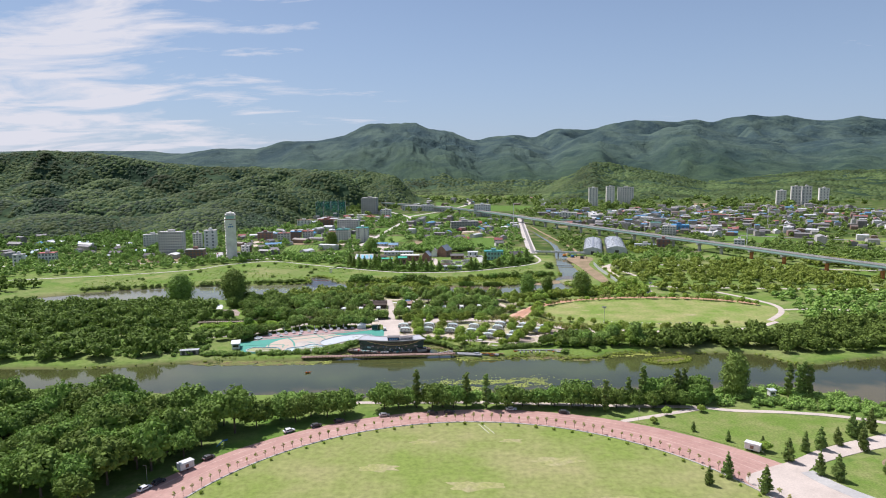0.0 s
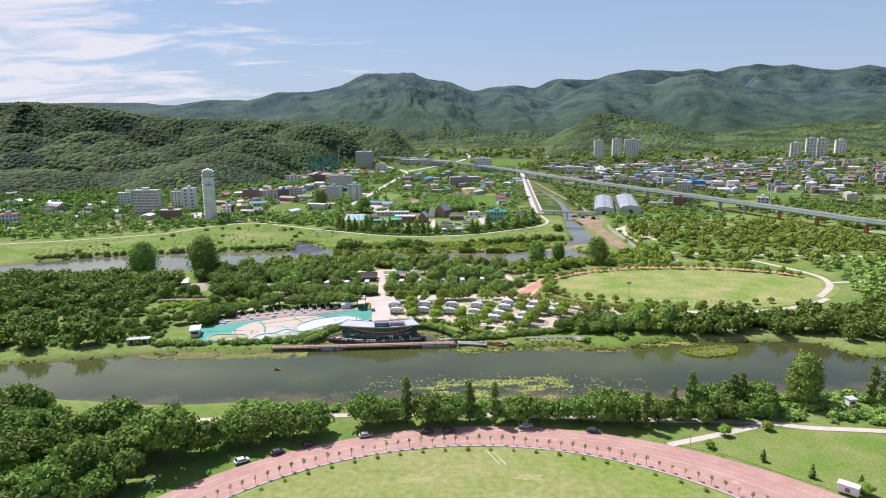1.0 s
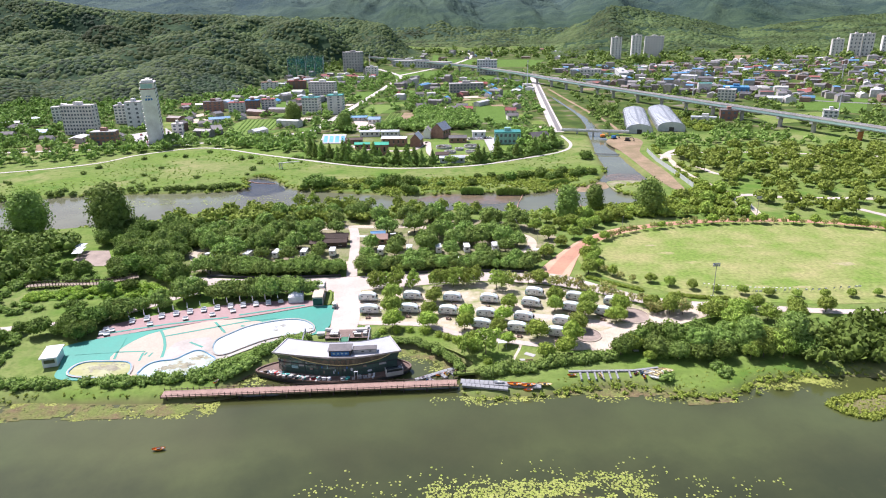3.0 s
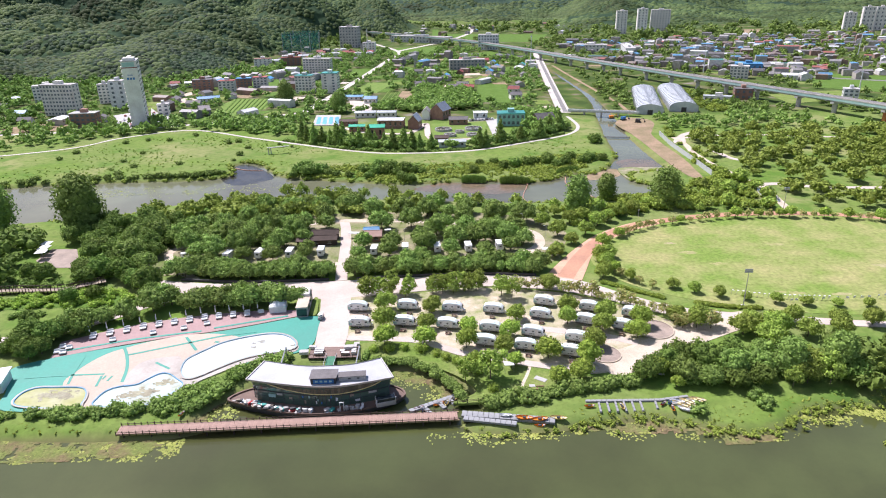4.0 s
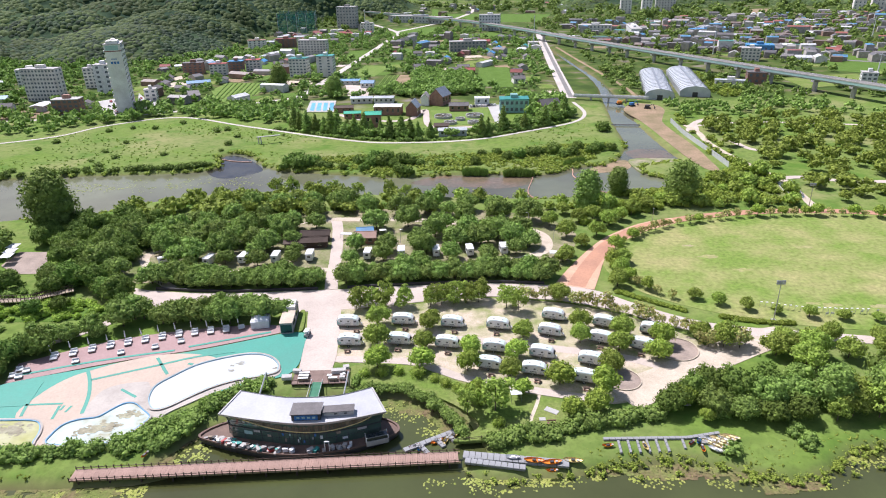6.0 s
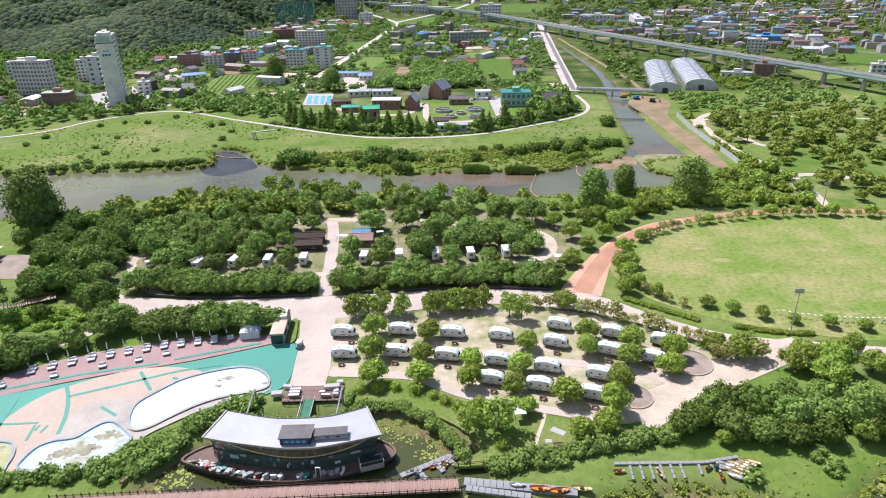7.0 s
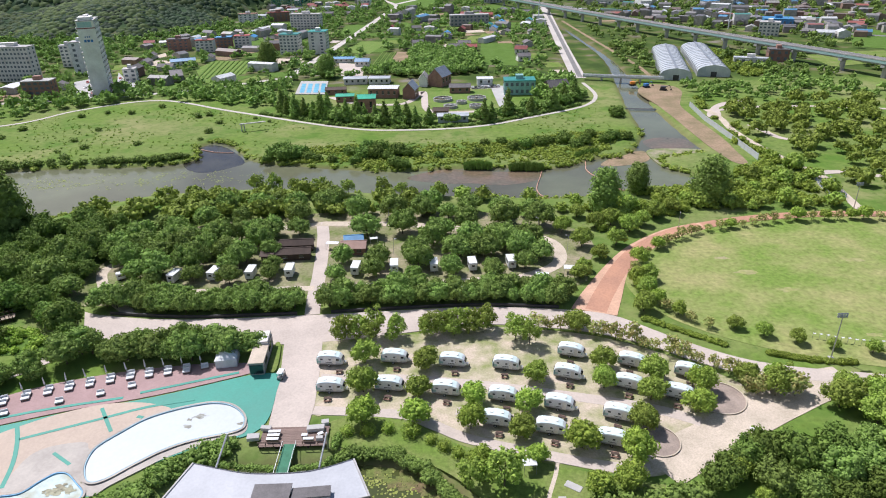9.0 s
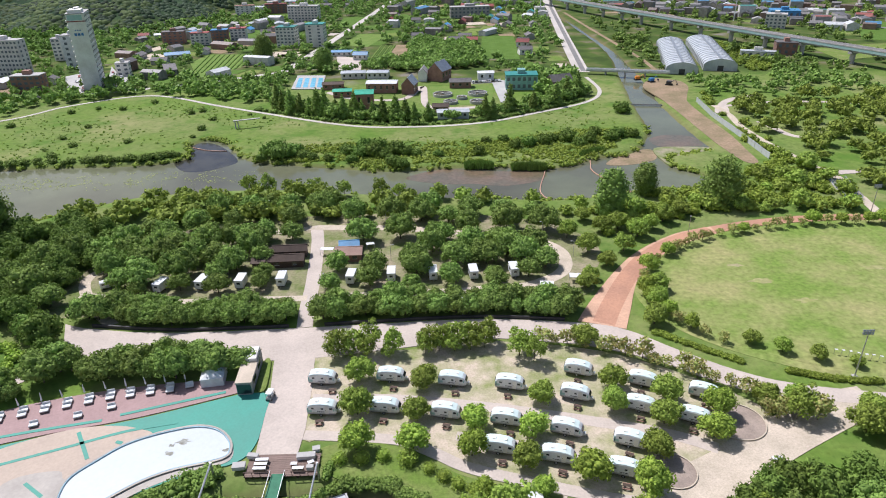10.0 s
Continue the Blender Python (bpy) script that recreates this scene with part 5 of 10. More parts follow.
for x, y in scatter([(-116, 112), (-66, 112), (-60, 122), (-54, 133), (-49, 140), (-48, 147), (-50, 160), (-60, 168), (-100, 174), (-128, 176), (-124, 150)], 6.1, 21, 0.36, 2.4):
    size = rng.uniform(0.72, 1.36)
    if y < np.interp(x, [-110, -70, -54], [166, 159, 153]):
        FOREST.plant(x, y, size, group="riverside wood")
for x, y, s in ((53.1, 119.9, .95), (48.4, 117.2, .7), (57.4, 113.9, 1.0), (68.3, 126.1, 1.0), (74.1, 130.3, .8), (78, 131.4, 1.05), (82.8, 133.4, .9), (88.6, 137.4, 1.05), (90.2, 136.6, .9), (94.2, 139.6, 1.0), (71.2, 120.4, .9), (73.4, 118.1, 1.1), (86.3, 130.6, 1.0), (60.6, 136.0, .5), (55.2, 141.6, .5), (65.8, 131.6, .6), (84, 120, .6)):
    SPRUCE.plant(x, y, s, group="young trees on the lawn")
for x, y, s in ((66, 130.8, .55), (95, 118, .7), (52.7, 151.0, .5), (48, 146.6, .4), (61.8, 153, .5)):
    SHADE.plant(x, y, s, group="young trees on the lawn")
for k, a in enumerate(np.arange(12, 172, 2.1)):
    SAPLING.plant(3.65 + 58.6 * math.cos(radians(a)), 91.1 + 58.6 * math.sin(radians(a)), rng.uniform(0.85, 1.2), group="saplings along the red road")
    if k % 2:
        SHRUB.plant(3.65 + 56.3 * math.cos(radians(a)), 91.1 + 56.3 * math.sin(radians(a)), rng.uniform(0.28, 0.4), 0.05, group="small shrubs in the field's edge")
# redwoods before the water works
for x, y in ((-54.8, 397.8), (-51.7, 391.9), (-48.6, 388.4), (-44.6, 388), (-41.2, 385.6), (-38.1, 384.4), (-35.3, 383.8), (-31.6, 383.2), (-28.9, 380.4), (-25, 380.8), (-22, 379.6), (-19.2, 377.6), (-15.5, 376.4), (-11.5, 375.6), (-8, 375.4), (-4.4, 373.8), (-0.5, 375.3),
             (18.9, 376.4), (21.7, 378.2), (27.8, 383.6), (36.2, 386), (44.7, 391.4), (50, 398.4), (55.4, 405)):
    CONE.plant(x + rng.uniform(-.5, .5), y + rng.uniform(-.4, .4), rng.uniform(0.85, 1.35), group="redwood row")


# woods
W13 = scatter([(-92, 262), (-67, 259), (-63, 276), (-58, 288), (-72, 296), (-92, 293)], 4.8, 79, 0.42, 0.8)
wood("west_grove", "full dark trees between the camp and the side river", W13, rng.uniform(0.8, 1.2, len(W13)), BANK, 29)
S1 = np.concatenate([scatter([(62, 158), (70, 157), (82, 154.4), (96, 151.4), (110, 142.4), (118, 146), (108, 156), (98, 165), (86, 168.4), (64, 168)], 2.3, 71, 0.45, 0.3, 0.25), scatter([(-44, 164), (-20, 164), (10, 163.4), (40, 160), (62, 158), (62, 168), (20, 166), (-20, 166.6), (-44, 169)], 2.0, 72, 0.45, 0.3, 0.2)])
wood("south_bank_bushes", "bushes and young growth along the south bank", S1, rng.uniform(0.6, 1.3, len(S1)), BUSHD, 23, category="bushes")
S2 = np.concatenate([scatter([(-180, 338), (-80, 344), (-66, 366), (-30, 350), (-10, 366), (-60, 392), (-110, 416), (-150, 384)], 9, 74, 0.5, 0.8, 0.72),
                     np.repeat(curve([(-180, 327), (-150, 335), (-110, 340.5), (-84, 342), (-73.6, 345)], 10), 2, 0) + rng.uniform(-1, 1, (82, 2))])
wood("meadow_bushes", "dark bushes and brambles on the far bank meadow", S2, rng.uniform(0.5, 1.25, len(S2)), BUSHD, 24, category="bushes")
S3 = scatter([(140, 240), (170, 236), (240, 236), (240, 296), (150, 290), (146, 272)], 5.0, 75, 0.45, 0.8, 0.2)
wood("east_park_trees", "loose park trees beyond the sports field", S3, rng.uniform(0.6, 1.1, len(S3)), LOWT, 25)
W1 = scatter([(-190, 206), (-140, 204), (-86, 205.5), (-70, 206.5), (-64, 232), (-58, 246), (-68, 258), (-92, 262), (-92, 280), (-110, 284), (-190, 286)], 5.7, 31, 0.46, 1.0, 0.22)
near = (W1[:, 0] > -92) & (W1[:, 1] < 268)
wood("west_grove", "loose park trees and lawns on the west bank", W1[~near], rng.uniform(0.6, 1.15, (~near).sum()) * 1.15, MIDF, 1)
wood("west_grove", "leafy park trees west of the pool", W1[near], rng.uniform(0.6, 1.1, near.sum()), BANK, 1)
W15 = scatter([(-260, 270), (-120, 272), (-98, 276), (-100, 284), (-124, 286), (-260, 292)], 4.6, 45, 0.42, 0.8, 0.1)
wood("west_belt", "dark belt of trees above the side river", W15, rng.uniform(0.7, 1.1, len(W15)), MIDD, 35)
W2 = scatter([(36, 208), (60, 209), (100, 207), (108, 200), (140, 203), (240, 196), (240, 240), (150, 236), (112, 224), (88, 220.6), (66, 219.4), (56, 220.4), (49, 220), (43, 218), (37, 215.8), (32.6, 213), (32, 210.6)], 4.5, 32, 0.42, 0.9, 0.04)
near = W2[:, 0] < 64
wood("east_thicket", "dense thicket of trees along the east bank", W2[~near], rng.uniform(0.65, 1.2, (~near).sum()), MIDF, 2)
for x, y, s, k in ((39.9, 213, 1.0, CAMPT), (44.2, 216, 1.15, BANK), (47.4, 213.8, 1.1, CAMPT), (47, 210.8, .8, BANK), (41, 217.6, .9, BANK), (52.6, 215, 1.05, CAMPT), (49.4, 218, 1.0, BANK), (43.4, 211.6, .85, CAMPT), (51.2, 211.2, .8, BANK), (36.2, 214.8, .85, LIME), (34, 213.6, .7, LIME), (38, 211.2, .55, LIME), (54.6, 218.8, .85, CAMPT), (57.6, 215.8, .9, AIRY), (55.8, 210.4, .8, AIRY),
                    (60, 214.4, 1.2, AIRY), (62, 211, 1.2, AIRY), (58.6, 211.4, 1.1, AIRY), (65.8, 211.6, 1.0, BANK), (62.2, 219.1, .6, SHADE), (67.6, 218.8, .7, SHADE), (69.4, 213, .9, AIRY), (67, 215.4, .9, AIRY)):
    k.plant(x, y, s, group="thicket on the east bank", label="tree of the loose thicket on the bank")
W3 = scatter([(104, 295), (150, 292), (250, 285), (250, 400), (180, 392), (112, 396), (102, 386), (100, 330), (106, 318)], 6.2, 33, 0.34, 2.6, 0.14)
wood("orchard", "even rows of round orchard trees", W3, rng.uniform(0.68, 1.1, len(W3)), MID, 3)
W8 = scatter([(-74, 292), (-50, 296), (-24, 296), (-4, 295), (2, 297), (2, 302), (-8, 305), (-22, 309), (-40, 313), (-64, 311), (-84, 301)], 4.6, 40, 0.4, 0.6, 0.16)
wood("riverside_belt", "belt of full trees along the side river", W8, rng.uniform(0.7, 1.1, len(W8)), MID, 8)
for x, y, s in ((-41.5, 340.4, 1.35), (-45.4, 343.6, 1.2), (-38.6, 342.6, 1.15), (-47, 338.9, .6), (-43, 345.6, 1.1), (-27.8, 337.6, .6), (-21.2, 335.4, .7), (-23.3, 343.5, .9), (-19.2, 341, 1.05), (-15.3, 340.4, 1.1), (-12.3, 338.9, .85), (-9.5, 342.8, 1), (-6.4, 341.4, .85), (-18.8, 348.4, .95), (-14.6, 347.6, 1),
                (-9.6, 332.4, .95), (-7.1, 331, .75), (-3.3, 339.8, .65), (2.7, 339.4, .6), (13.9, 339.8, .7), (16.9, 350.2, .6), (22.3, 351.1, .7), (-32.4, 338.9, .65), (-35, 340.3, .8), (25, 345, .8), (29, 346.4, .9), (33.4, 348, .9), (36.6, 350.6, .8), (41, 350.5, 1), (43.6, 345.6, .85), (47, 348.4, .9), (53.6, 349.8, .85), (57, 353, .9), (61, 352.6, .8), (50, 355, .8), (65, 380, 1.1)):
    MEADOWT.plant(x, y, s * 0.95, group="bushes of the bank meadow")
W5 = np.concatenate([scatter([(-70, 203), (60, 205), (60, 212), (33, 213), (24, 209.4), (8, 206.8), (5, 206.4), (-34, 209), (-44, 209), (-70, 208)], 1.8, 35, 0.45, 0.4, 0.8),
                     scatter([(-44.5, 207.4), (-38, 214), (-31, 219.6), (-24.6, 223.8), (-24, 222), (-30, 216), (-34.6, 208)], 1.25, 36, 0.4, -30, 0.0), scatter([(-78, 206.4), (-46, 206.8), (-42.6, 208.8), (-60, 208.5), (-78, 208.2)], 1.2, 38, 0.4, -30, 0.05)])
W5 = W5[~((W5[:, 1] < 206.6) & (W5[:, 0] > 0) & (W5[:, 0] < 24)) & ~((W5[:, 1] < 206.3) & (W5[:, 0] < -36))]
wood("bank_bushes", "low green bushes along the water's edge", W5, rng.uniform(0.55, 1.1, len(W5)), BUSHD, 5, category="bushes")
hedge = np.repeat(curve([(-11, 219.8), (-6.8, 220.3), (-3.1, 219.6), (0, 216.8), (2.4, 213.8), (4.4, 209.6)], 7), 2, 0)
hedge = hedge + rng.uniform(-0.5, 0.5, hedge.shape)
wood("basin_hedge", "full dark bushes round the ship's basin", hedge, rng.uniform(0.42, 0.72, len(hedge)), BUSHD, 18, category="bushes")
hedge = np.concatenate([curve([(-26.6, 219.4), (-23.6, 218.6), (-20, 218.2), (-18.6, 218)], 5), curve([(-16, 218), (-13.4, 218.4), (-11, 219.4)], 5), curve([(-25.4, 221.4), (-25, 223.4)], 4), curve([(-11.6, 221.6), (-11.4, 223.6)], 4)])
wood("terrace_planting", "dark low planting round the terrace", hedge, rng.uniform(0.35, 0.55, len(hedge)), BUSHD, 96, category="bushes")
W9 = scatter([(-64, 404), (-30, 378), (-8, 372.5), (16, 375), (36, 385), (56, 399), (62, 412), (50, 408), (36, 392), (16, 379), (-8, 378), (-30, 386), (-52, 404)], 3.4, 44, 0.42, 0.9, 0.25)
wood("works_belt", "belt of trees before the water works", W9, rng.uniform(0.6, 1.05, len(W9)), MIDD, 16)
hedge = np.array(curve([(-62, 395.2), (-46, 386), (-29.5, 376.2), (-7.2, 371.2), (16.6, 373.8), (36, 384.2), (56, 397.6)], 14))
hedge = hedge + rng.uniform(-0.4, 0.4, hedge.shape)
wood("levee_hedge", "low round bushes along the levee path", hedge, rng.uniform(0.5, 1.0, len(hedge)), BUSHD, 59, category="bushes")
W10 = scatter([(-75, 229.2), (-64, 233.6), (-55.4, 237.6), (-59, 240.4), (-70, 234)], 2.6, 76, 0.4, -30)
wood("pool_grove", "dense dark trees above the sunbathing deck", W10, rng.uniform(0.6, 0.95, len(W10)), CAMPT, 26)
W14 = np.concatenate([scatter([(-100, 234), (-62, 243), (-58, 247), (-62, 258), (-100, 262)], 2.6, 82, 0.45, 0.5, 0.25), scatter([(-110, 206), (-78, 206.6), (-77, 226), (-110, 226)], 2.8, 83, 0.45, -30, 0.3)])
wood("undergrowth", "dark undergrowth beneath the park trees", W14, rng.uniform(0.6, 1.2, len(W14)), BUSHD, 30, category="bushes")
for x, y, s in ((33.6, 213.4, .8), (35.6, 215.2, .85), (38.6, 217, .8)):
    BANK.plant(x, y, s, group="trees on the bank")
hedge = np.repeat(curve([(8.6, 207.9), (14, 209), (20, 210.4), (26, 211.6), (31, 212.6)], 6), 2, 0)
hedge = hedge + rng.uniform(-0.7, 0.7, hedge.shape)
wood("fence_bushes", "tall bushes along the bank fence", hedge, rng.uniform(0.6, 1.15, len(hedge)), BUSHD, 17, category="bushes")
W6 = scatter([(62, 292), (98, 294), (100, 330), (90, 336), (74, 312), (62, 303)], 4.6, 38, 0.45, 0.8, 0.52)
for x, y in W6:
    GROVE.plant(x, y, rng.uniform(0.5, 0.95), group="trees by the side river")
W7 = scatter([(-330, 358), (-190, 380), (-150, 396), (-109, 427), (-74, 406), (-50, 400), (-64, 450), (-160, 440), (-330, 440)], 6.2, 39, 0.45, 1.0, 0.12)
wood("levee_trees", "trees and bushes behind the levee path", W7, rng.uniform(0.6, 1.2, len(W7)), LOWT, 7)
W11 = scatter([(101, 394), (103, 424), (108, 430), (130, 428), (150, 440), (186, 404), (180, 394), (112, 398)], 4.6, 77, 0.45, 0.8, 0.3)
wood("site_trees", "bushes and trees beside the greenhouses", W11, rng.uniform(0.5, 1.0, len(W11)), LOWT, 27)
S4 = np.concatenate([scatter([(94, 334), (99.4, 336), (99.6, 390), (104, 424), (100, 400), (97, 384), (95.4, 366), (92, 346)], 2.6, 84, 0.45, 0.4, 0.2), scatter([(36, 284), (48, 290), (66, 296), (100, 297), (100, 330), (88, 334), (72, 311), (56, 307), (38, 303)], 2.4, 85, 0.45, 0.5, 0.4), scatter([(134, 438), (148, 440), (156, 512), (142, 518)], 3.4, 86, 0.45, 0.4, 0.2)])
wood("stream_bushes", "lush bushes beside the stream and the site", S4, rng.uniform(0.6, 1.4, len(S4)), BUSH, 31, category="bushes")
W12 = scatter([(-420, 300), (-215, 318), (-205, 340), (-260, 352), (-420, 356)], 7, 78, 0.45, 1.0, 0.1)
wood("upstream_trees", "tall dark trees by the side river", W12, rng.uniform(0.9, 1.5, len(W12)), LOWF, 28)

# ---- pool ----
POOL = curve([(-66.6, 210), (-68, 214.4), (-70.6, 219),  (-70.4, 222), (-63.6, 225.2), (-55, 228), (-49, 229.9), (-38.6, 232.6), (-27.7, 236.6), (-24.8, 237.4), (-21.8, 237), (-21.4, 233), (-21.3, 227.4), (-23, 224.4), (-28, 222.6), (-33.8, 219.6), (-39, 215), (-43.6, 209.2), (-52, 208.8), (-62, 208.8)], 5, True)
sheet("pool_deck", POOL, 0.12, M_TURQ, "turquoise coated deck of the outdoor pool", "pool deck")
sheet("pool_sand_floor", curve([(-59.8, 215.9), (-59.5, 219.9), (-58.4, 223), (-56.8, 225.4), (-54.7, 227), (-50.9, 229.2), (-45.8, 231.1), (-41, 231.5), (-37.3, 230.8), (-34.9, 229.2), (-38, 225), (-40, 220), (-39.4, 215.4), (-43.8, 209.4), (-52, 209.2), (-54.4, 210.4)], 5, True), 0.14, M_BEIGE, "beige coated floor beside the pools", "pool deck")
sheet("pool_pale_floor", curve([(-50.2, 215.6), (-50.4, 219.5), (-49.7, 222), (-47.5, 223.3), (-44, 223.7), (-42.6, 222.4), (-39, 224.4), (-33, 226.6), (-26, 228), (-24, 226.8), (-24.0, 224.5), (-27.7, 223.2), (-32.3, 220.7), (-35.1, 218.4), (-37.6, 216.2), (-39.2, 214.6), (-42, 216.6), (-46, 216.4)], 5, True), 0.155, M_PALEB, "pale sandy floor round the white pool", "pool deck")


def pool(label, pts, lining, z, edge=None):
    o = curve(pts, 6, True)
    e = thing("swimming_pool", label, "pool")
    bm = bmesh.new()
    prism(bm, o, z - 0.1, z)
    bmesh.ops.triangulate(bm, faces=[f for f in bm.faces if len(f.verts) > 4])
    part("lining", bm, lining, e)
    d = np.roll(o, -1, 0) - np.roll(o, 1, 0)
    d /= np.linalg.norm(d, axis=1)[:, None]
    n = np.stack([d[:, 1], -d[:, 0]], 1)
    if ((o - o.mean(0)) * n).sum() < 0:
        n = -n
    for nm, w0, w1, h, m in (("blue_edge", 0.0, 0.13, z + 0.16, edge or M_POOLB), ("rim", 0.16, 0.42, z + 0.17, M_PALEB)):
        bm = bmesh.new()
        ins, outs = ([bm.verts.new((*p, hh)) for p in o + n * w] for w, hh in ((w0, h), (w1, h)))
        low = [bm.verts.new((*p, z)) for p in o + n * w0]
        k = len(o)
        for i in range(k):
            j = (i + 1) % k
            bm.faces.new((ins[i], ins[j], outs[j], outs[i]))
            bm.faces.new((low[i], low[j], ins[j], ins[i]))
        bmesh.ops.recalc_face_normals(bm, faces=bm.faces[:])
        part(nm, bm, m, e)
    return e


pool("empty shallow pool with a white lining", [(-42.1, 220.2), (-42.0, 222.6), (-40.1, 225.2), (-37.8, 227.7), (-34.6, 229.4), (-31, 230.5), (-28.8, 230.6), (-26.8, 229.9), (-25.2, 228.4), (-24.4, 226.6), (-25, 225.1), (-30.1, 223.6), (-33.4, 221.9), (-36.2, 219.5), (-38.6, 217.2), (-40.2, 216.8), (-41.4, 218.2)], M_POOLW, 0.17, M_POOLP)
pool("drained pool with a stained pale blue lining", [(-51.8, 209.8), (-52.2, 211.7), (-51.6, 213.7), (-50.0, 214.7), (-47.6, 215.2), (-46.2, 217.0), (-45, 218.2), (-43.6, 218.1), (-41.8, 216.6), (-40.2, 214.9), (-40.8, 213), (-42.2, 210.9), (-43.8, 209.6), (-47.2, 209.3)], M_POOLD, 0.16)
pool("small pool with murky algae-green floor", [(-64, 210.4), (-65, 213), (-63.6, 214.8), (-60.4, 214.9), (-56.6, 214.7), (-55.1, 213.7), (-54.3, 212), (-54.1, 210.4), (-54.2, 209.4), (-57.7, 209.3)], M_POOLG, 0.16)
for pts, w in (([(-53.1, 224.6), (-44.6, 228), (-38.7, 230.4), (-32.6, 231.8)], 0.5), ([(-45, 230.4), (-43.3, 228), (-41.6, 225.6)], 0.5), ([(-47.2, 221.9), (-44.1, 219.8)], 0.45), ([(-55, 227.4), (-53.2, 224.4), (-51.4, 220.3), (-50.4, 216.2)], 0.55), ([(-60.6, 224.4), (-59.9, 219.9), (-59, 215.9)], 0.45), ([(-67.2, 218), (-62.2, 218.5), (-54.4, 218.7)], 0.4),
               ([(-54.6, 218.2), (-54.1, 215.1)], 0.4), ([(-53.9, 218.2), (-54, 217.1)], 0.35), ([(-52.8, 218.1), (-53, 216.6)], 0.35), ([(-39.3, 228.5), (-38.4, 228.2)], 0.5)):
    band("pool_stripe", pts, w, 0.165, M_TURQ, "turquoise stripe on the pool floor", "marking", 3)
g = np.random.default_rng(31)
for k, (cx, cy, r) in enumerate(((-30.7, 228.2, 0.85), (-31.6, 226.2, 0.6), (-24.7, 226.5, 0.5), (-31.9, 227.5, 0.4))):
    a = np.arange(14) / 14 * 2 * math.pi
    rr = r * g.uniform(0.35, 1.0, 14)
    sheet("leaf_litter", np.stack([cx + 1.5 * rr * np.cos(a), cy + 0.8 * rr * np.sin(a)], 1), 0.178 + 0.004 * k, M_LITTER, "grey-brown patch of wet leaf litter", "litter", low=0.15)


def sediment(spots, n, seed, material, label):
    """Dried mud on a drained floor: many small ragged flakes round the low spots."""
    g = np.random.default_rng(seed)
    c = np.array([p[:2] for p in spots])[np.arange(n) % len(spots)] + g.normal(size=(n, 2)) * np.array([p[2] for p in spots])[np.arange(n) % len(spots), None] * [1, 0.55]
    a = np.linspace(0, 2 * math.pi, 9, endpoint=False)
    r = g.uniform(0.1, 0.5, (n, 1)) * g.uniform(0.4, 1, (n, 9))
    z = np.repeat((0.166 + 0.00025 * np.arange(n))[:, None], 9, 1)
    v = np.stack([c[:, :1] + 1.4 * r * np.cos(a), c[:, 1:] + r * np.sin(a), z], 2)
    f = (np.arange(n) * 9)[:, None, None] + np.array([(0, k, k + 1) for k in range(1, 8)])
    tagged(new("sediment", raw("sediment", v.reshape(-1, 3), f.reshape(-1, 3), material)), label, "dirt", kind="stuff")


sediment([(-48.4, 212.3, .7), (-46.8, 213, .8), (-45, 213.2, .7), (-44, 215.6, .6), (-42.6, 215.8, .6), (-46, 212.4, 1.1)], 190, 91, M_SEDI, "grey-brown dried mud in the drained pool")
sediment([(-60.6, 213, .9), (-58.6, 213.1, .9), (-57.6, 212.4, .7)], 130, 92, M_SEDI, "brown mud on the algae-green pool floor")
BOARDS = np.concatenate([curve([(-67.4, 229.8), (-61, 233.4), (-54.4, 236.4), (-44.3, 239), (-32.7, 240.4), (-25.8, 240)], 5), curve([(-25.2, 238.2), (-27.7, 237), (-38.6, 233), (-49, 230.3), (-57, 227.7), (-66.4, 224.2)], 5)])
sheet("sunbathing_deck", BOARDS, 0.10, M_PLUM, "plum-brown boarded sunbathing deck", "deck")
for pts in ([(-66, 226.2), (-54.6, 230), (-43, 232.6)], [(-41, 233.6), (-33, 236.2), (-28, 237.8)]):
    band("deck_stripe", pts, 0.5, 0.15, M_TURQ, "turquoise stripe along the boarded deck", "marking", 4)


def daybed(at):
    e = thing("sun_lounger", "white cushioned sun lounger on the boarded deck", "sun lounger", at, "sun loungers")
    part("mattress", boxed(-0.55, 0.55, -0.42, 0.42, 0.22, 0.4), M_WHITE, e, bevel=0.04)
    part("backrest", boxed(-0.5, 0.5, 0.3, 0.42, 0.4, 0.7), M_WHITE, e, bevel=0.03)
    part("frame", boxed(-0.52, 0.52, -0.4, 0.4, 0.12, 0.22), M_WOODL, e)
    for sx in (-0.45, 0.45):
        part("leg", boxed(sx - 0.04, sx + 0.04, -0.36, 0.36, 0, 0.12), M_WOODD, e)
    return e


def parasol(at):
    e = thing("parasol", "folded white parasol on a steel pole", "parasol", at, "parasols")
    part("pole", rodded((0, 0, 0.1), (0, 0, 2.1), 0.035), M_STEEL, e)
    bm = bmesh.new()
    rod(bm, (0, 0, 0.9), (0, 0, 2.05), 0.13, 0.04, 8)
    part("canopy", bm, M_WHITE, e)
    part("base", boxed(-0.25, 0.25, -0.25, 0.25, 0, 0.1), M_CONC, e, bevel=0.02)
    return e


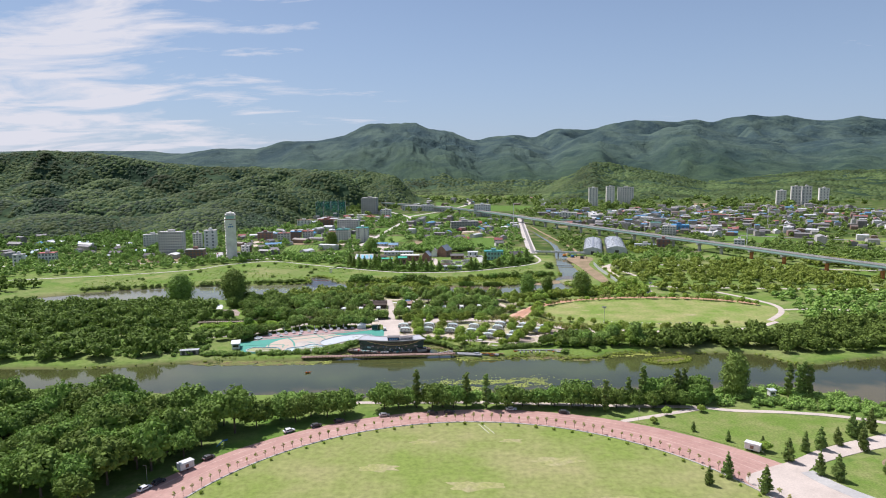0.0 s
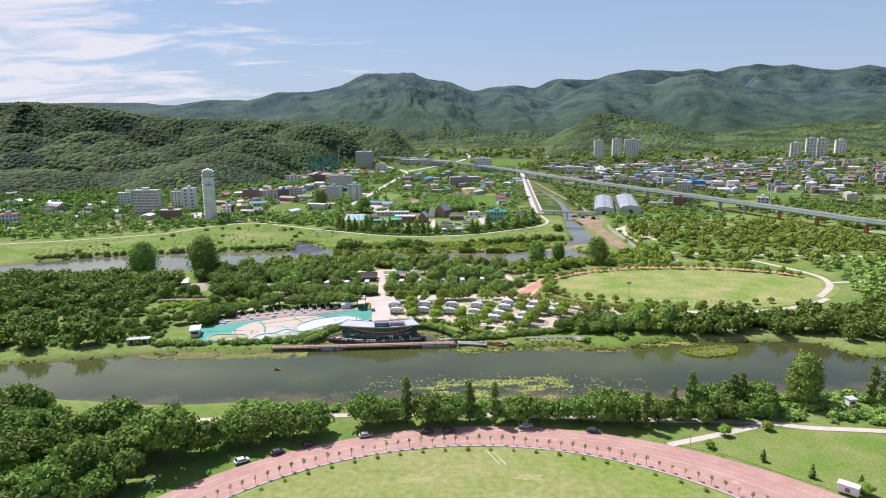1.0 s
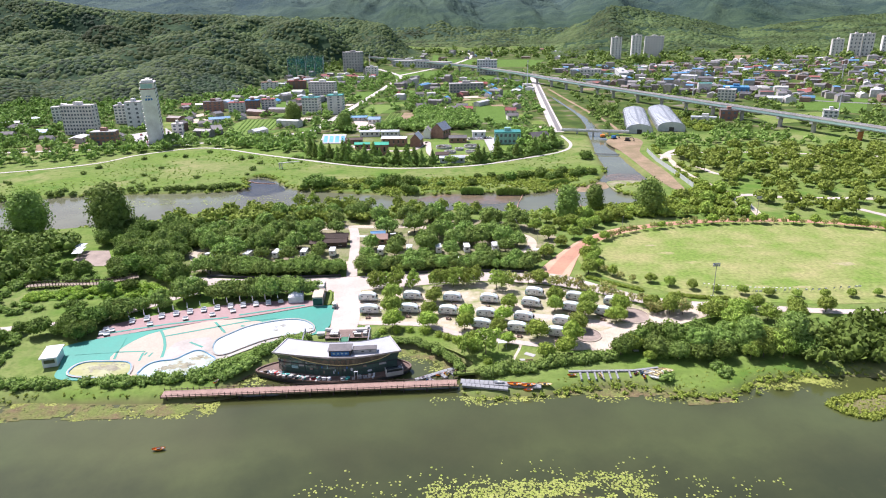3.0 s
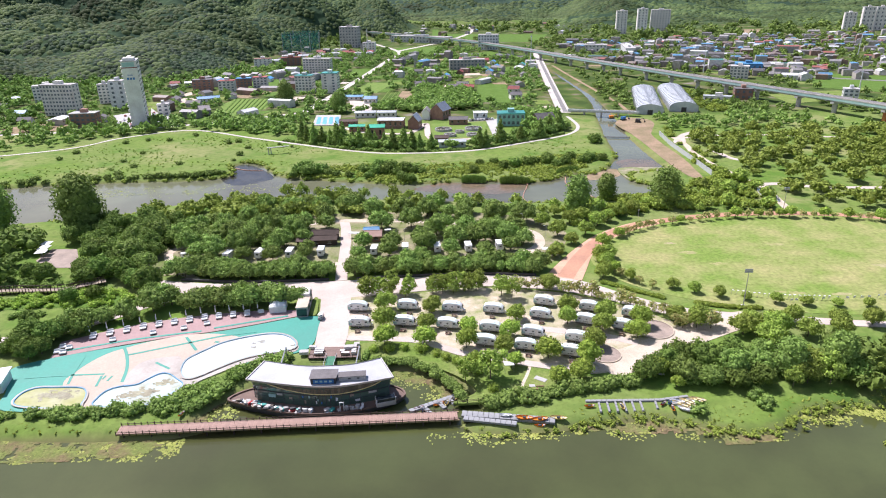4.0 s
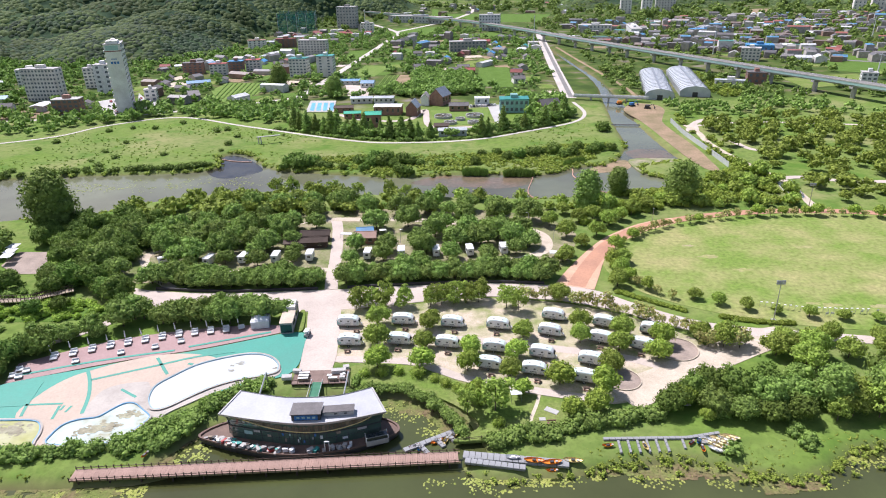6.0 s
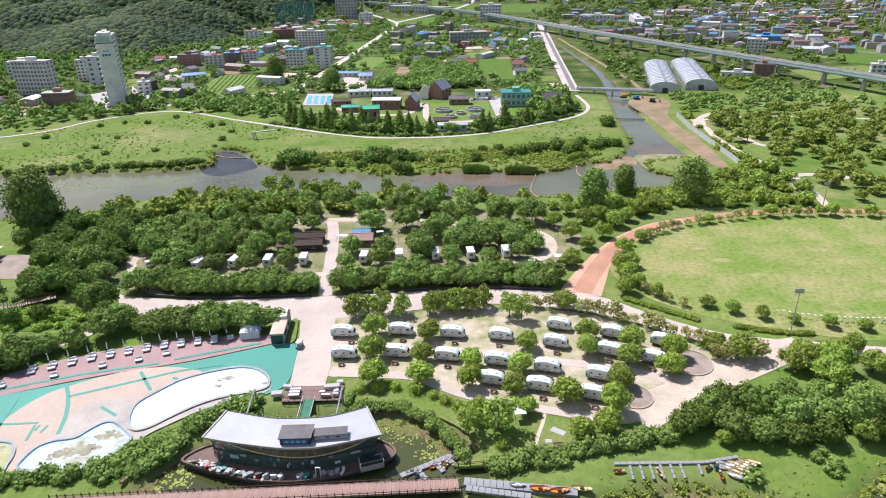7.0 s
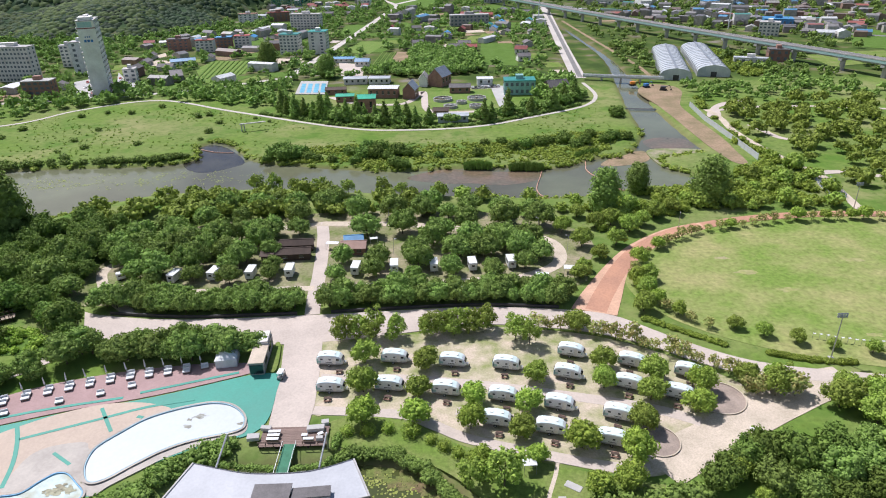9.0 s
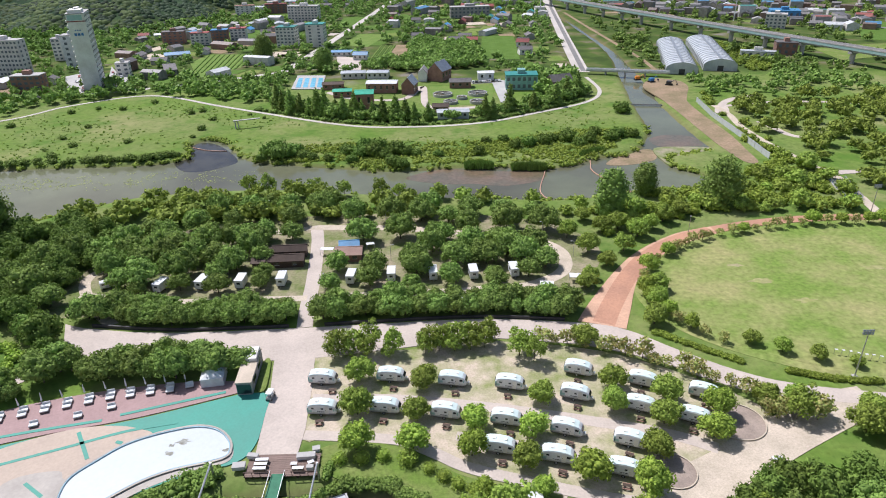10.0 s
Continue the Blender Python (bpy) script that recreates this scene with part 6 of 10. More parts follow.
BED, SHADEP = daybed(pose(-33.5, 239.2, 0.1, 0, 0, 18)), parasol(pose(-34.3, 240, 0.1))
for k in range(11):
    x = -36.2 - 2.62 * k
    y = np.interp(x, [-76, -66, -54.4, -44.3, -36], [226.6, 230.2, 234.9, 237.9, 239.2])
    a = 14 + k * 0.7
    copy_thing(BED, pose(x, y, 0.1, 0, 0, a))
    copy_thing(BED, pose(x + 0.25, y - 0.95, 0.1, 0, 0, a))
    copy_thing(SHADEP, pose(x - 0.75, y + 0.35, 0.1, rng.uniform(-4, 4), rng.uniform(-4, 4), 0))
for x, y in ((-51.6, 231.9), (-46.5, 233.4), (-42.7, 235), (-58, 229.6), (-66, 225.9), (-64.9, 225.6), (-65.9, 227.6), (-64.6, 227.2)):
    copy_thing(BED, pose(x, y, 0.1, 0, 0, 18))

# ---- small buildings by the pool ----
e = thing("pagoda_tent", "white canvas tent with a pointed roof", "tent", pose(-30.4, 240.6, 0.1, 0, 0, 8))
bm = bmesh.new()
r = bmesh.ops.create_cone(bm, cap_ends=False, segments=4, radius1=2.3, radius2=0.05, depth=1.3, matrix=pose(0, 0, 2.05, 0, 0, 45))
bmesh.ops.subdivide_edges(bm, edges=bm.edges[:], cuts=2)
for v in bm.verts:
    h = (v.co.z - 1.4) / 1.3
    v.co.x, v.co.y = v.co.x * (1 - 0.28 * math.sin(math.pi * h)), v.co.y * (1 - 0.28 * math.sin(math.pi * h))
part("canopy", bm, M_WHITE, e)
for x0, x1, y0, y1 in ((-1.55, 1.55, -1.58, -1.54), (-1.55, 1.55, 1.54, 1.58), (-1.58, -1.54, -1.55, 1.55), (1.54, 1.58, -1.55, 1.55)):
    part("side_panel", boxed(x0, x1, y0, y1, 0.05, 1.42), M_WHITE, e)
e = thing("container_office", "grey flat-roofed container building by the walk", "building", pose(-25.3, 241, 0.05, 0, 0, 3))
part("wall", boxed(-1.05, 1.05, -3.9, 3.9, 0, 2.1), M_GREYW, e, bevel=0.04)
part("roof", boxed(-1.15, 1.15, -4, 4, 2.1, 2.22), M_GRAVEL, e, bevel=0.02)
part("roof", boxed(-0.95, 0.95, 0.8, 3.9, 2.22, 2.75), M_CREAM, e, "raised rear part of the roof", bevel=0.03)
part("front_panel", boxed(-0.95, 0.95, -3.96, -3.9, 0.3, 1.8), M_GLASS, e)
part("window", boxed(1.05, 1.09, -2.6, -1.0, 0.9, 1.6), M_GLASS, e)
part("window", boxed(1.05, 1.09, 0.6, 2.2, 0.9, 1.6), M_GLASS, e)
part("banner", boxed(-1.09, -1.05, -3.2, 3.2, 0.4, 1.7), M_BLUEP, e, "blue banner along the wall")
sheet("planting_strip", curve([(-23.7, 238.2), (-22.5, 238.2), (-23.2, 244.6), (-24.2, 244.6)], 4, True), 0.3, M_LAWN, "raised strip of bright grass", "planting")
e = thing("changing_kiosk", "white flat-roofed kiosk at the pool's end", "kiosk", pose(-69.9, 215.8, 0.05, 0, 0, 14))
part("wall", boxed(-1.2, 1.2, -2.2, 2.2, 0, 1.9), M_WHITE, e, bevel=0.03)
part("roof", boxed(-1.5, 1.5, -2.6, 2.6, 1.9, 2.06), M_WHITE, e, bevel=0.02)
part("window", boxed(-0.9, 0.9, -2.24, -2.2, 0.8, 1.5), M_GLASS, e)
e = thing("storage_shed", "long grey storage shed among bushes", "shed", pose(-83, 209.2, 0, 0, 0, 8))
part("wall", boxed(-2.8, 2.8, -0.9, 0.9, 0, 1.4), M_GREYW, e)
part("roof", boxed(-3.0, 3.0, -1.1, 1.1, 1.4, 1.52), M_STEEL, e)
for k in range(3):
    part("door", boxed(-2.3 + 1.7 * k, -1.3 + 1.7 * k, -0.94, -0.9, 0.1, 1.2), M_DARK, e)

# ---- boardwalk over the river ----
WALK_A, WALK_B = Vector((-45.4, 203.7, 0)), Vector((3.8, 205.2, 0))
e = thing("boardwalk", "red-brown timber boardwalk with low rails over the water", "boardwalk", Matrix.Translation(WALK_A) @ pose(0, 0, 0, 0, 0, math.degrees(math.atan2(1.5, 49.2))))
length = (WALK_B - WALK_A).length
plank = finish("plank", boxed(-0.145, 0.145, -1.0, 1.0, 0.12, 0.2), M_WOOD)
n = int(length / 0.31)
for k in range(n):
    part("plank", plank, None, e, at=pose(0.16 + k * 0.31, rng.uniform(-0.02, 0.02), rng.uniform(-0.008, 0.008), 0, 0, rng.uniform(-0.3, 0.3)))
post, rail = finish("post", boxed(-0.045, 0.045, -0.045, 0.045, -0.1, 0.68), M_WOODD), finish("rail", boxed(0, length, -0.03, 0.03, 0.42, 0.48), M_WOODD)
for s in (-1.02, 1.02):
    for k in range(int(length / 0.95) + 1):
        part("post", post, None, e, at=pose(0.05 + k * 0.95, s, 0))
    part("rail", rail, None, e, at=pose(0, s, 0))
    part("beam", boxed(0, length, s * 0.9 - 0.07, s * 0.9 + 0.07, -0.1, 0.12), M_EDGE, e, "yellowed timber edge beam")
for k in range(13):
    for s in (-0.8, 0.8):
        part("pile", rodded((1 + k * 3.9, s, -2.6), (1 + k * 3.9, s, -0.05), 0.12), M_WOODD, e)

# ---- restaurant ship ----
ship = thing("restaurant_ship", "moored two-storey restaurant ship with a curved white roof", "ship")
HULL = curve([(-31.6, 210.4), (-29, 208.9), (-26.4, 207.9), (-21.4, 206.4), (-16.8, 205.9), (-13.1, 206.2), (-9.6, 206.9), (-6, 208.4), (-3.4, 210.2), (-4.6, 212.4), (-10, 214.2), (-20, 214.4), (-28, 213.2)], 4, True)
HULL[:, 0] = -31.8 + (HULL[:, 0] + 31.6) * 0.975
HULL[:, 1] += 0.35
MID_H = HULL.mean(0)
bm = bmesh.new()
rings = []
for z, s in ((-0.95, 0.95), (-0.5, 0.985), (-0.2, 1.0), (0.0, 1.0)):
    rings.append([bm.verts.new((*(MID_H + (p - MID_H) * s), z)) for p in HULL])
for a, b in zip(rings, rings[1:]):
    for i in range(len(a)):
        bm.faces.new((a[i], a[(i + 1) % len(a)], b[(i + 1) % len(a)], b[i]))
bm.faces.new(rings[-1])
bmesh.ops.recalc_face_normals(bm, faces=bm.faces[:])
part("hull", bm, M_DARK, ship, "dark hull")
bm = bmesh.new()
prism(bm, MID_H + (HULL - MID_H) * 0.98, 0.0, 0.05)
part("main_deck", bm, M_DECKS, ship, "brown boarded deck")
bm = bmesh.new()
ro, ri = HULL, MID_H + (HULL - MID_H) * 0.975
k = len(ro)
v = [[bm.verts.new((*p, z)) for p in o] for o, z in ((ro, -0.02), (ro, 0.28), (ri, 0.28), (ri, -0.02))]
for a, b in zip(v, v[1:]):
    for i in range(k):
        bm.faces.new((a[i], a[(i + 1) % k], b[(i + 1) % k], b[i]))
bmesh.ops.recalc_face_normals(bm, faces=bm.faces[:])
part("bulwark", bm, M_DECKS, ship, "dark brown bulwark")
BACK = curve([(-26.9, 215.8), (-22.1, 214.4), (-19.1, 213.9), (-14.6, 213.9), (-11.8, 214.4), (-8.2, 215.8)], 5)
FRONT = curve([(-5.9, 210.2), (-7.6, 209.7), (-9.7, 209.1), (-13.7, 208.2), (-17.9, 208.2), (-22.3, 209), (-25.3, 209.7), (-28.5, 210.6)], 4)
ROOF = np.concatenate([BACK, FRONT])
MID_R = ROOF.mean(0)


def shrink(o, s, dy=0.0):
    return [(MID_R[0] + (x - MID_R[0]) * s, MID_R[1] + (y - MID_R[1]) * s + dy) for x, y in o]


def storey(name, o0, z0, o1, z1, m, label=""):
    bm = bmesh.new()
    a, b = ([bm.verts.new((x, y, z)) for x, y in o] for o, z in ((o0, z0), (o1, z1)))
    for i in range(len(a)):
        bm.faces.new((a[i], a[(i + 1) % len(a)], b[(i + 1) % len(a)], b[i]))
    bmesh.ops.recalc_face_normals(bm, faces=bm.faces[:])
    return part(name, bm, m, ship, label)


def around(o, n=72):
    """The outline taken at even angles about the ship's middle."""
    c = np.array([-17.2, 211.3])
    d = np.array(o) - c
    a = np.arctan2(d[:, 1], d[:, 0])
    k = np.argsort(a)
    t = np.linspace(-math.pi, math.pi, n, endpoint=False)
    r = np.interp(t, a[k], np.hypot(d[:, 0], d[:, 1])[k], period=2 * math.pi)
    return c + np.stack([np.cos(t), np.sin(t)], 1) * r[:, None]


R_A = around(ROOF)
CH = np.array([-17.2, 211.3])
LOW = CH + (R_A - CH) * 0.93
MIDW = CH + (R_A - CH) * 0.925
TOPW = CH + (R_A - CH) * 0.97
storey("lower_wall", LOW, 0.05, MIDW, 1.9, M_SHIPG, "dark glazed lower storey")
bm = bmesh.new()
prism(bm, CH + (MIDW - CH) * 1.02, 1.9, 2.04)
part("upper_floor", bm, M_DARK, ship)
storey("upper_wall", MIDW, 2.04, TOPW, 3.5, M_SHIPG, "outward-leaning dark glazed upper storey")
bm = bmesh.new()
prism(bm, ROOF, 3.5, 3.66)
part("roof", bm, M_SHIPR, ship, "smooth white bow-shaped roof")
storey("roof_edge", ROOF, 3.48, shrink(ROOF, 1.004), 3.78, M_STEEL, "pale metal roof edge")
bm = bmesh.new()
ga, gb, gc = ([bm.verts.new((*p, z)) for p in shrink(ROOF, k_)] for k_, z in ((1.004, 3.78), (0.985, 3.8), (0.98, 3.67)))
for a, b in ((ga, gb), (gb, gc)):
    for i in range(len(a)):
        bm.faces.new((a[i], a[(i + 1) % len(a)], b[(i + 1) % len(a)], b[i]))
bmesh.ops.recalc_face_normals(bm, faces=bm.faces[:])
part("gutter", bm, M_CONC, ship, "grey roof gutter")
for i in range(0, 72, 2):
    part("mullion", rodded((*MIDW[i], 2.04), (*TOPW[i], 3.5), 0.03, seg=4), M_DARK, ship)
    part("mullion", rodded((*LOW[i], 0.05), (*MIDW[i], 1.9), 0.05, seg=4), M_DARK, ship)
cab = part("wheelhouse", boxed(-1.9, 1.9, -1.15, 1.15, 0, 1.0), M_DARK, ship, "dark roof cabin", at=pose(-16.4, 210.0, 3.66, 0, 0, 0), bevel=0.03)
part("cabin_roof", boxed(-2.05, 2.05, -1.3, 1.3, 1.0, 1.1), M_SLATE, cab)
part("sign", boxed(-1.5, 1.6, -1.2, -1.155, 0.12, 0.85), M_BLUEP, cab, "blue sign board")
for k in range(4):
    part("sign_mark", boxed(-1.2 + 0.7 * k, -0.8 + 0.7 * k, -1.215, -1.2, 0.35, 0.65), M_TEALP, cab, "pale mark on the sign")
cab = part("plant_room", boxed(-2.0, 2.0, -0.6, 0.6, 0, 0.7), M_CONC, ship, "low grey plant room on the roof", at=pose(-12.2, 210.3, 3.66, 0, 0, 4), bevel=0.03)
part("cabin_roof", boxed(-2.1, 2.1, -0.75, 0.75, 0.7, 0.78), M_SLATE, cab)
for k in range(2):
    part("vent", boxed(-0.6 + k * 1.3, -0.2 + k * 1.3, -0.63, -0.6, 0.25, 0.45), M_DARK, cab)
# a rope of lamps hung in a bow under the eaves, and things on the fore deck
f = np.array(shrink(FRONT, 0.972))
f = np.stack([np.interp(np.linspace(4, len(f) - 5, 41), np.arange(len(f)), f[:, c]) for c in (0, 1)], 1)
sag = [3.36 - 1.15 * math.sin(math.pi * i / 40) for i in range(41)]
bm = bmesh.new()
for i in range(40):
    rod(bm, (*f[i], sag[i]), (*f[i + 1], sag[i + 1]), 0.07, seg=5)
part("lamp_rope", bm, M_YELLOW, ship, "yellow rope of lamps under the eaves")
mid = f.mean(0) + [0, 4]
for i in range(40):
    bm = bmesh.new()
    p, q = f[i] + (f[i + 1] - f[i]) * 0.06, f[i] + (f[i + 1] - f[i]) * 0.94
    inn = [c + (mid - c) / np.linalg.norm(mid - c) * 0.04 for c in (p, q)]
    lo0, lo1 = sag[i] + 0.05, sag[i + 1] + 0.05
    v = [bm.verts.new(c) for c in ((*p, lo0), (*q, lo1), (*q, 3.47), (*p, 3.47), (*inn[0], lo0), (*inn[1], lo1), (*inn[1], 3.47), (*inn[0], 3.47))]
    for k in ((0, 1, 2, 3), (5, 4, 7, 6), (4, 5, 1, 0), (3, 2, 6, 7), (4, 0, 3, 7), (1, 5, 6, 2)):
        bm.faces.new([v[c] for c in k])
    part("valance_board", bm, M_VALANCE, ship, "weathered brown board under the eaves")
for r0, z in ((LOW, 1.05), (MIDW, 2.75)):
    bm = bmesh.new()
    grow = (z - 0.05) / 1.85 if r0 is LOW else (z - 2.04) / 1.46
    ring = r0 + ((MIDW if r0 is LOW else TOPW) - r0) * grow
    ring = CH + (ring - CH) * 1.003
    for i in range(72):
        rod(bm, (*ring[i], z), (*ring[(i + 1) % 72], z), 0.03, seg=4)
    part("transom", bm, M_DARK, ship)
# boards, blinds and menus behind and on the lower glazing
for n, i in enumerate(i for i in range(72) if LOW[i][1] < 210.6 and LOW[i][0] < -6):
    if n % 7 in (1, 2, 4):
        p, q = CH + (LOW[i] - CH) * 1.006, CH + (LOW[(i + 1) % 72] - CH) * 1.006
        d = (q - p) / np.linalg.norm(q - p)
        h0 = 0.5 + 0.5 * (n % 3)
        part("window_board", boxed(0.05, float(np.linalg.norm(q - p)) * 0.86, -0.02, 0.02, 0, 0.35 + 0.2 * (n % 2)), [M_WHITE, M_TEALP, M_GREYW, M_BLUEP, M_WOODL][n % 5], ship, "notice board on the glazing", at=pose(p[0], p[1], h0, 0, 0, math.degrees(math.atan2(d[1], d[0]))))
for x0, y0, x1, y1, z in ((-24.9, 222.0, -24.2, 215.4, 3.2), (-12.4, 221.6, -12.2, 215.0, 3.2)):
    part("gantry_pole", rodded((x0, y0, 2.4), (x1, y1, z), 0.12, seg=8), M_STEEL, ship, "pale steel pole from the terrace")
    part("gantry_post", rodded((x0, y0, 0), (x0, y0, 2.5), 0.14, seg=8), M_STEEL, ship)
e = thing("gangway", "green carpeted gangway from the terrace to the ship", "gangway", pose(-17.3, 218.2, 0.4))
part("floor", boxed(-0.75, 0.75, -4.2, 3.8, 0, 0.08), M_CARPET, e)
for s in (-0.85, 0.85):
    part("rail", boxed(s - 0.03, s + 0.03, -4.2, 3.8, 0.6, 0.66), M_STEEL, e)
    for k in range(6):
        part("post", boxed(s - 0.03, s + 0.03, -4.1 + k * 1.55, -4.04 + k * 1.55, 0.05, 0.62), M_STEEL, e)


def crate(x, y, z, sx, sy, h, m, name, label, a=0.0):
    e = thing(name, label, "furniture", pose(x, y, z, 0, 0, a))
    part("body", boxed(-sx / 2, sx / 2, -sy / 2, sy / 2, 0, h), m, e, bevel=0.03)
    part("top", boxed(-sx / 2 - 0.03, sx / 2 + 0.03, -sy / 2 - 0.03, sy / 2 + 0.03, h, h + 0.05), m if name == "deck_box" else M_WHITE if m is not M_WHITE else M_CONC, e) if h > 0.3 else None
    return e


for k in range(120):
    i = rng.integers(0, 12) if k % 2 else rng.integers(0, 34)
    p = MID_H + (HULL[i % len(HULL)] - MID_H) * rng.uniform(0.80, 0.95)
    if p[1] < 210.5:
        crate(p[0], p[1], 0.05, rng.uniform(0.25, 0.9), rng.uniform(0.2, 0.6), rng.uniform(0.15, 0.6), [M_WHITE, M_GREYW, M_WOODL, M_WHITE, M_WOODD, M_CONC, M_GREYW, M_DARK, M_CONC, M_TROOF, M_REDP][k % 11], "deck_box", "small box stowed on the ship's fore deck", rng.uniform(0, 90))
e = thing("deck_stall", "open stall with a glazed counter on the fore deck", "stall", pose(-7.2, 208.6, 0.05, 0, 0, 16))
part("counter", boxed(-1.5, 1.5, -0.6, 0.6, 0, 0.75), M_GREYW, e, bevel=0.02)
part("case", boxed(-1.4, 1.4, -0.5, 0.5, 0.75, 1.2), M_GLASS, e)
for sx in (-1.45, 1.45):
    for sy in (-0.55, 0.55):
        part("post", boxed(sx - 0.04, sx + 0.04, sy - 0.04, sy + 0.04, 0.75, 1.35), M_WHITE, e)
e = thing("ladder_gate", "white steel gate frame on the ship's side", "gate", pose(-13.6, 207.0, 0.05))
for s in (-0.28, 0.28):
    part("post", boxed(s - 0.05, s + 0.05, -0.05, 0.05, 0, 1.5), M_WHITE, e)
part("lintel", boxed(-0.33, 0.33, -0.06, 0.06, 1.5, 1.62), M_WHITE, e)

# ---- terrace behind the ship ----
e = thing("terrace", "raised brown timber terrace above the water", "terrace", pose(-17.0, 223.5, 0))
tp = finish("plank", boxed(-4.3, 4.3, -0.14, 0.14, 0.3, 0.38), M_DECKT)
for k in range(12):
    part("plank", tp, None, e, at=pose(rng.uniform(-0.03, 0.03), -1.65 + k * 0.3, 0))
for sx in (-4.1, -2, 0, 2, 4.1):
    for sy in (-1.6, 1.6):
        part("pile", boxed(sx - 0.12, sx + 0.12, sy - 0.12, sy + 0.12, -1.2, 0.3), M_WOODD, e)
for k in (0, 1, 2, 3, 6, 7, 8, 9):
    part("post", boxed(-4.25 + k * 0.94, -4.19 + k * 0.94, -1.78, -1.72, 0.38, 1.0), M_WOODD, e)
for x0, x1 in ((-4.3, -1.3), (1.3, 4.3)):
    part("rail", boxed(x0, x1, -1.8, -1.7, 1.0, 1.07), M_WOODD, e)
for x, y, sx, sy, a in ((-22.2, 223.2, 1.5, 0.9, 5), (-20.9, 224.8, 1.3, 0.6, -8), (-14.4, 224.6, 2.2, 0.8, 4), (-13.4, 226.0, 0.9, 0.7, 10), (-19.6, 222.6, 1.5, 0.4, 0), (-19.6, 223.3, 1.5, 0.4, 0), (-19.6, 224.0, 1.5, 0.4, 0), (-15.0, 222.5, 1.3, 0.4, 0), (-13.6, 222.7, 0.8, 0.5, 0), (-15.6, 223.2, 0.7, 0.4, 0), (-13.6, 223.4, 0.7, 0.4, 30)):
    crate(x, y, 0.38 if y < 225.2 else 0.09, sx, sy, 0.5, M_WOODL if sy == 0.4 else M_WHITE, "terrace_bench" if sy == 0.4 else "serving_cart", "long timber bench on the terrace" if sy == 0.4 else "white serving cart on the terrace", a)

# ---- pontoons and boats ----


M_FLOAT = mat("grey_float_plastic", (0.27, 0.275, 0.285), 0.6, 0.12, 0.4, 4.0, other=(0.22, 0.225, 0.23))


def pontoon(label, runs, z=0.14):
    e = thing("pontoon", label, "pontoon")
    for (x0, y0), (x1, y1), w in runs:
        a, b = Vector((x0, y0, 0)), Vector((x1, y1, 0))
        n = max(1, round((b - a).length / 0.8))
        bm0 = boxed(-(b - a).length / n / 2 + 0.02, (b - a).length / n / 2 - 0.02, -w / 2, w / 2, -0.25, 0.12)
        me = finish("float", bm0, M_FLOAT, 0.03)
        for k in range(n):
            p = a.lerp(b, (k + 0.5) / n)
            part("float", me, None, e, at=pose(p.x, p.y, z, 0, 0, math.degrees(math.atan2(y1 - y0, x1 - x0))))
    return e


pontoon("grey floating pontoon at the end of the boardwalk", [((4.2, 205.6), (17.6, 203.4), 1.3), ((4.4, 204.5), (12, 202.9), 0.9)])
pontoon("long grey pontoon with finger berths", [((23, 207.9), (34.2, 207.7), 0.5), ((34.2, 207.7), (38.8, 208.5), 0.5)] + [((24.9 + k * 1.25, 207.5), (24.7 + k * 1.25, 205.1), 0.3) for k in range(6)] + [((33.4, 207.4), (33.2, 205.6), 0.3), ((36.4, 207.8), (36.1, 206.4), 0.9)])
pontoon("grey pontoon beside the ship", [((-3.6, 207.6), (3.6, 211.4), 0.8), ((-1.5, 208.6), (-0.4, 206.9), 0.7), ((0.6, 209.8), (1.8, 208.1), 0.7), ((2.2, 210.6), (3.4, 209), 0.7)], WATER + 0.18)


def boat(x, y, a, m, length=2.4, name="kayak", label="", z=WATER + 0.02):
    e = thing(name, label, "boat", pose(x, y, z, 0, 0, a), "small boats")
    bm = bmesh.new()
    for zz, s in ((0.0, 0.72), (0.16, 1.0), (0.26, 1.0)):
        for t in np.linspace(-1, 1, 9):
            w = (1 - t * t) ** 0.6 * 0.17 * length * s
            bm.verts.new((t * length / 2 * s, -w, zz + 0.08 * t * t)), bm.verts.new((t * length / 2 * s, w, zz + 0.08 * t * t))
    bm.verts.ensure_lookup_table()
    V = bm.verts
    for r in range(2):
        for k in range(8):
            for o in (0, 1):
                i = r * 18 + k * 2 + o
                bm.faces.new((V[i], V[i + 2], V[i + 20], V[i + 18]))
    for k in range(8):
        i = k * 2
        bm.faces.new((V[i], V[i + 1], V[i + 3], V[i + 2]))
    bmesh.ops.recalc_face_normals(bm, faces=bm.faces[:])
    part("hull", bm, m, e)
    part("seat", boxed(-0.25, 0.25, -0.16, 0.16, 0.12, 0.3), M_DARK if m not in (M_WHITE, M_KAYAK) else m, e, bevel=0.02)
    part("seat", boxed(0.45, 0.75, -0.14, 0.14, 0.12, 0.28), M_CONC, e, bevel=0.02)
    return e


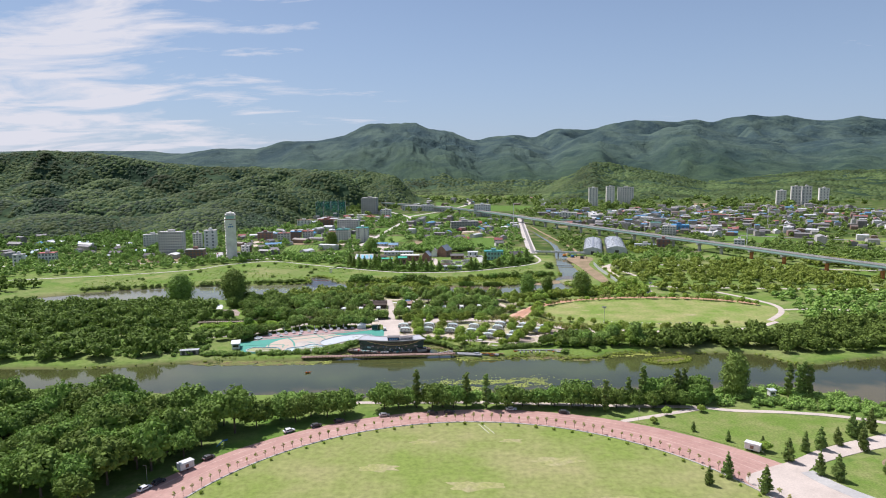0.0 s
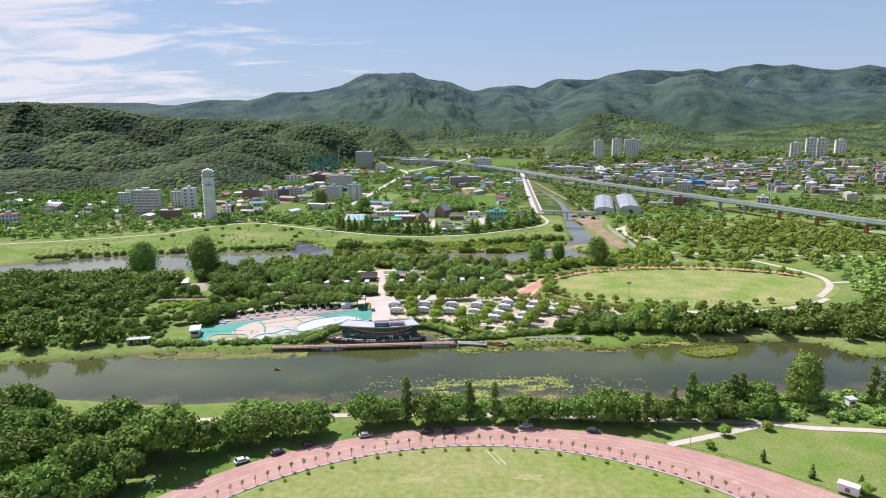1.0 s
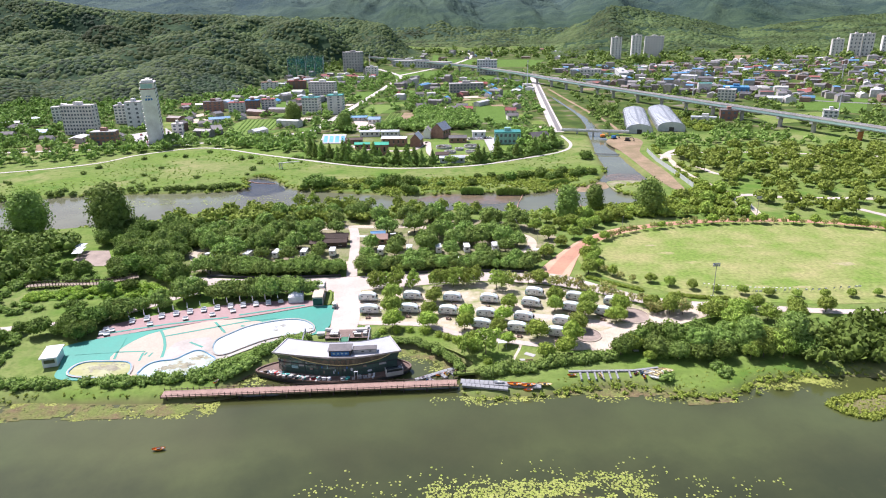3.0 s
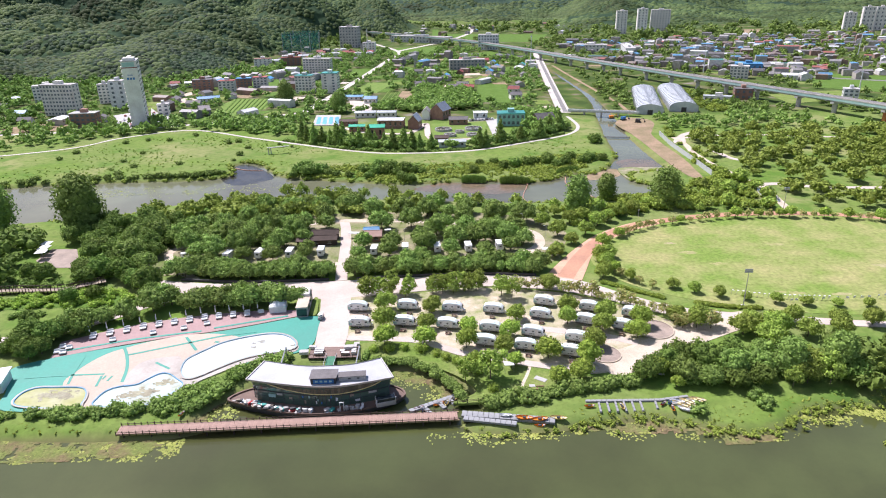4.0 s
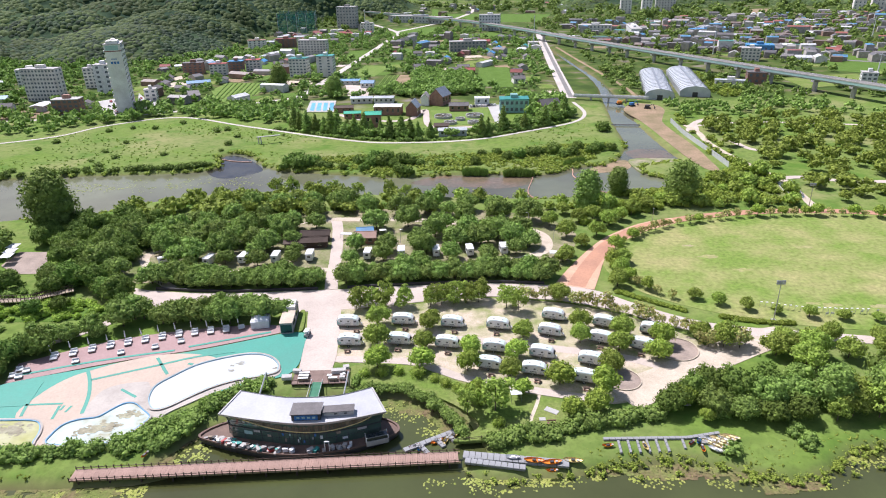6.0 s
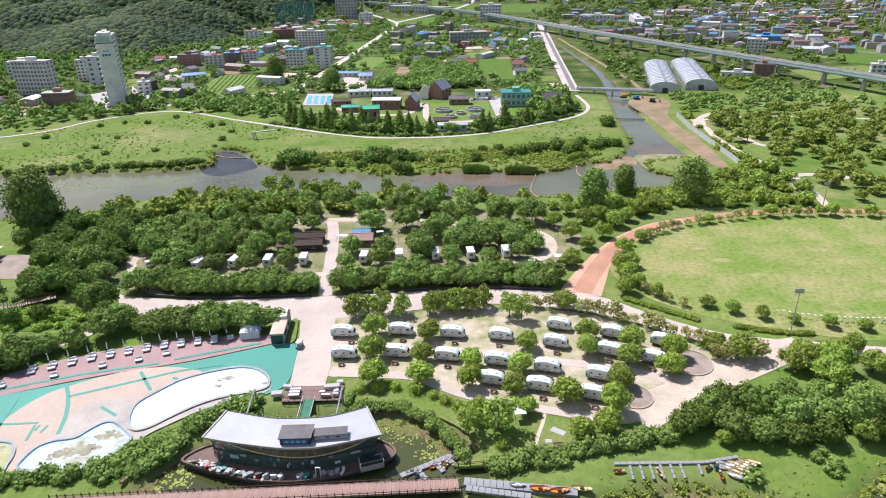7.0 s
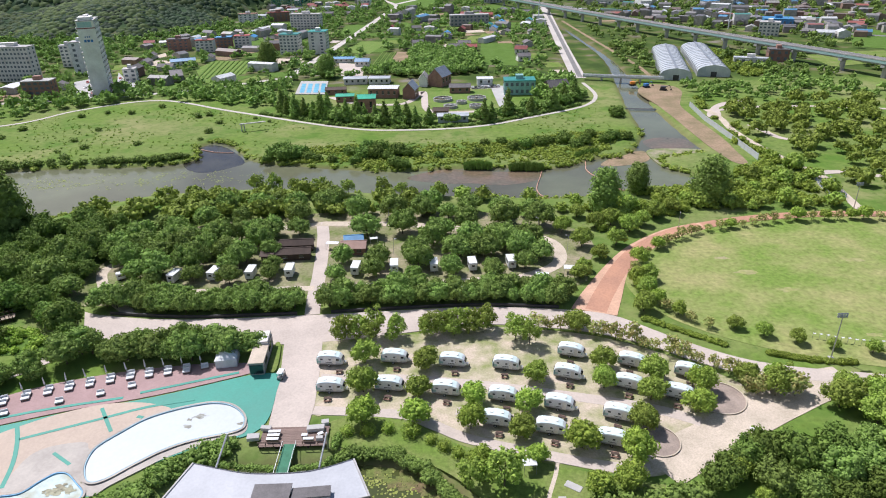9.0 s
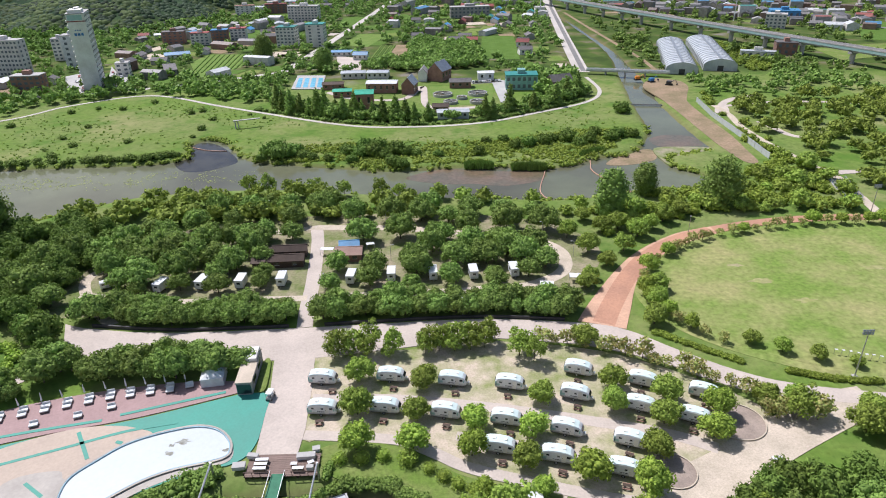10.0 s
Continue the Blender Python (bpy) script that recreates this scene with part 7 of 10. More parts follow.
for x, y, a, m, n, lab in ((13.2, 203.9, -8, M_ORANGE, 2.6, "long orange kayak on the pontoon"), (15.4, 203.5, 5, M_ORANGE, 2.6, "orange kayak on the pontoon"), (10.6, 204.6, -6, M_WHITE, 2.0, "white rowing boat on the pontoon"), (18.2, 203.9, -10, M_YELLOW, 2.6, "yellow pedal boat by the pontoon"), (15.2, 202.2, 0, M_ORANGE, 1.6, "orange pedal boat afloat"),
                          (23.3, 206.5, 5, M_ORANGE, 1.7, "orange pedal boat at the berths"), (28.1, 206.2, 95, M_YELLOW, 1.8, "yellow boat in its berth"), (34.3, 206.6, 40, M_REDP, 1.3, "small red boat at the berths"), (35.4, 205.4, 80, M_ORANGE, 1.6, "orange pedal boat at the berths"), (35.4, 206.9, 60, M_BLUE, 1.5, "small blue boat at the berths"),
                          (36.7, 206.5, -42, M_KAYAK, 2.3, "cream-yellow kayak drawn up on the bank"), (37.1, 205.2, -35, M_WHITE, 2.3, "white kayak drawn up on the bank"), (37.5, 205.8, -28, M_KAYAK, 2.3, "cream-yellow kayak drawn up on the bank"), (38.1, 206.2, -38, M_KAYAK, 2.3, "cream-yellow kayak drawn up on the bank"), (38.5, 206.6, -31, M_KAYAK, 2.3, "cream-yellow kayak drawn up on the bank"), (39, 206.9, -41, M_WHITE, 2.3, "white kayak drawn up on the bank"), (39.4, 207.3, -34, M_KAYAK, 2.3, "cream-yellow kayak drawn up on the bank"), (40, 207.5, -27, M_KAYAK, 2.3, "cream-yellow kayak drawn up on the bank"), (38, 207.1, -37, M_KAYAK, 2.3, "cream-yellow kayak drawn up on the bank"), (37.4, 206.9, -30, M_WHITE, 2.3, "white kayak drawn up on the bank"), (0.8, 209.2, 30, M_ORANGE, 2.0, "orange kayak by the ship"), (2.0, 209.3, 70, M_YELLOW, 1.9, "yellow kayak by the ship"),
                          (-1.4, 207.9, 60, M_BLUE, 1.5, "blue boat by the ship"), (-2.2, 208.4, 20, M_REDP, 1.5, "red boat by the ship"), (3.2, 210.4, 60, M_YELLOW, 2.2, "yellow kayak by the ship"), (-40.8, 190.2, 8, M_ORANGE, 2.0, "orange pedal boat adrift on the river"), (-37.6, 207.0, 70, M_ORANGE, 1.2, "small orange float by the hedge")):
    boat(x, y, a, m, n, "pedal_boat" if "pedal" in lab else "kayak" if "kayak" in lab else "rowing_boat", lab, WATER + 0.06 if "adrift" in lab or "ship" in lab else 0.27 if "on the pontoon" in lab else 0.1)

# ---- caravans ----


def caravan():
    e = thing("caravan", "white touring caravan parked on its pitch", "caravan", pose(-14.5, 239.4, 0.05, 0, 0, -6), "caravans")
    bm = bmesh.new()
    prof = [(-1.95, 0.42), (1.75, 0.42), (1.97, 0.7), (1.93, 0.98), (1.72, 1.32), (1.4, 1.58), (0.8, 1.76), (-0.2, 1.83), (-1.2, 1.74), (-1.75, 1.55), (-1.95, 1.25), (-2.0, 0.8)]
    a, b = ([bm.verts.new((x, y, z)) for x, z in prof] for y in (-0.72, 0.72))
    bm.faces.new(a), bm.faces.new(b[::-1])
    for i in range(len(a)):
        bm.faces.new((a[i], b[i], b[(i + 1) % len(a)], a[(i + 1) % len(a)]))
    bmesh.ops.recalc_face_normals(bm, faces=bm.faces[:])
    part("body", bm, M_WHITE, e, bevel=0.11)
    # roof skin over the white body, its mint colour standing for light
    bm = bmesh.new()
    a, b = ([bm.verts.new((x, y, z + 0.012)) for x, z in prof[5:10]] for y in (-0.67, 0.67))
    for i in range(4):
        bm.faces.new((a[i], b[i], b[i + 1], a[i + 1]))
    bmesh.ops.recalc_face_normals(bm, faces=bm.faces[:])
    part("roof_skin", bm, M_ROOFTINT, e, "white roof skin with a mint light tint in its colour")
    for x0, x1, z0, z1 in ((-1.9, -1.72, 0.62, 1.3), (1.5, 1.64, 0.9, 1.25)):
        part("corner_trim", boxed(x0, x1, -0.738, 0.738, z0, z1), M_MINTD, e, "mint green corner trim")
    part("chassis", boxed(-1.8, 1.6, -0.62, 0.62, 0.28, 0.42), M_DARK, e)
    part("skirt", boxed(-1.9, 1.7, -0.735, -0.725, 0.42, 0.62), M_CONC, e, "grey lower side strip")
    for s in (-1, 1):
        for x0, x1, z0, z1 in ((-1.35, -1.0, 1.12, 1.32), (-0.1, 0.2, 1.1, 1.3), (1.0, 1.42, 1.08, 1.36)):
            part("window", boxed(x0, x1, s * 0.735 - 0.012, s * 0.735 + 0.012, z0, z1), M_GLASS, e)
        w = part("wheel", rodded((-0.15, s * 0.62, 0.22), (-0.15, s * 0.74, 0.22), 0.22, seg=14), M_RUBBER, e)
        part("rim", rodded((-0.15, s * 0.735, 0.22), (-0.15, s * 0.755, 0.22), 0.12, seg=10), M_STEEL, w)
    d = part("door", boxed(0.42, 0.88, -0.75, -0.728, 0.5, 1.55), M_CREAM, e)
    part("handle", boxed(0.46, 0.52, -0.765, -0.75, 0.98, 1.06), M_DARK, d)
    part("front_window", boxed(-0.02, 0.02, -0.5, 0.5, -0.2, 0.2), M_GLASS, e, at=pose(1.845, 0, 1.15, 0, -32, 0))
    part("rear_window", boxed(-2.01, -1.95, -0.4, 0.4, 0.95, 1.2), M_GLASS, e)
    part("decal", boxed(-1.9, -1.3, -0.738, -0.726, 0.66, 0.98), M_TEALP, e, "teal decal on the rear side")
    part("decal", boxed(-0.6, 0.3, -0.738, -0.726, 0.72, 0.8), M_DARK, e, "dark swoosh decal")
    part("roof_vent", boxed(-0.9, -0.5, -0.2, 0.2, 1.79, 1.88), M_CREAM, e)
    part("roof_vent", boxed(0.5, 0.8, -0.15, 0.15, 1.78, 1.86), M_CREAM, e)
    bm = bmesh.new()
    rod(bm, (1.6, -0.4, 0.34), (2.45, 0, 0.34), 0.035)
    rod(bm, (1.6, 0.4, 0.34), (2.45, 0, 0.34), 0.035)
    part("drawbar", bm, M_STEEL, e)
    part("gas_box", boxed(1.95, 2.25, -0.22, 0.22, 0.36, 0.66), M_WHITE, e, bevel=0.02)
    part("jockey_wheel", rodded((2.4, 0, 0.02), (2.4, 0, 0.5), 0.04), M_DARK, e)
    return e


def bench():
    e = thing("picnic_table", "small brown picnic table beside a caravan", "table", pose(-13, 237.2, 0.05), "picnic tables")
    part("tabletop", boxed(-0.5, 0.5, -0.22, 0.22, 0.4, 0.45), M_WOODD, e)
    for s in (-0.42, 0.42):
        part("seat", boxed(-0.5, 0.5, s - 0.08, s + 0.08, 0.22, 0.26), M_BRICK, e)
    for s in (-0.35, 0.35):
        part("leg", boxed(s - 0.04, s + 0.04, -0.4, 0.4, 0, 0.4), M_WOODD, e)
    return e


CARAVAN, TABLE = caravan(), bench()
CARAVAN.matrix_basis = CARAVAN.matrix_basis @ Matrix.Diagonal((1.04, 1.04, 1.1, 1))
for x, y, a in ((-4.9, 239.2, -8), (3.8, 237.9, -11), (11.7, 236.8, -14), (21.8, 239.6, -20), (30.2, 236.7, -23), (37.6, 233.8, -28), (-13.6, 232.6, -5), (-5.3, 232.6, -9), (2.7, 231.3, -12), (10.5, 229.7, -13), (20.3, 234.3, -20), (28.4, 231.6, -22), (34.6, 229.1, -25), (9.2, 224.8, -14), (17.9, 227.6, -19), (25.3, 225.3, -21), (16.0, 223.0, -15), (23.4, 220.6, -18)):
    m = pose(x, y, 0.05, 0, 0, a)
    copy_thing(CARAVAN, m @ pose(0, 0.4, 0))
    copy_thing(TABLE, m @ pose(rng.uniform(-0.2, 0.8), -1.7, 0, 0, 0, rng.uniform(-8, 8)))

# ---- camp cabins and huts ----
sheet("camp_ground", curve([(-66, 262), (-62, 258.6), (-24, 261), (24, 261), (30, 268), (34, 280), (26, 292), (6, 298), (-24, 299), (-50, 294), (-64, 280)], 5, True), 0.035, M_CAMP, "sandy ground with thin grass, coloured darker for tree shade", "ground")


def cabin():
    e = thing("camp_trailer", "small white camping trailer among the trees", "trailer", pose(-26.4, 268.4, 0.03), "camp trailers")
    part("body", boxed(-0.75, 0.75, -1.5, 1.5, 0.35, 1.85), M_WHITE, e, bevel=0.05)
    part("roof", boxed(-0.8, 0.8, -1.55, 1.55, 1.85, 1.93), M_WHITE, e, bevel=0.03)
    part("window", boxed(-0.3, 0.3, -1.53, -1.5, 1.1, 1.5), M_GLASS, e)
    part("door", boxed(0.75, 0.775, -0.3, 0.25, 0.4, 1.5), M_CREAM, e)
    part("window", boxed(-0.775, -0.75, -0.6, 0.6, 1.0, 1.5), M_GLASS, e)
    part("chassis", boxed(-0.6, 0.6, -1.4, 1.4, 0.2, 0.35), M_DARK, e)
    for s in (-0.65, 0.65):
        part("wheel", rodded((s - 0.06, 0, 0.2), (s + 0.06, 0, 0.2), 0.2, seg=12), M_RUBBER, e)
    part("drawbar", rodded((0, -1.5, 0.3), (0, -2.1, 0.25), 0.04), M_STEEL, e)
    return e


CABIN = cabin()
for x, y, a in ((-48, 267.4, -14), (-40.7, 268, -12), (-33.7, 268, -3), (-13.8, 268.6, -5), (-6.5, 269.2, 2), (1.1, 269.2, 4), (8.5, 269.2, 5), (16, 269.7, 5)):
    copy_thing(CABIN, pose(x, y, 0.03, 0, 0, a))


def hut(x, y, w, d, h, roof, rise, wall, rm, label, a=0.0, name="camp_hut", z=0.0):
    """A gabled house: walls, two roof slopes, windows and a door."""
    e = thing(name, label, "house", pose(x, y, z, 0, 0, a))
    bm = bmesh.new()
    vs = [bm.verts.new(p) for p in ((-w / 2, -d / 2, -0.4), (w / 2, -d / 2, -0.4), (w / 2, d / 2, -0.4), (-w / 2, d / 2, -0.4), (-w / 2, -d / 2, h), (w / 2, -d / 2, h), (w / 2, d / 2, h), (-w / 2, d / 2, h), (-w / 2, 0, h + rise), (w / 2, 0, h + rise))]
    for f in ((0, 1, 5, 4), (1, 2, 6, 9, 5), (2, 3, 7, 6), (3, 0, 4, 8, 7)):
        bm.faces.new([vs[i] for i in f])
    part("wall", bm, wall, e)
    over, t = 0.3, 0.12
    s = math.hypot(d / 2, rise)
    for k in (-1, 1):
        part("roof", boxed(-w / 2 - over, w / 2 + over, -(s + over), 0.02, 0, t), rm, e, at=pose(0, 0, h + rise + 0.02, math.degrees(math.atan2(rise, d / 2)), 0, 0 if k < 0 else 180))
    part("ridge", boxed(-w / 2 - over, w / 2 + over, -0.12, 0.12, h + rise + 0.02, h + rise + 0.17), rm, e)
    n = max(1, int(w / 2.2))
    for i in range(n):
        cx = -w / 2 + (i + 0.5) * w / n
        win = part("window", boxed(cx - 0.42, cx + 0.42, -d / 2 - 0.03, -d / 2 + 0.02, h * 0.42, h * 0.8), M_GLASS, e)
        part("sill", boxed(cx - 0.48, cx + 0.48, -d / 2 - 0.08, -d / 2, h * 0.38, h * 0.42), M_CONC, win)
    part("door", boxed(w / 2 - 0.02, w / 2 + 0.03, -0.35, 0.35, 0, min(1.35, h * 0.85)), M_WOODD, e)
    return e


hut(-32, 276.8, 2.2, 6.2, 1.6, 1, 0.8, M_WOODD, M_WOODD, "dark timber hut with a tiled roof", 0)
hut(-27, 275.6, 6.6, 2.2, 1.6, 1, 0.7, M_WOODD, M_WOODD, "long dark timber hut with a tiled roof", 2)
hut(-27, 279.6, 6.4, 2.0, 1.6, 1, 0.7, M_WOODD, M_WOODD, "long dark timber hut with a tiled roof", 2)
hut(-15.2, 278, 4.8, 3.4, 1.6, 1, 0.8, M_BRICK, M_WOOD, "wooden hut with a red-brown roof", 0)
hut(-15.6, 281.6, 3.6, 2.4, 1.5, 1, 0.5, M_CREAM, M_BROOF, "small hut with a pale blue roof", 6)
for x, y, sx, sy, h, m, lab in ((-19.8, 279.6, 2.6, 1.2, 1.2, M_WHITE, "white canvas shelter by the lane"), (-11.4, 281.4, 1.6, 1.0, 1.2, M_WHITE, "white canvas shelter by the hut"), (12.8, 262.4, 1.6, 2.0, 1.0, M_WHITE, "white canvas shelter under trees"), (21.2, 264, 2.4, 1.8, 1.0, M_WHITE, "white canvas shelter under trees"), (27, 266.6, 2.6, 1.6, 1.0, M_WHITE, "white canvas shelter by the lane"), (12.4, 216.8, 1.6, 1.2, 1.3, M_WHITE, "white canvas shelter by the lawn"), (41.4, 221.2, 1.2, 1.0, 1.3, M_WHITE, "white canvas shelter under trees")):
    e = thing("canvas_shelter", lab, "shelter", pose(x, y, 0.03, 0, 0, rng.uniform(-12, 12)))
    bm = bmesh.new()
    prism(bm, [(-sx / 2, -sy / 2), (sx / 2, -sy / 2), (sx / 2, sy / 2), (-sx / 2, sy / 2)], h, h + 0.06)
    for v in bm.verts:
        v.co.z += 0.25 * (1 - abs(v.co.x) / sx)
    part("canopy", bm, m, e)
    for px in (-1, 1):
        for py in (-1, 1):
            part("pole", rodded((px * (sx / 2 - 0.06), py * (sy / 2 - 0.06), 0), (px * (sx / 2 - 0.06), py * (sy / 2 - 0.06), h + 0.1), 0.03), M_STEEL, e)

# ---- west of the camp ----
sheet("parasol_terrace", [(-94.2, 269), (-88.4, 264.4), (-83.6, 264.4), (-84.6, 270), (-88, 276), (-94.4, 276.4)], 0.07, M_PAVED, "brown paved terrace beside the great tree", "terrace")


def sunshade(x, y, a):
    e = thing("square_parasol", "open square white parasol on a pole", "parasol", pose(x, y, 0.07, 0, 0, a), "open parasols")
    part("pole", rodded((0, 0, 0), (0, 0, 2.2), 0.05), M_STEEL, e)
    bm = bmesh.new()
    bmesh.ops.create_cone(bm, cap_ends=True, segments=4, radius1=1.75, radius2=0.06, depth=0.5, matrix=pose(0, 0, 2.1, 0, 0, 45))
    part("canopy", bm, M_WHITE, e)
    part("table", rodded((0, 0, 0.66), (0, 0, 0.72), 0.5, seg=12), M_WOODL, e)
    return e


for x, y in ((-95, 275.8), (-94, 273), (-93.2, 270.3)):
    sunshade(x, y, rng.uniform(-10, 10))
MARSH = [(-95, 250.4), (-89, 251.2), (-83.4, 251), (-77.6, 251.3), (-75, 252.8), (-71, 255)]
e = thing("marsh_boardwalk", "weathered timber boardwalk over the marsh", "boardwalk")
M_C = curve(MARSH, 8)
for k, (p, q) in enumerate(zip(M_C, M_C[1:])):
    d = q - p
    n = float(np.hypot(*d))
    a = math.degrees(math.atan2(d[1], d[0]))
    part("deck_panel", boxed(0, n * 0.98, -0.8, 0.8, 0.7, 0.8), M_WOODL, e, at=pose(p[0], p[1], 0, 0, 0, a))
    for s_ in (-0.75, 0.75):
        part("rail", boxed(0, n, s_ - 0.04, s_ + 0.04, 1.4, 1.48), M_WOODD, e, at=pose(p[0], p[1], 0, 0, 0, a))
        part("post", boxed(-0.05, 0.05, s_ - 0.05, s_ + 0.05, -0.4, 1.4), M_WOODD, e, at=pose(p[0], p[1], 0, 0, 0, a))
sheet("marsh", curve([(-92, 247), (-84.7, 249.6), (-77.8, 249.6), (-70, 251.8), (-64.4, 250.4), (-60.6, 245.4), (-70, 243.6), (-80, 244), (-92, 243)], 5, True), 0.05, M_CROP, "lush green reed marsh beside the boardwalk", "marsh")
W16 = scatter([(-92, 247), (-84.7, 249.6), (-77.8, 249.6), (-70, 251.8), (-64.4, 250.4), (-60.6, 245.4), (-70, 243.6), (-80, 244), (-92, 243)], 1.5, 55, 0.5, -50, 0.3)
wood("marsh_reeds", "tall bright reeds of the marsh", W16, rng.uniform(0.5, 1.0, len(W16)), BUSH, 36, category="reeds")

# ---- vehicles ----


def car(paint, label, at):
    e = thing("parked_car", label, "car", at, "parked cars")
    bm = bmesh.new()
    prof = [(-1.3, 0.16), (1.3, 0.16), (1.32, 0.42), (0.75, 0.5), (0.4, 0.82), (-0.7, 0.85), (-1.15, 0.55), (-1.33, 0.5)]
    a, b = ([bm.verts.new((x, y, z)) for x, z in prof] for y in (-0.54, 0.54))
    bm.faces.new(a), bm.faces.new(b[::-1])
    for i in range(len(a)):
        bm.faces.new((a[i], b[i], b[(i + 1) % len(a)], a[(i + 1) % len(a)]))
    bmesh.ops.recalc_face_normals(bm, faces=bm.faces[:])
    part("body", bm, paint, e, bevel=0.05)
    for s in (-1, 1):
        part("side_window", boxed(-0.75, 0.4, s * 0.545 - 0.01, s * 0.545 + 0.01, 0.54, 0.78), M_GLASS, e)
        for x in (-0.82, 0.82):
            w = part("wheel", rodded((x, s * 0.46, 0.2), (x, s * 0.57, 0.2), 0.2, seg=12), M_RUBBER, e)
            part("rim", rodded((x, s * 0.565, 0.2), (x, s * 0.58, 0.2), 0.11, seg=8), M_STEEL, w)
        part("headlight", boxed(1.29, 1.33, s * 0.4 - 0.1, s * 0.4 + 0.1, 0.32, 0.4), M_WHITE, e)
        part("tail_light", boxed(-1.345, -1.3, s * 0.42 - 0.08, s * 0.42 + 0.08, 0.36, 0.46), M_REDP, e)
    part("windscreen", boxed(-0.02, 0.02, -0.46, 0.46, -0.2, 0.2), M_GLASS, e, at=pose(0.6, 0, 0.68, 0, -48, 0))
    part("rear_window", boxed(-0.02, 0.02, -0.44, 0.44, -0.19, 0.19), M_GLASS, e, at=pose(-0.95, 0, 0.72, 0, 56, 0))
    return e


W_CAR, D_CAR, S_CAR = (car(m, lab, pose(x, y, 0.08, 0, 0, a)) for m, lab, x, y, a in ((M_WHITE, "white car parked at the road's edge", -57.6, 118.6, 58), (M_DARK, "black car parked at the road's edge", -56, 121.2, 56), (M_STEEL, "silver car parked under trees", -15.2, 153.2, 12)))
for c, x, y, a in ((W_CAR, -36.3, 144.6, 36), (D_CAR, -3.6, 154.2, 4), (D_CAR, 0.6, 154.4, 2), (W_CAR, 15.8, 155.9, 0), (D_CAR, 28.4, 153.2, -14), (D_CAR, -25.6, 150, 28), (D_CAR, -30.6, 147.4, 32), (D_CAR, -50, 131.4, 52)):
    copy_thing(c, pose(x, y, 0.08, 0, 0, a))


def kiosk(x, y, a, label):
    e = thing("sales_trailer", label, "trailer", pose(x, y, 0.08, 0, 0, a))
    part("body", boxed(-1.5, 1.5, -0.75, 0.75, 0.3, 1.65), M_WHITE, e, bevel=0.04)
    part("roof", boxed(-1.56, 1.56, -0.8, 0.8, 1.65, 1.75), M_WHITE, e, bevel=0.02)
    for k in range(3):
        part("shutter", boxed(-1.3 + 0.9 * k, -0.6 + 0.9 * k, -0.775, -0.75, 0.6, 1.3), M_CREAM if k != 1 else M_BRICK, e)
    for s in (-0.7, 0.7):
        part("wheel", rodded((0, s - 0.05, 0.2), (0, s + 0.05, 0.2), 0.2, seg=12), M_RUBBER, e)
    part("drawbar", rodded((1.5, 0, 0.32), (2.2, 0, 0.25), 0.04), M_STEEL, e)


kiosk(-53.0, 126.8, 50, "white sales trailer under the wood's edge")
kiosk(63.6, 131.2, -42, "white sales trailer beside the lawn")
e = thing("golf_cart", "white golf cart parked on the walk", "cart", pose(-21.4, 236.4, 0.1, 0, 0, 80))
part("body", boxed(-0.8, 0.8, -0.4, 0.4, 0.15, 0.5), M_GREYW, e, bevel=0.05)
part("roof", boxed(-0.7, 0.6, -0.42, 0.42, 1.1, 1.16), M_WHITE, e, bevel=0.02)
part("seat", boxed(-0.4, 0.2, -0.35, 0.35, 0.5, 0.75), M_WHITE, e, bevel=0.03)
for px in (-0.6, 0.55):
    for py in (-0.36, 0.36):
        part("post", boxed(px - 0.025, px + 0.025, py - 0.025, py + 0.025, 0.5, 1.1), M_DARK, e)
        part("wheel", rodded((px, py - 0.05, 0.14), (px, py + 0.05, 0.14), 0.15, seg=10), M_RUBBER, e)
e = thing("camper_van", "white and blue camper van among the trees", "van", pose(-58.2, 268.6, 0.05, 0, 0, 30))
part("body", boxed(-1.3, 1.3, -0.6, 0.6, 0.25, 1.5), M_WHITE, e, bevel=0.12)
part("awning", boxed(0.2, 1.6, -0.9, 0.9, 1.4, 1.5), M_BROOF, e, bevel=0.02)
part("window", boxed(-1.0, 0.2, -0.625, -0.6, 0.9, 1.25), M_GLASS, e)
for px in (-0.8, 0.8):
    for py in (-0.55, 0.55):
        part("wheel", rodded((px, py - 0.06, 0.2), (px, py + 0.06, 0.2), 0.2, seg=10), M_RUBBER, e)

# ---- lamps, signs, hut on the bank ----


def floodlight(x, y, h):
    e = thing("floodlight_mast", "tall grey floodlight mast beside the sports field", "floodlight", pose(x, y, 0))
    part("mast", rodded((0, 0, 0), (0, 0, h), 0.11, 0.06, 10), M_STEEL, e)
    part("base", boxed(-0.35, 0.35, -0.35, 0.35, 0, 0.25), M_CONC, e, bevel=0.03)
    for r in range(2):
        part("crossbar", boxed(-0.75, 0.75, -0.04, 0.04, h - 0.5 + r * 0.4, h - 0.44 + r * 0.4), M_STEEL, e)
        for k in range(4):
            l = part("lamp", boxed(-0.15, 0.15, -0.12, 0.12, -0.13, 0.13), M_STEEL, e, at=pose(-0.6 + 0.4 * k, 0.12, h - 0.3 + r * 0.4, -30), bevel=0.02)
            part("lens", boxed(-0.12, 0.12, 0.12, 0.13, -0.1, 0.1), M_WHITE, l)


floodlight(60.3, 237.6, 7.6)
floodlight(96, 292.5, 6.5)


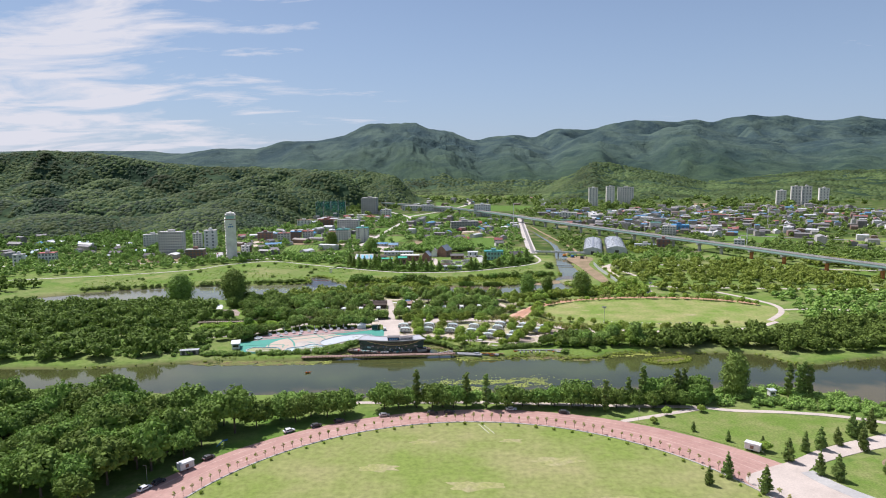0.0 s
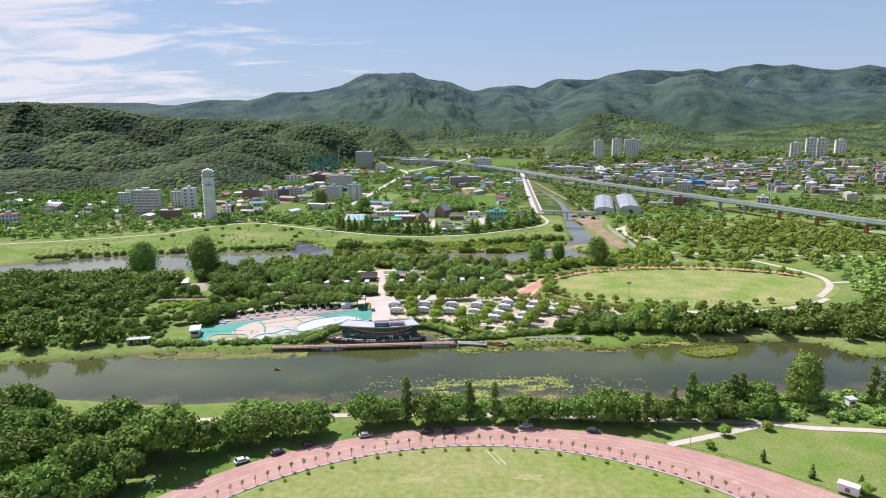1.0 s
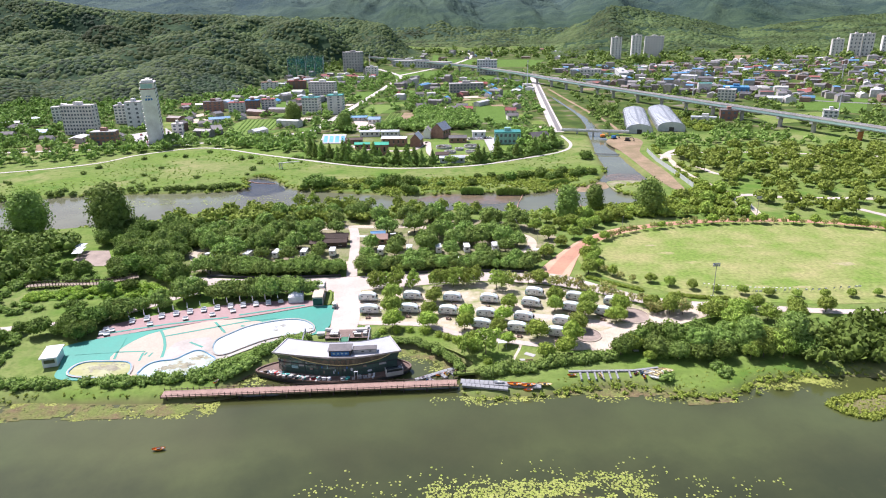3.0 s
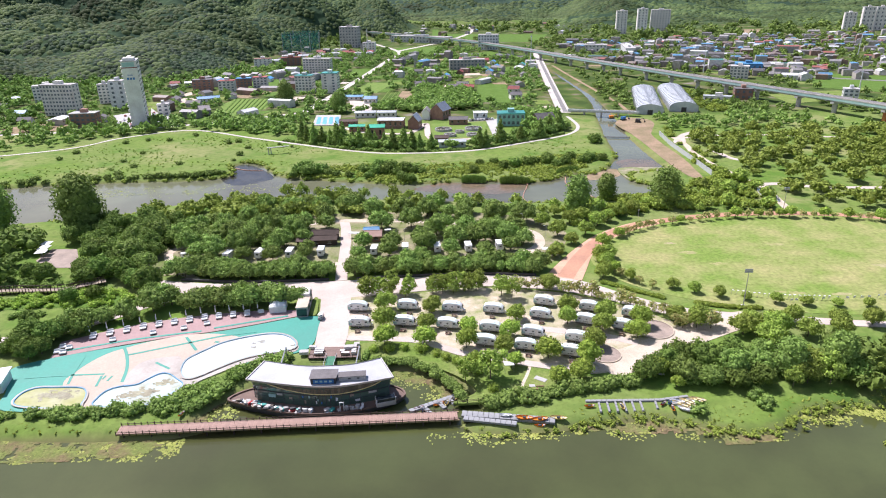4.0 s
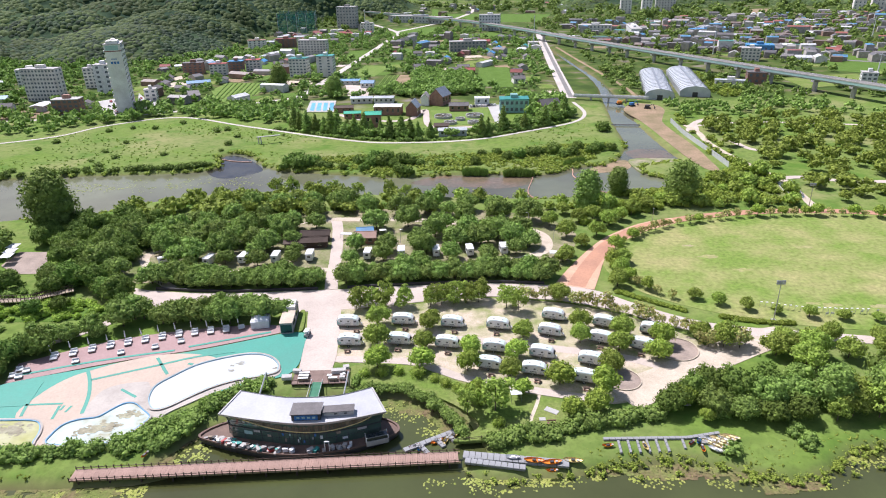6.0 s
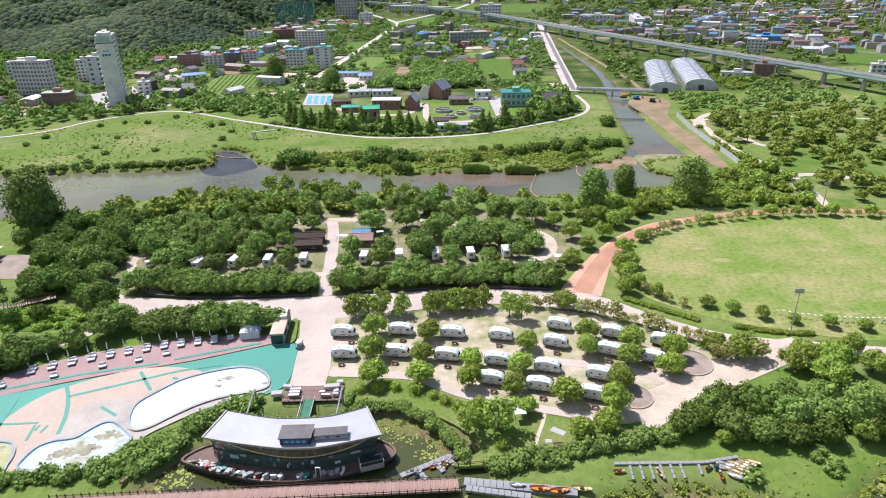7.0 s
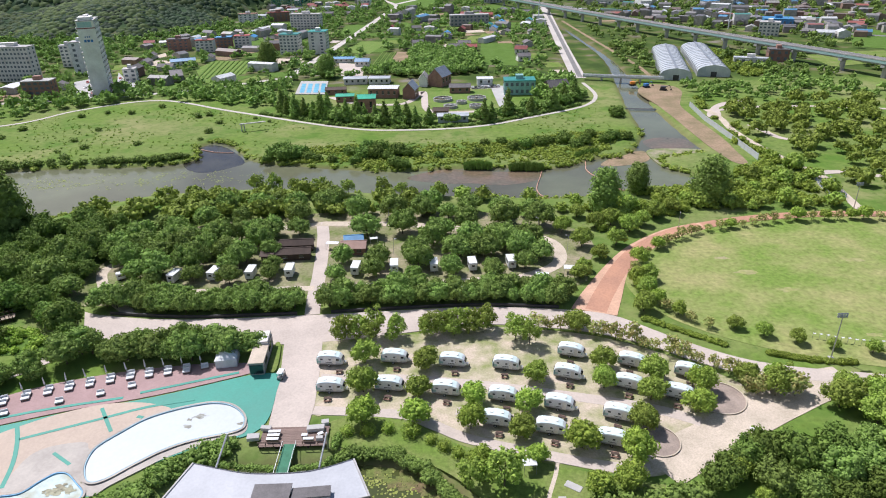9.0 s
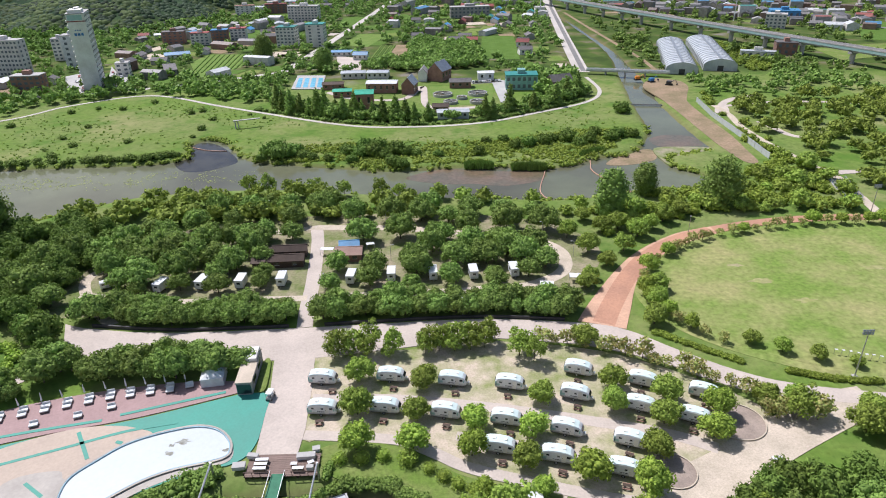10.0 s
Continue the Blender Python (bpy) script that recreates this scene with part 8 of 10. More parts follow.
def lamp(x, y, h=3.4):
    e = thing("street_lamp", "slim steel lamp post beside the path", "street lamp", pose(x, y, 0, 0, 0, rng.uniform(0, 360)), "lamp posts")
    part("post", rodded((0, 0, 0), (0, 0, h), 0.05, 0.035), M_STEEL, e)
    part("arm", rodded((0, 0, h - 0.05), (0.5, 0, h + 0.05), 0.03), M_STEEL, e)
    part("head", boxed(0.35, 0.7, -0.08, 0.08, h + 0.02, h + 0.1), M_CONC, e, bevel=0.02)


for x, y in ((-18.2, 266), (23.6, 285), (28.2, 276), (54, 285.6), (-9, 292.8), (-36, 300), (44.8, 147.6), (-58.6, 122), (6, 256.2), (-7, 276.4)):
    lamp(x, y)
e = thing("bank_pavilion", "pale box on posts with a light blue flat roof", "pavilion", pose(83.4, 161.6, 0))
part("room", boxed(-0.75, 0.75, -0.75, 0.75, 0.7, 2.2), M_CREAM, e, bevel=0.03)
part("roof", boxed(-0.95, 0.95, -0.95, 0.95, 2.2, 2.34), M_POLY, e, bevel=0.02)
part("window", boxed(-0.5, 0.5, -0.78, -0.75, 1.2, 1.8), M_GLASS, e)
for px in (-0.65, 0.65):
    for py in (-0.65, 0.65):
        part("post", boxed(px - 0.08, px + 0.08, py - 0.08, py + 0.08, -0.3, 0.7), M_WOODL, e)
e = thing("entrance_sign", "leaning blue arch sign at the wood's edge", "sign", pose(-48.8, 137.4, 0, 0, 0, 40))
part("post", rodded((0, 0, 0), (0, 0, 1.5), 0.07), M_STEEL, e)
part("arch", rodded((0.0, 0, 1.45), (-1.6, 0, 0.5), 0.16, 0.1, 8), M_BROOF, e, "light blue slanted arch")
part("panel", boxed(-0.1, 0.9, -0.05, 0.05, 1.2, 1.5), M_BLUEP, e)
for k in range(20):
    e = thing("field_pennant", "small white pennant on a thin stake", "pennant", pose(60.3 + k * 0.92, np.interp(60.3 + k * 0.92, [60, 64, 68, 73, 80], [243.1, 241.5, 240.5, 239.7, 239.2]) + rng.uniform(-.1, .1), 0.05, 0, 0, rng.uniform(-30, 30)), "pennants on the field")
    part("stake", rodded((0, 0, 0), (0, 0, 0.95), 0.03, seg=5), M_STEEL, e)
    part("flag", boxed(0, 0.42, -0.14, 0.14, 0.88, 0.91), M_WHITE, e)
for o in ([(36, 249.6), (41, 245.6), (46, 241.6)], [(52, 239), (57, 237.2), (63, 236.2)]):
    W = np.repeat(curve(o, 9), 3, 0) + rng.uniform(-0.25, 0.25, (3 * (len(o) * 9 - 8), 2))
    wood("field_hedge", "low clipped hedge along the sports field", W, np.full(len(W), 0.42), BUSH, 9, category="hedge")

# ---- wall by the road, flags and worn ground in the sports field ----
for pts in ([(-55, 255.6), (-41.5, 253.8), (-30, 253.8), (-22.4, 254)], [(-16.6, 254.2), (-5, 254.9), (8.8, 255.3), (22.5, 253.9)]):
    o = strip(pts, 0.28, 6)
    bm = bmesh.new()
    prism(bm, o, -0.2, 0.55)
    bmesh.ops.triangulate(bm, faces=[f for f in bm.faces if len(f.verts) > 4])
    tagged(part("road_wall", bm, M_DARK), "low dark stone wall below the tree hedge", "wall", kind="structure")
FLAG = None
for k, (x, y) in enumerate(curve([(70, 238.6), (78, 238.9), (86, 239.4), (94, 240.2)], 5)):
    if FLAG is None:
        FLAG = thing("marker_flag", "small white marker flag in the grass", "flag", pose(x, y, 0.05), "marker flags")
        part("staff", rodded((0, 0, 0), (0, 0, 0.8), 0.03, seg=5), M_STEEL, FLAG)
        part("cloth", boxed(0, 0.5, -0.02, 0.02, 0.4, 0.8), M_WHITE, FLAG)
    else:
        copy_thing(FLAG, pose(x + rng.uniform(-.3, .3), y + rng.uniform(-.2, .2), 0.05, 0, 0, rng.uniform(-40, 40)))
g = np.random.default_rng(33)
for k, (cx, cy, r) in enumerate(((70.4, 243.3, 1.1), (73.4, 242.6, 1.4), (82, 241.6, 1.4), (60, 264.9, 1.6), (57.5, 271, 1.2), (64, 258, 1.4), (82.2, 268.8, 1.5), (100, 255, 2.0), (4, 118, 4), (-14, 126, 3), (22, 128, 3.6), (12, 108, 3), (30, 112, 2.6), (-6, 138, 2.4), (14, 138, 2.0))):
    a = np.arange(18) / 18 * 2 * math.pi
    rr = r * g.uniform(0.45, 1.0, 18)
    sheet("worn_patch", curve(np.stack([cx + 1.8 * rr * np.cos(a), cy + 0.7 * rr * np.sin(a)], 1), 2, True), 0.054, M_WORN, "worn straw-coloured patch in the mown grass", "patch", low=0.0)

# ---- fence and small things on the lawn ----
e = thing("bank_fence", "low timber post-and-rail fence along the bank", "fence")
F = curve([(2.6, 208.2), (8.4, 208.8), (14, 210), (21, 211.6), (27, 212.6), (31, 213.6)], 4)
fp = finish("post", boxed(-0.05, 0.05, -0.05, 0.05, -0.2, 0.62), M_WOODD)
for k, (p, q) in enumerate(zip(F, F[1:])):
    part("post", fp, None, e, at=pose(p[0], p[1], 0.03))
    part("rail", rodded((*p, 0.5), (*q, 0.5), 0.035, seg=5), M_WOODD, e)
    part("rail", rodded((*p, 0.28), (*q, 0.28), 0.035, seg=5), M_WOODD, e)
band("trodden_path", [(13.4, 210.4), (14.2, 213), (15.4, 216), (16, 218)], 0.5, 0.058, M_GRAVEL, "narrow trodden path across the lawn", "path", 4)
for x, y, w, d, a in ((17.2, 214.2, 2.0, 1.0, -35), (15.6, 212.4, 0.9, 0.7, 0), (36.8, 214.8, 0.9, 0.5, 0)):
    e = thing("paving_slab", "pale weathered slab set in the lawn", "slab", pose(x, y, 0.05, 0, 0, a))
    part("slab", boxed(-w / 2, w / 2, -d / 2, d / 2, -0.05, 0.06), M_CONC, e, bevel=0.02)
e = thing("park_bench", "dark red park bench on the lawn", "bench", pose(16.7, 211.2, 0.05))
for k in range(3):
    part("seat_slat", boxed(-0.65, 0.65, -0.2 + k * 0.14, -0.1 + k * 0.14, 0.28, 0.32), M_BRICK, e)
for k in range(2):
    part("back_slat", boxed(-0.65, 0.65, 0.24, 0.28, 0.4 + k * 0.14, 0.5 + k * 0.14), M_BRICK, e)
for sx in (-0.5, 0.5):
    part("leg", boxed(sx - 0.04, sx + 0.04, -0.2, 0.28, 0, 0.28), M_DARK, e)

# ---- river plants ----
REED = Kind("reed_tuft", "reeds", L_REED, 4, 1.2, 0.34, 0.05, 4, 40, 0.26, 0.3, 0.03)
R1 = np.concatenate([curve(NORTH, 40), curve(NORTH, 40) + [0, 1.4]])
R1 = R1[(R1[:, 0] > -150) & (R1[:, 0] < 150) & ~((R1[:, 0] > -70) & (R1[:, 0] < 5))]
R1 = R1 + rng.uniform(-1.0, 1.0, R1.shape)
R1 = R1[rng.random(len(R1)) < 0.32]
R2 = scatter([(20, 201.5), (36, 201), (46, 198.8), (60, 203), (62, 206), (40, 206.6), (24, 206)], 1.9, 51, 0.5, -50, 0.35, True)
zr = np.concatenate([np.full(len(R1), -0.55), np.full(len(R2), -0.6)])
R0 = np.concatenate([R1, R2])
wood("reed_fringe", "bright green reeds and weeds along the water's edge", R0, rng.uniform(0.22, 0.5, len(R0)), REED, 41, zr, "reeds")
R3 = np.concatenate([curve(ISLET, 2), scatter(ISLET, 1.1, 53, 0.5, -50, 0.0, True)])
R3 = np.array([p for p in R3]) + 0.0
wood("islet_reeds", "low green weeds on the islet", R3, rng.uniform(0.4, 0.7, len(R3)), REED, 42, np.full(len(R3), -0.75), "reeds")
S = np.array(SIDE)
S = S[(S[:, 0] > -180) & (S[:, 0] < 80) & (S[:, 1] < 366)]
S = np.repeat(S, 2, 0) + rng.uniform(-1.6, 1.6, (2 * len(S), 2))
S = S[side(SIDE, S[:, 0], S[:, 1]) > -0.6]
wood("side_reeds", "green weeds along the side river", S, rng.uniform(0.6, 1.2, len(S)), REED, 43, np.full(len(S), -0.45), "reeds")

TUFT = Kind("weed_tuft", "weeds", L_REED, 5, 1.1, 0.42, 0.1, 2, 16, 0.34, 0.3, 0.03)
VINE = Kind("vine_mound", "weeds", L_BRIGHT, 5, 1.5, 0.42, 0.0, 3, 26, 0.34, 0.3, 0.03)
R4 = scatter([(-190, 330), (-120, 342), (-84, 344), (-66, 368), (-46, 346), (-20, 338), (20, 336), (50, 344), (62, 366), (64, 396), (44, 384), (16, 369), (-10, 366.6), (-32, 372), (-76, 399), (-109, 419), (-136, 405), (-152, 386), (-190, 368)], 2.7, 54, 0.5, 0.4, 0.0)
R4 = R4[rng.random(len(R4)) < smooth(0.36, 0.62, fbm(R4[:, 0] / 22, R4[:, 1] / 13, 4))]
wood("meadow_weeds", "rough tufts of weeds over the bank meadow", R4, rng.uniform(0.22, 0.6, len(R4)), TUFT, 44, category="weeds")

R5 = scatter([(-52, 341), (-40, 336), (-16, 328.6), (-2, 327.4), (10, 330), (32, 326), (46, 336), (58, 348), (62, 362), (44, 360), (20, 352), (-20, 352), (-44, 352)], 1.6, 57, 0.5, 0.3, 0.0)
R5 = R5[rng.random(len(R5)) < 0.35 + 0.6 * smooth(0.4, 0.6, fbm(R5[:, 0] / 9, R5[:, 1] / 6, 4))]
wood("bank_weeds", "lush tall weeds and vines on the river bank", R5, rng.uniform(0.55, 1.1, len(R5)), VINE, 58, category="weeds")


def reed_bed(x0, y0, x1, y1, depth, n, seed):
    """A stand of tall upright reeds between two points of the bank."""
    g = np.random.default_rng(seed)
    t, u = g.random(n), g.normal(size=n) * 0.4
    h = g.uniform(0.9, 1.7, n) * (1 - 0.35 * np.abs(2 * t - 1) ** 3)
    p = np.stack([x0 + (x1 - x0) * t, y0 + (y1 - y0) * t + u * depth, np.full(n, -0.6)], 1)
    a = g.uniform(0, 6.28, n)
    w = np.stack([np.cos(a), np.sin(a), 0 * a], 1) * 0.09
    tip = p + np.stack([g.normal(size=n) * 0.14, g.normal(size=n) * 0.14, h + 0.6], 1)
    v = np.stack([p - w, p + w, tip], 1).reshape(-1, 3)
    tagged(new("reed_bed", raw("reed_bed", v, np.arange(3 * n).reshape(-1, 3), L_FOREST, np.zeros(n, bool))), "tall dark green reeds standing at the bank", "reeds", kind="stuff")


reed_bed(9.6, 330.6, 17.4, 330.0, 1.6, 2600, 1)
reed_bed(22, 328.6, 31.4, 327.8, 1.5, 2600, 2)
reed_bed(41.8, 336.4, 49.6, 340.6, 1.3, 2000, 3)

R6 = np.concatenate([scatter([(20, 202.4), (30, 203), (43, 201.4), (57, 205.4), (76, 206.4), (76, 209.4), (44, 207.2), (40, 204.6), (20, 206.4)], 1.15, 93, 0.5, -50, 0.25, True), scatter([(-74, 203.6), (-57, 203.8), (-46, 203.4), (-36, 203.6), (-37, 206), (-46, 206.4), (-74, 206.2)], 1.2, 94, 0.5, -50, 0.3, True)])
wood("shore_weeds", "low yellow-green weeds on the river shore", R6, rng.uniform(0.18, 0.42, len(R6)), TUFT, 95, np.full(len(R6), -0.15), "weeds")

M_WEED = mat("weed_mat", (0.150, 0.185, 0.052), 0.9, 0.35, 0.35, 3.0, 0.3, other=(0.165, 0.120, 0.070), spec=0.1)


def weed_mat(label, outline, seed):
    """A ragged mat of floating weed with holes of open water between its lobes."""
    g = np.random.default_rng(seed)
    o = np.array(outline, float)
    lo, hi = o.min(0), o.max(0)
    st = 0.45
    xs, ys = np.meshgrid(np.arange(lo[0], hi[0], st), np.arange(lo[1], hi[1], st))
    keep = (side(o, xs, ys) < 1.9 - 3.6 * fbm(xs / 3.2 + seed, ys / 2.2, 4)) & (fbm(xs / 2.1, ys / 1.5 + seed, 3) < 0.66)
    xs, ys = xs[keep], ys[keep]
    q = np.array([(-0.5, -0.5), (0.5, -0.5), (0.5, 0.5), (-0.5, 0.5)]) * st * 1.08
    v = np.stack([xs, ys], 1)[:, None] + q[None] + g.uniform(-0.1, 0.1, (len(xs), 4, 2))
    z = WATER + 0.02 + 0.06 * g.random((len(xs), 4, 1))
    f = np.arange(4 * len(xs)).reshape(-1, 4)
    tagged(new("weed_mat", raw("weed_mat", np.concatenate([v, z], 2).reshape(-1, 3), f, M_WEED)), label, "water plants", kind="stuff")


weed_mat("brown-green mat of floating weed by the boardwalk", [(-80, 203.6), (-60, 203.4), (-46, 203), (-38, 202.6), (-36, 201), (-40, 199.6), (-50, 199.2), (-58, 198.6), (-66, 199), (-80, 200)], 1)
weed_mat("yellow-green mat of weed along the bank", [(20, 205), (32, 204.6), (40, 204), (46, 203.6), (50, 202.4), (46, 198.6), (42, 198.6), (36, 201.4), (26, 201.6), (20, 202)], 2)
weed_mat("algae mat along the basin's edge", [(-36, 205), (-36, 212), (-31.5, 217.6), (-27, 219.6), (-26.6, 217.4), (-31, 214), (-33.4, 209.4), (-33.6, 205)], 3)
weed_mat("algae mat along the basin's far edge", [(-8, 219.8), (-2, 218.8), (3, 215.4), (5.4, 210.4), (2.6, 210.6), (0, 214), (-5, 217)], 4)


def lily_field(name, outline, n, seed):
    """Flat pads in drifts: each a small notched disc on the water."""
    g = np.random.default_rng(seed)
    o = np.array(outline, float)
    lo, hi = o.min(0), o.max(0)
    p = g.uniform(lo, hi, (n * 6, 2))
    d = side(o, p[:, 0], p[:, 1])
    dens = fbm(p[:, 0] / 3.0 + seed, p[:, 1] / 1.6, 4)
    keep = g.random(len(p)) < smooth(0.42, 0.62, dens) * smooth(2.5, -3.5, d)
    p = p[keep][:n]
    a = np.radians(np.array([20, 75, 130, 185, 240, 295, 340]))
    r = g.uniform(0.07, 0.2, len(p))
    ring = np.stack([np.cos(a), np.sin(a)], 1)
    v = p[:, None] + ring[None] * r[:, None, None]
    v = np.concatenate([p[:, None], v], 1)
    v = np.concatenate([v, np.full((*v.shape[:2], 1), WATER + 0.012) + g.uniform(0, 0.02, (len(p), 1, 1))], 2)
    f = np.array([[0, i, i + 1] for i in range(1, 7)])[None] + (np.arange(len(p)) * 8)[:, None, None]
    tagged(new(name, raw(name, v.reshape(-1, 3), f.reshape(-1, 3), L_LILY)), "drifts of yellow-green floating lily pads", "water plants", kind="stuff")


lily_field("lily_pads", [(-10, 175), (-5, 181), (5, 181.6), (15, 183), (26, 182.6), (30, 177), (23, 170.6), (13, 167.5), (-3, 168)], 3800, 61)
lily_field("lily_pads", [(-30, 172), (-20, 182), (0, 186), (30, 186), (46, 180), (50, 172), (30, 168), (0, 168)], 700, 62)
lily_field("lily_pads", [(-70, 204.6), (-57, 203.6), (-52, 203.4), (-46, 203), (-41, 203.4), (-35.4, 203.2), (-36.4, 199.6), (-42, 198.4), (-49, 199.2), (-57, 198), (-70, 198)], 3000, 63)
lily_field("lily_pads", [(-1, 201), (10, 199.6), (19, 200), (18, 203), (4, 203.6)], 260, 64)
lily_field("lily_pads", [(-35, 206), (-33, 213), (-27, 218), (-24, 219), (-27, 214.6), (-30.6, 210), (-32, 205)], 1500, 66)
lily_field("lily_pads", [(-12, 219), (-3, 218), (3, 214.6), (5, 210), (1, 210), (-2, 214), (-8, 217)], 620, 67)
lily_field("lily_pads", [(-120, 330), (-70, 334), (-50, 334), (-40, 324), (-80, 322), (-120, 320)], 900, 68)
lily_field("lily_pads", [(6, 202.2), (18.8, 203), (23, 204), (30, 204.6), (37, 203.8), (42, 201.6), (46.4, 201.2), (51, 203), (55, 205.8), (60, 206.4), (70, 206), (66, 203.6), (58.6, 203.4), (53.6, 203.4), (50, 200.4), (46, 198.8), (41.6, 199), (39, 200.6), (35, 201.4), (27, 202), (19, 200.8), (6, 200.4)], 5200, 65)

# ---- hill forest ----


DOME = np.array([(0, 0, 1.0)] + [(0.72 * math.cos(a), 0.72 * math.sin(a), 0.68) for a in np.arange(5) * 1.2566] + [(math.cos(a), math.sin(a), -0.25) for a in np.arange(5) * 1.2566 + 0.63])
DOME_F = np.array([(0, 1 + k, 1 + (k + 1) % 5) for k in range(5)] + [(1 + k, 6 + k, 1 + (k + 1) % 5) for k in range(5)] + [(6 + k, 6 + (k + 1) % 5, 1 + (k + 1) % 5) for k in range(5)])


def hill_forest(name, label, u0, u1, y0, y1, n, size, seed, least=2.5, material=L_HILL, stands=False):
    g = np.random.default_rng(seed)
    y = np.sqrt(g.uniform(y0 ** 2, y1 ** 2, n))
    x = g.uniform(u0, u1, n) * y
    h = hills(x, y)
    gap = fbm(x / 45 + seed, y / 45, 3)
    k = (h > least) & ((gap < 0.66) if not stands else (fbm(x / 55 + 31, y / 80, 3) > 0.52))
    x, y, h = x[k], y[k], h[k]
    r = size * g.uniform(0.45, 1.45, len(x))
    n, c = len(x), np.stack([x, y, h - 0.36 * r], 1)
    v = (DOME[None] * (r[:, None, None] * (1 + 0.22 * (g.random((n, 11, 1)) - 0.5))) * np.array([1, 1, 0.66]) + c[:, None]).reshape(-1, 3)
    f = (DOME_F[None] + (np.arange(n) * 11)[:, None, None]).reshape(-1, 3)
    tagged(new(name, raw(name, v, f, material, True)), label, "forest", kind="stuff")


hill_forest("west_hill_forest", "dark mixed forest over the near hills", -0.72, 0.0, 590, 1200, 27000, 3.3, 71, 1.2)
hill_forest("hillfoot_forest", "dense trees at the western hill's foot", -0.74, -0.22, 545, 715, 5600, 2.5, 75, 0.5, L_PINE)
hill_forest("pine_stands", "dark pine stands between the broadleaf hills", -0.72, -0.04, 640, 1180, 9500, 2.9, 76, 2.0, L_PINE, True)
hill_forest("east_hill_forest", "mixed forest over the eastern foothills", 0.12, 0.74, 1020, 1600, 16000, 4.6, 72, 1.0)
hill_forest("valley_forest", "forest on the hills behind the town", -0.34, 0.2, 1250, 1700, 5000, 6.0, 73)

# ---- town ----


def block(x, y, w, d, h, a, floors, cols, wall, label, name="apartment_building", roofm=None, side_cols=0, each=True):
    """A flat-roofed building with rows of windows on its front and one side."""
    e = thing(name, label, "building", pose(x, y, 0, 0, 0, a))
    part("wall", boxed(-w / 2, w / 2, -d / 2, d / 2, -0.5, h), wall, e)
    part("roof", boxed(-w / 2 - 0.15, w / 2 + 0.15, -d / 2 - 0.15, d / 2 + 0.15, h, h + 0.35), roofm or M_CONC, e)
    part("stair_head", boxed(-w * 0.12, w * 0.12, -d * 0.2, d * 0.25, h + 0.35, h + 1.9), wall, e)
    step, ww = h / floors, min(1.3, w / cols * 0.55)
    me = finish("window", boxed(-ww / 2, ww / 2, -0.06, 0.04, -step * 0.24, step * 0.24), M_WINDOW)
    sides = finish("window", boxed(-0.04, 0.06, -0.5, 0.5, -step * 0.24, step * 0.24), M_WINDOW)
    for r in range(floors):
        for c in range(cols):
            part("window", me, None, e, at=pose(-w / 2 + (c + 0.5) * w / cols, -d / 2, (r + 0.55) * step))
        for c in range(side_cols):
            for s in (-1, 1):
                part("window", sides, None, e, at=pose(s * w / 2, -d / 2 + (c + 0.5) * d / side_cols, (r + 0.55) * step, 0, 0, 0 if s > 0 else 180))
    return e


# the tall tower: a blank gable to the river, balconies along its flank
tw = block(-141.0, 442.0, 6.6, 14, 29.5, 18, 15, 1, M_CREAM, "tall pale apartment tower with a blank gable", "apartment_tower", side_cols=5)
for o in [c for c in tw.children if c.name.startswith("window") and abs(c.location.y + 7) < 0.01]:
    bpy.data.objects.remove(o)
part("crown_block", boxed(-2.4, 2.4, -6.2, 1, 29.85, 31.0), M_CREAM, tw)
part("top_trim", boxed(-3.36, 3.36, -7.06, -6.98, 26.6, 27.0), M_RROOF, tw, "red trim below the roof")
part("top_panel", boxed(-2.8, 2.4, -7.05, -6.99, 27.2, 29.2), M_TEALP, tw, "pale teal panel below the roof")
for k in range(3):
    part("sign_bar", boxed(-1.7 + 1.2 * k, -0.8 + 1.2 * k, -7.05, -7.0, 21.4, 22.4), M_BLUEP, tw, "dark blue bar of a sign")
    part("sign_bar", boxed(-1.2 + 0.8 * k, -0.7 + 0.8 * k, -7.05, -7.0, 23.2, 23.7), M_BLUEP, tw, "dark blue bar of a sign")
slab = finish("balcony", boxed(-0.55, 0, -6.3, 6.3, -0.4, 0.5), M_CREAM)
for r in range(14):
    part("balcony", slab, None, tw, at=pose(-3.3, 0, 1.2 + r * 1.97))
block(-193, 471, 17.5, 6, 15.5, -5, 8, 10, M_CREAM, "long white apartment slab with even windows", side_cols=2)
block(-171.5, 490, 8.5, 7, 14.5, 8, 6, 2, M_WHITE, "plain white building beside the tower", "white_building")
block(-161.5, 431, 11.5, 6, 7.4, 4, 4, 5, M_BRICK, "brown brick apartment block", "brick_block", side_cols=2)
block(-188, 508, 6.5, 5, 10.5, 10, 6, 3, M_CREAM, "small pale apartment block")
block(-228, 520, 14, 7, 9, 20, 5, 7, M_CREAM, "white building at the hill's foot", "white_building")
block(-77.6, 533, 10.4, 8, 10.2, -6, 6, 5, M_CREAM, "pale apartment block with a teal roof", roofm=M_TROOF, side_cols=3)
block(-61.6, 531, 9.6, 8, 11.6, -4, 7, 2, M_CREAM, "pale apartment block with a teal roof", roofm=M_TROOF, side_cols=3)
block(-86.2, 633, 21, 7, 10.4, -9, 6, 9, M_CREAM, "pinkish apartment slab in the village", side_cols=2)
block(-88, 862, 20, 12, 21, -12, 7, 6, M_GREYW, "dark cube-like building by the station", "office_building", side_cols=4)
block(-62, 800, 12, 8, 9, -5, 4, 4, M_CREAM, "pale block in the village")
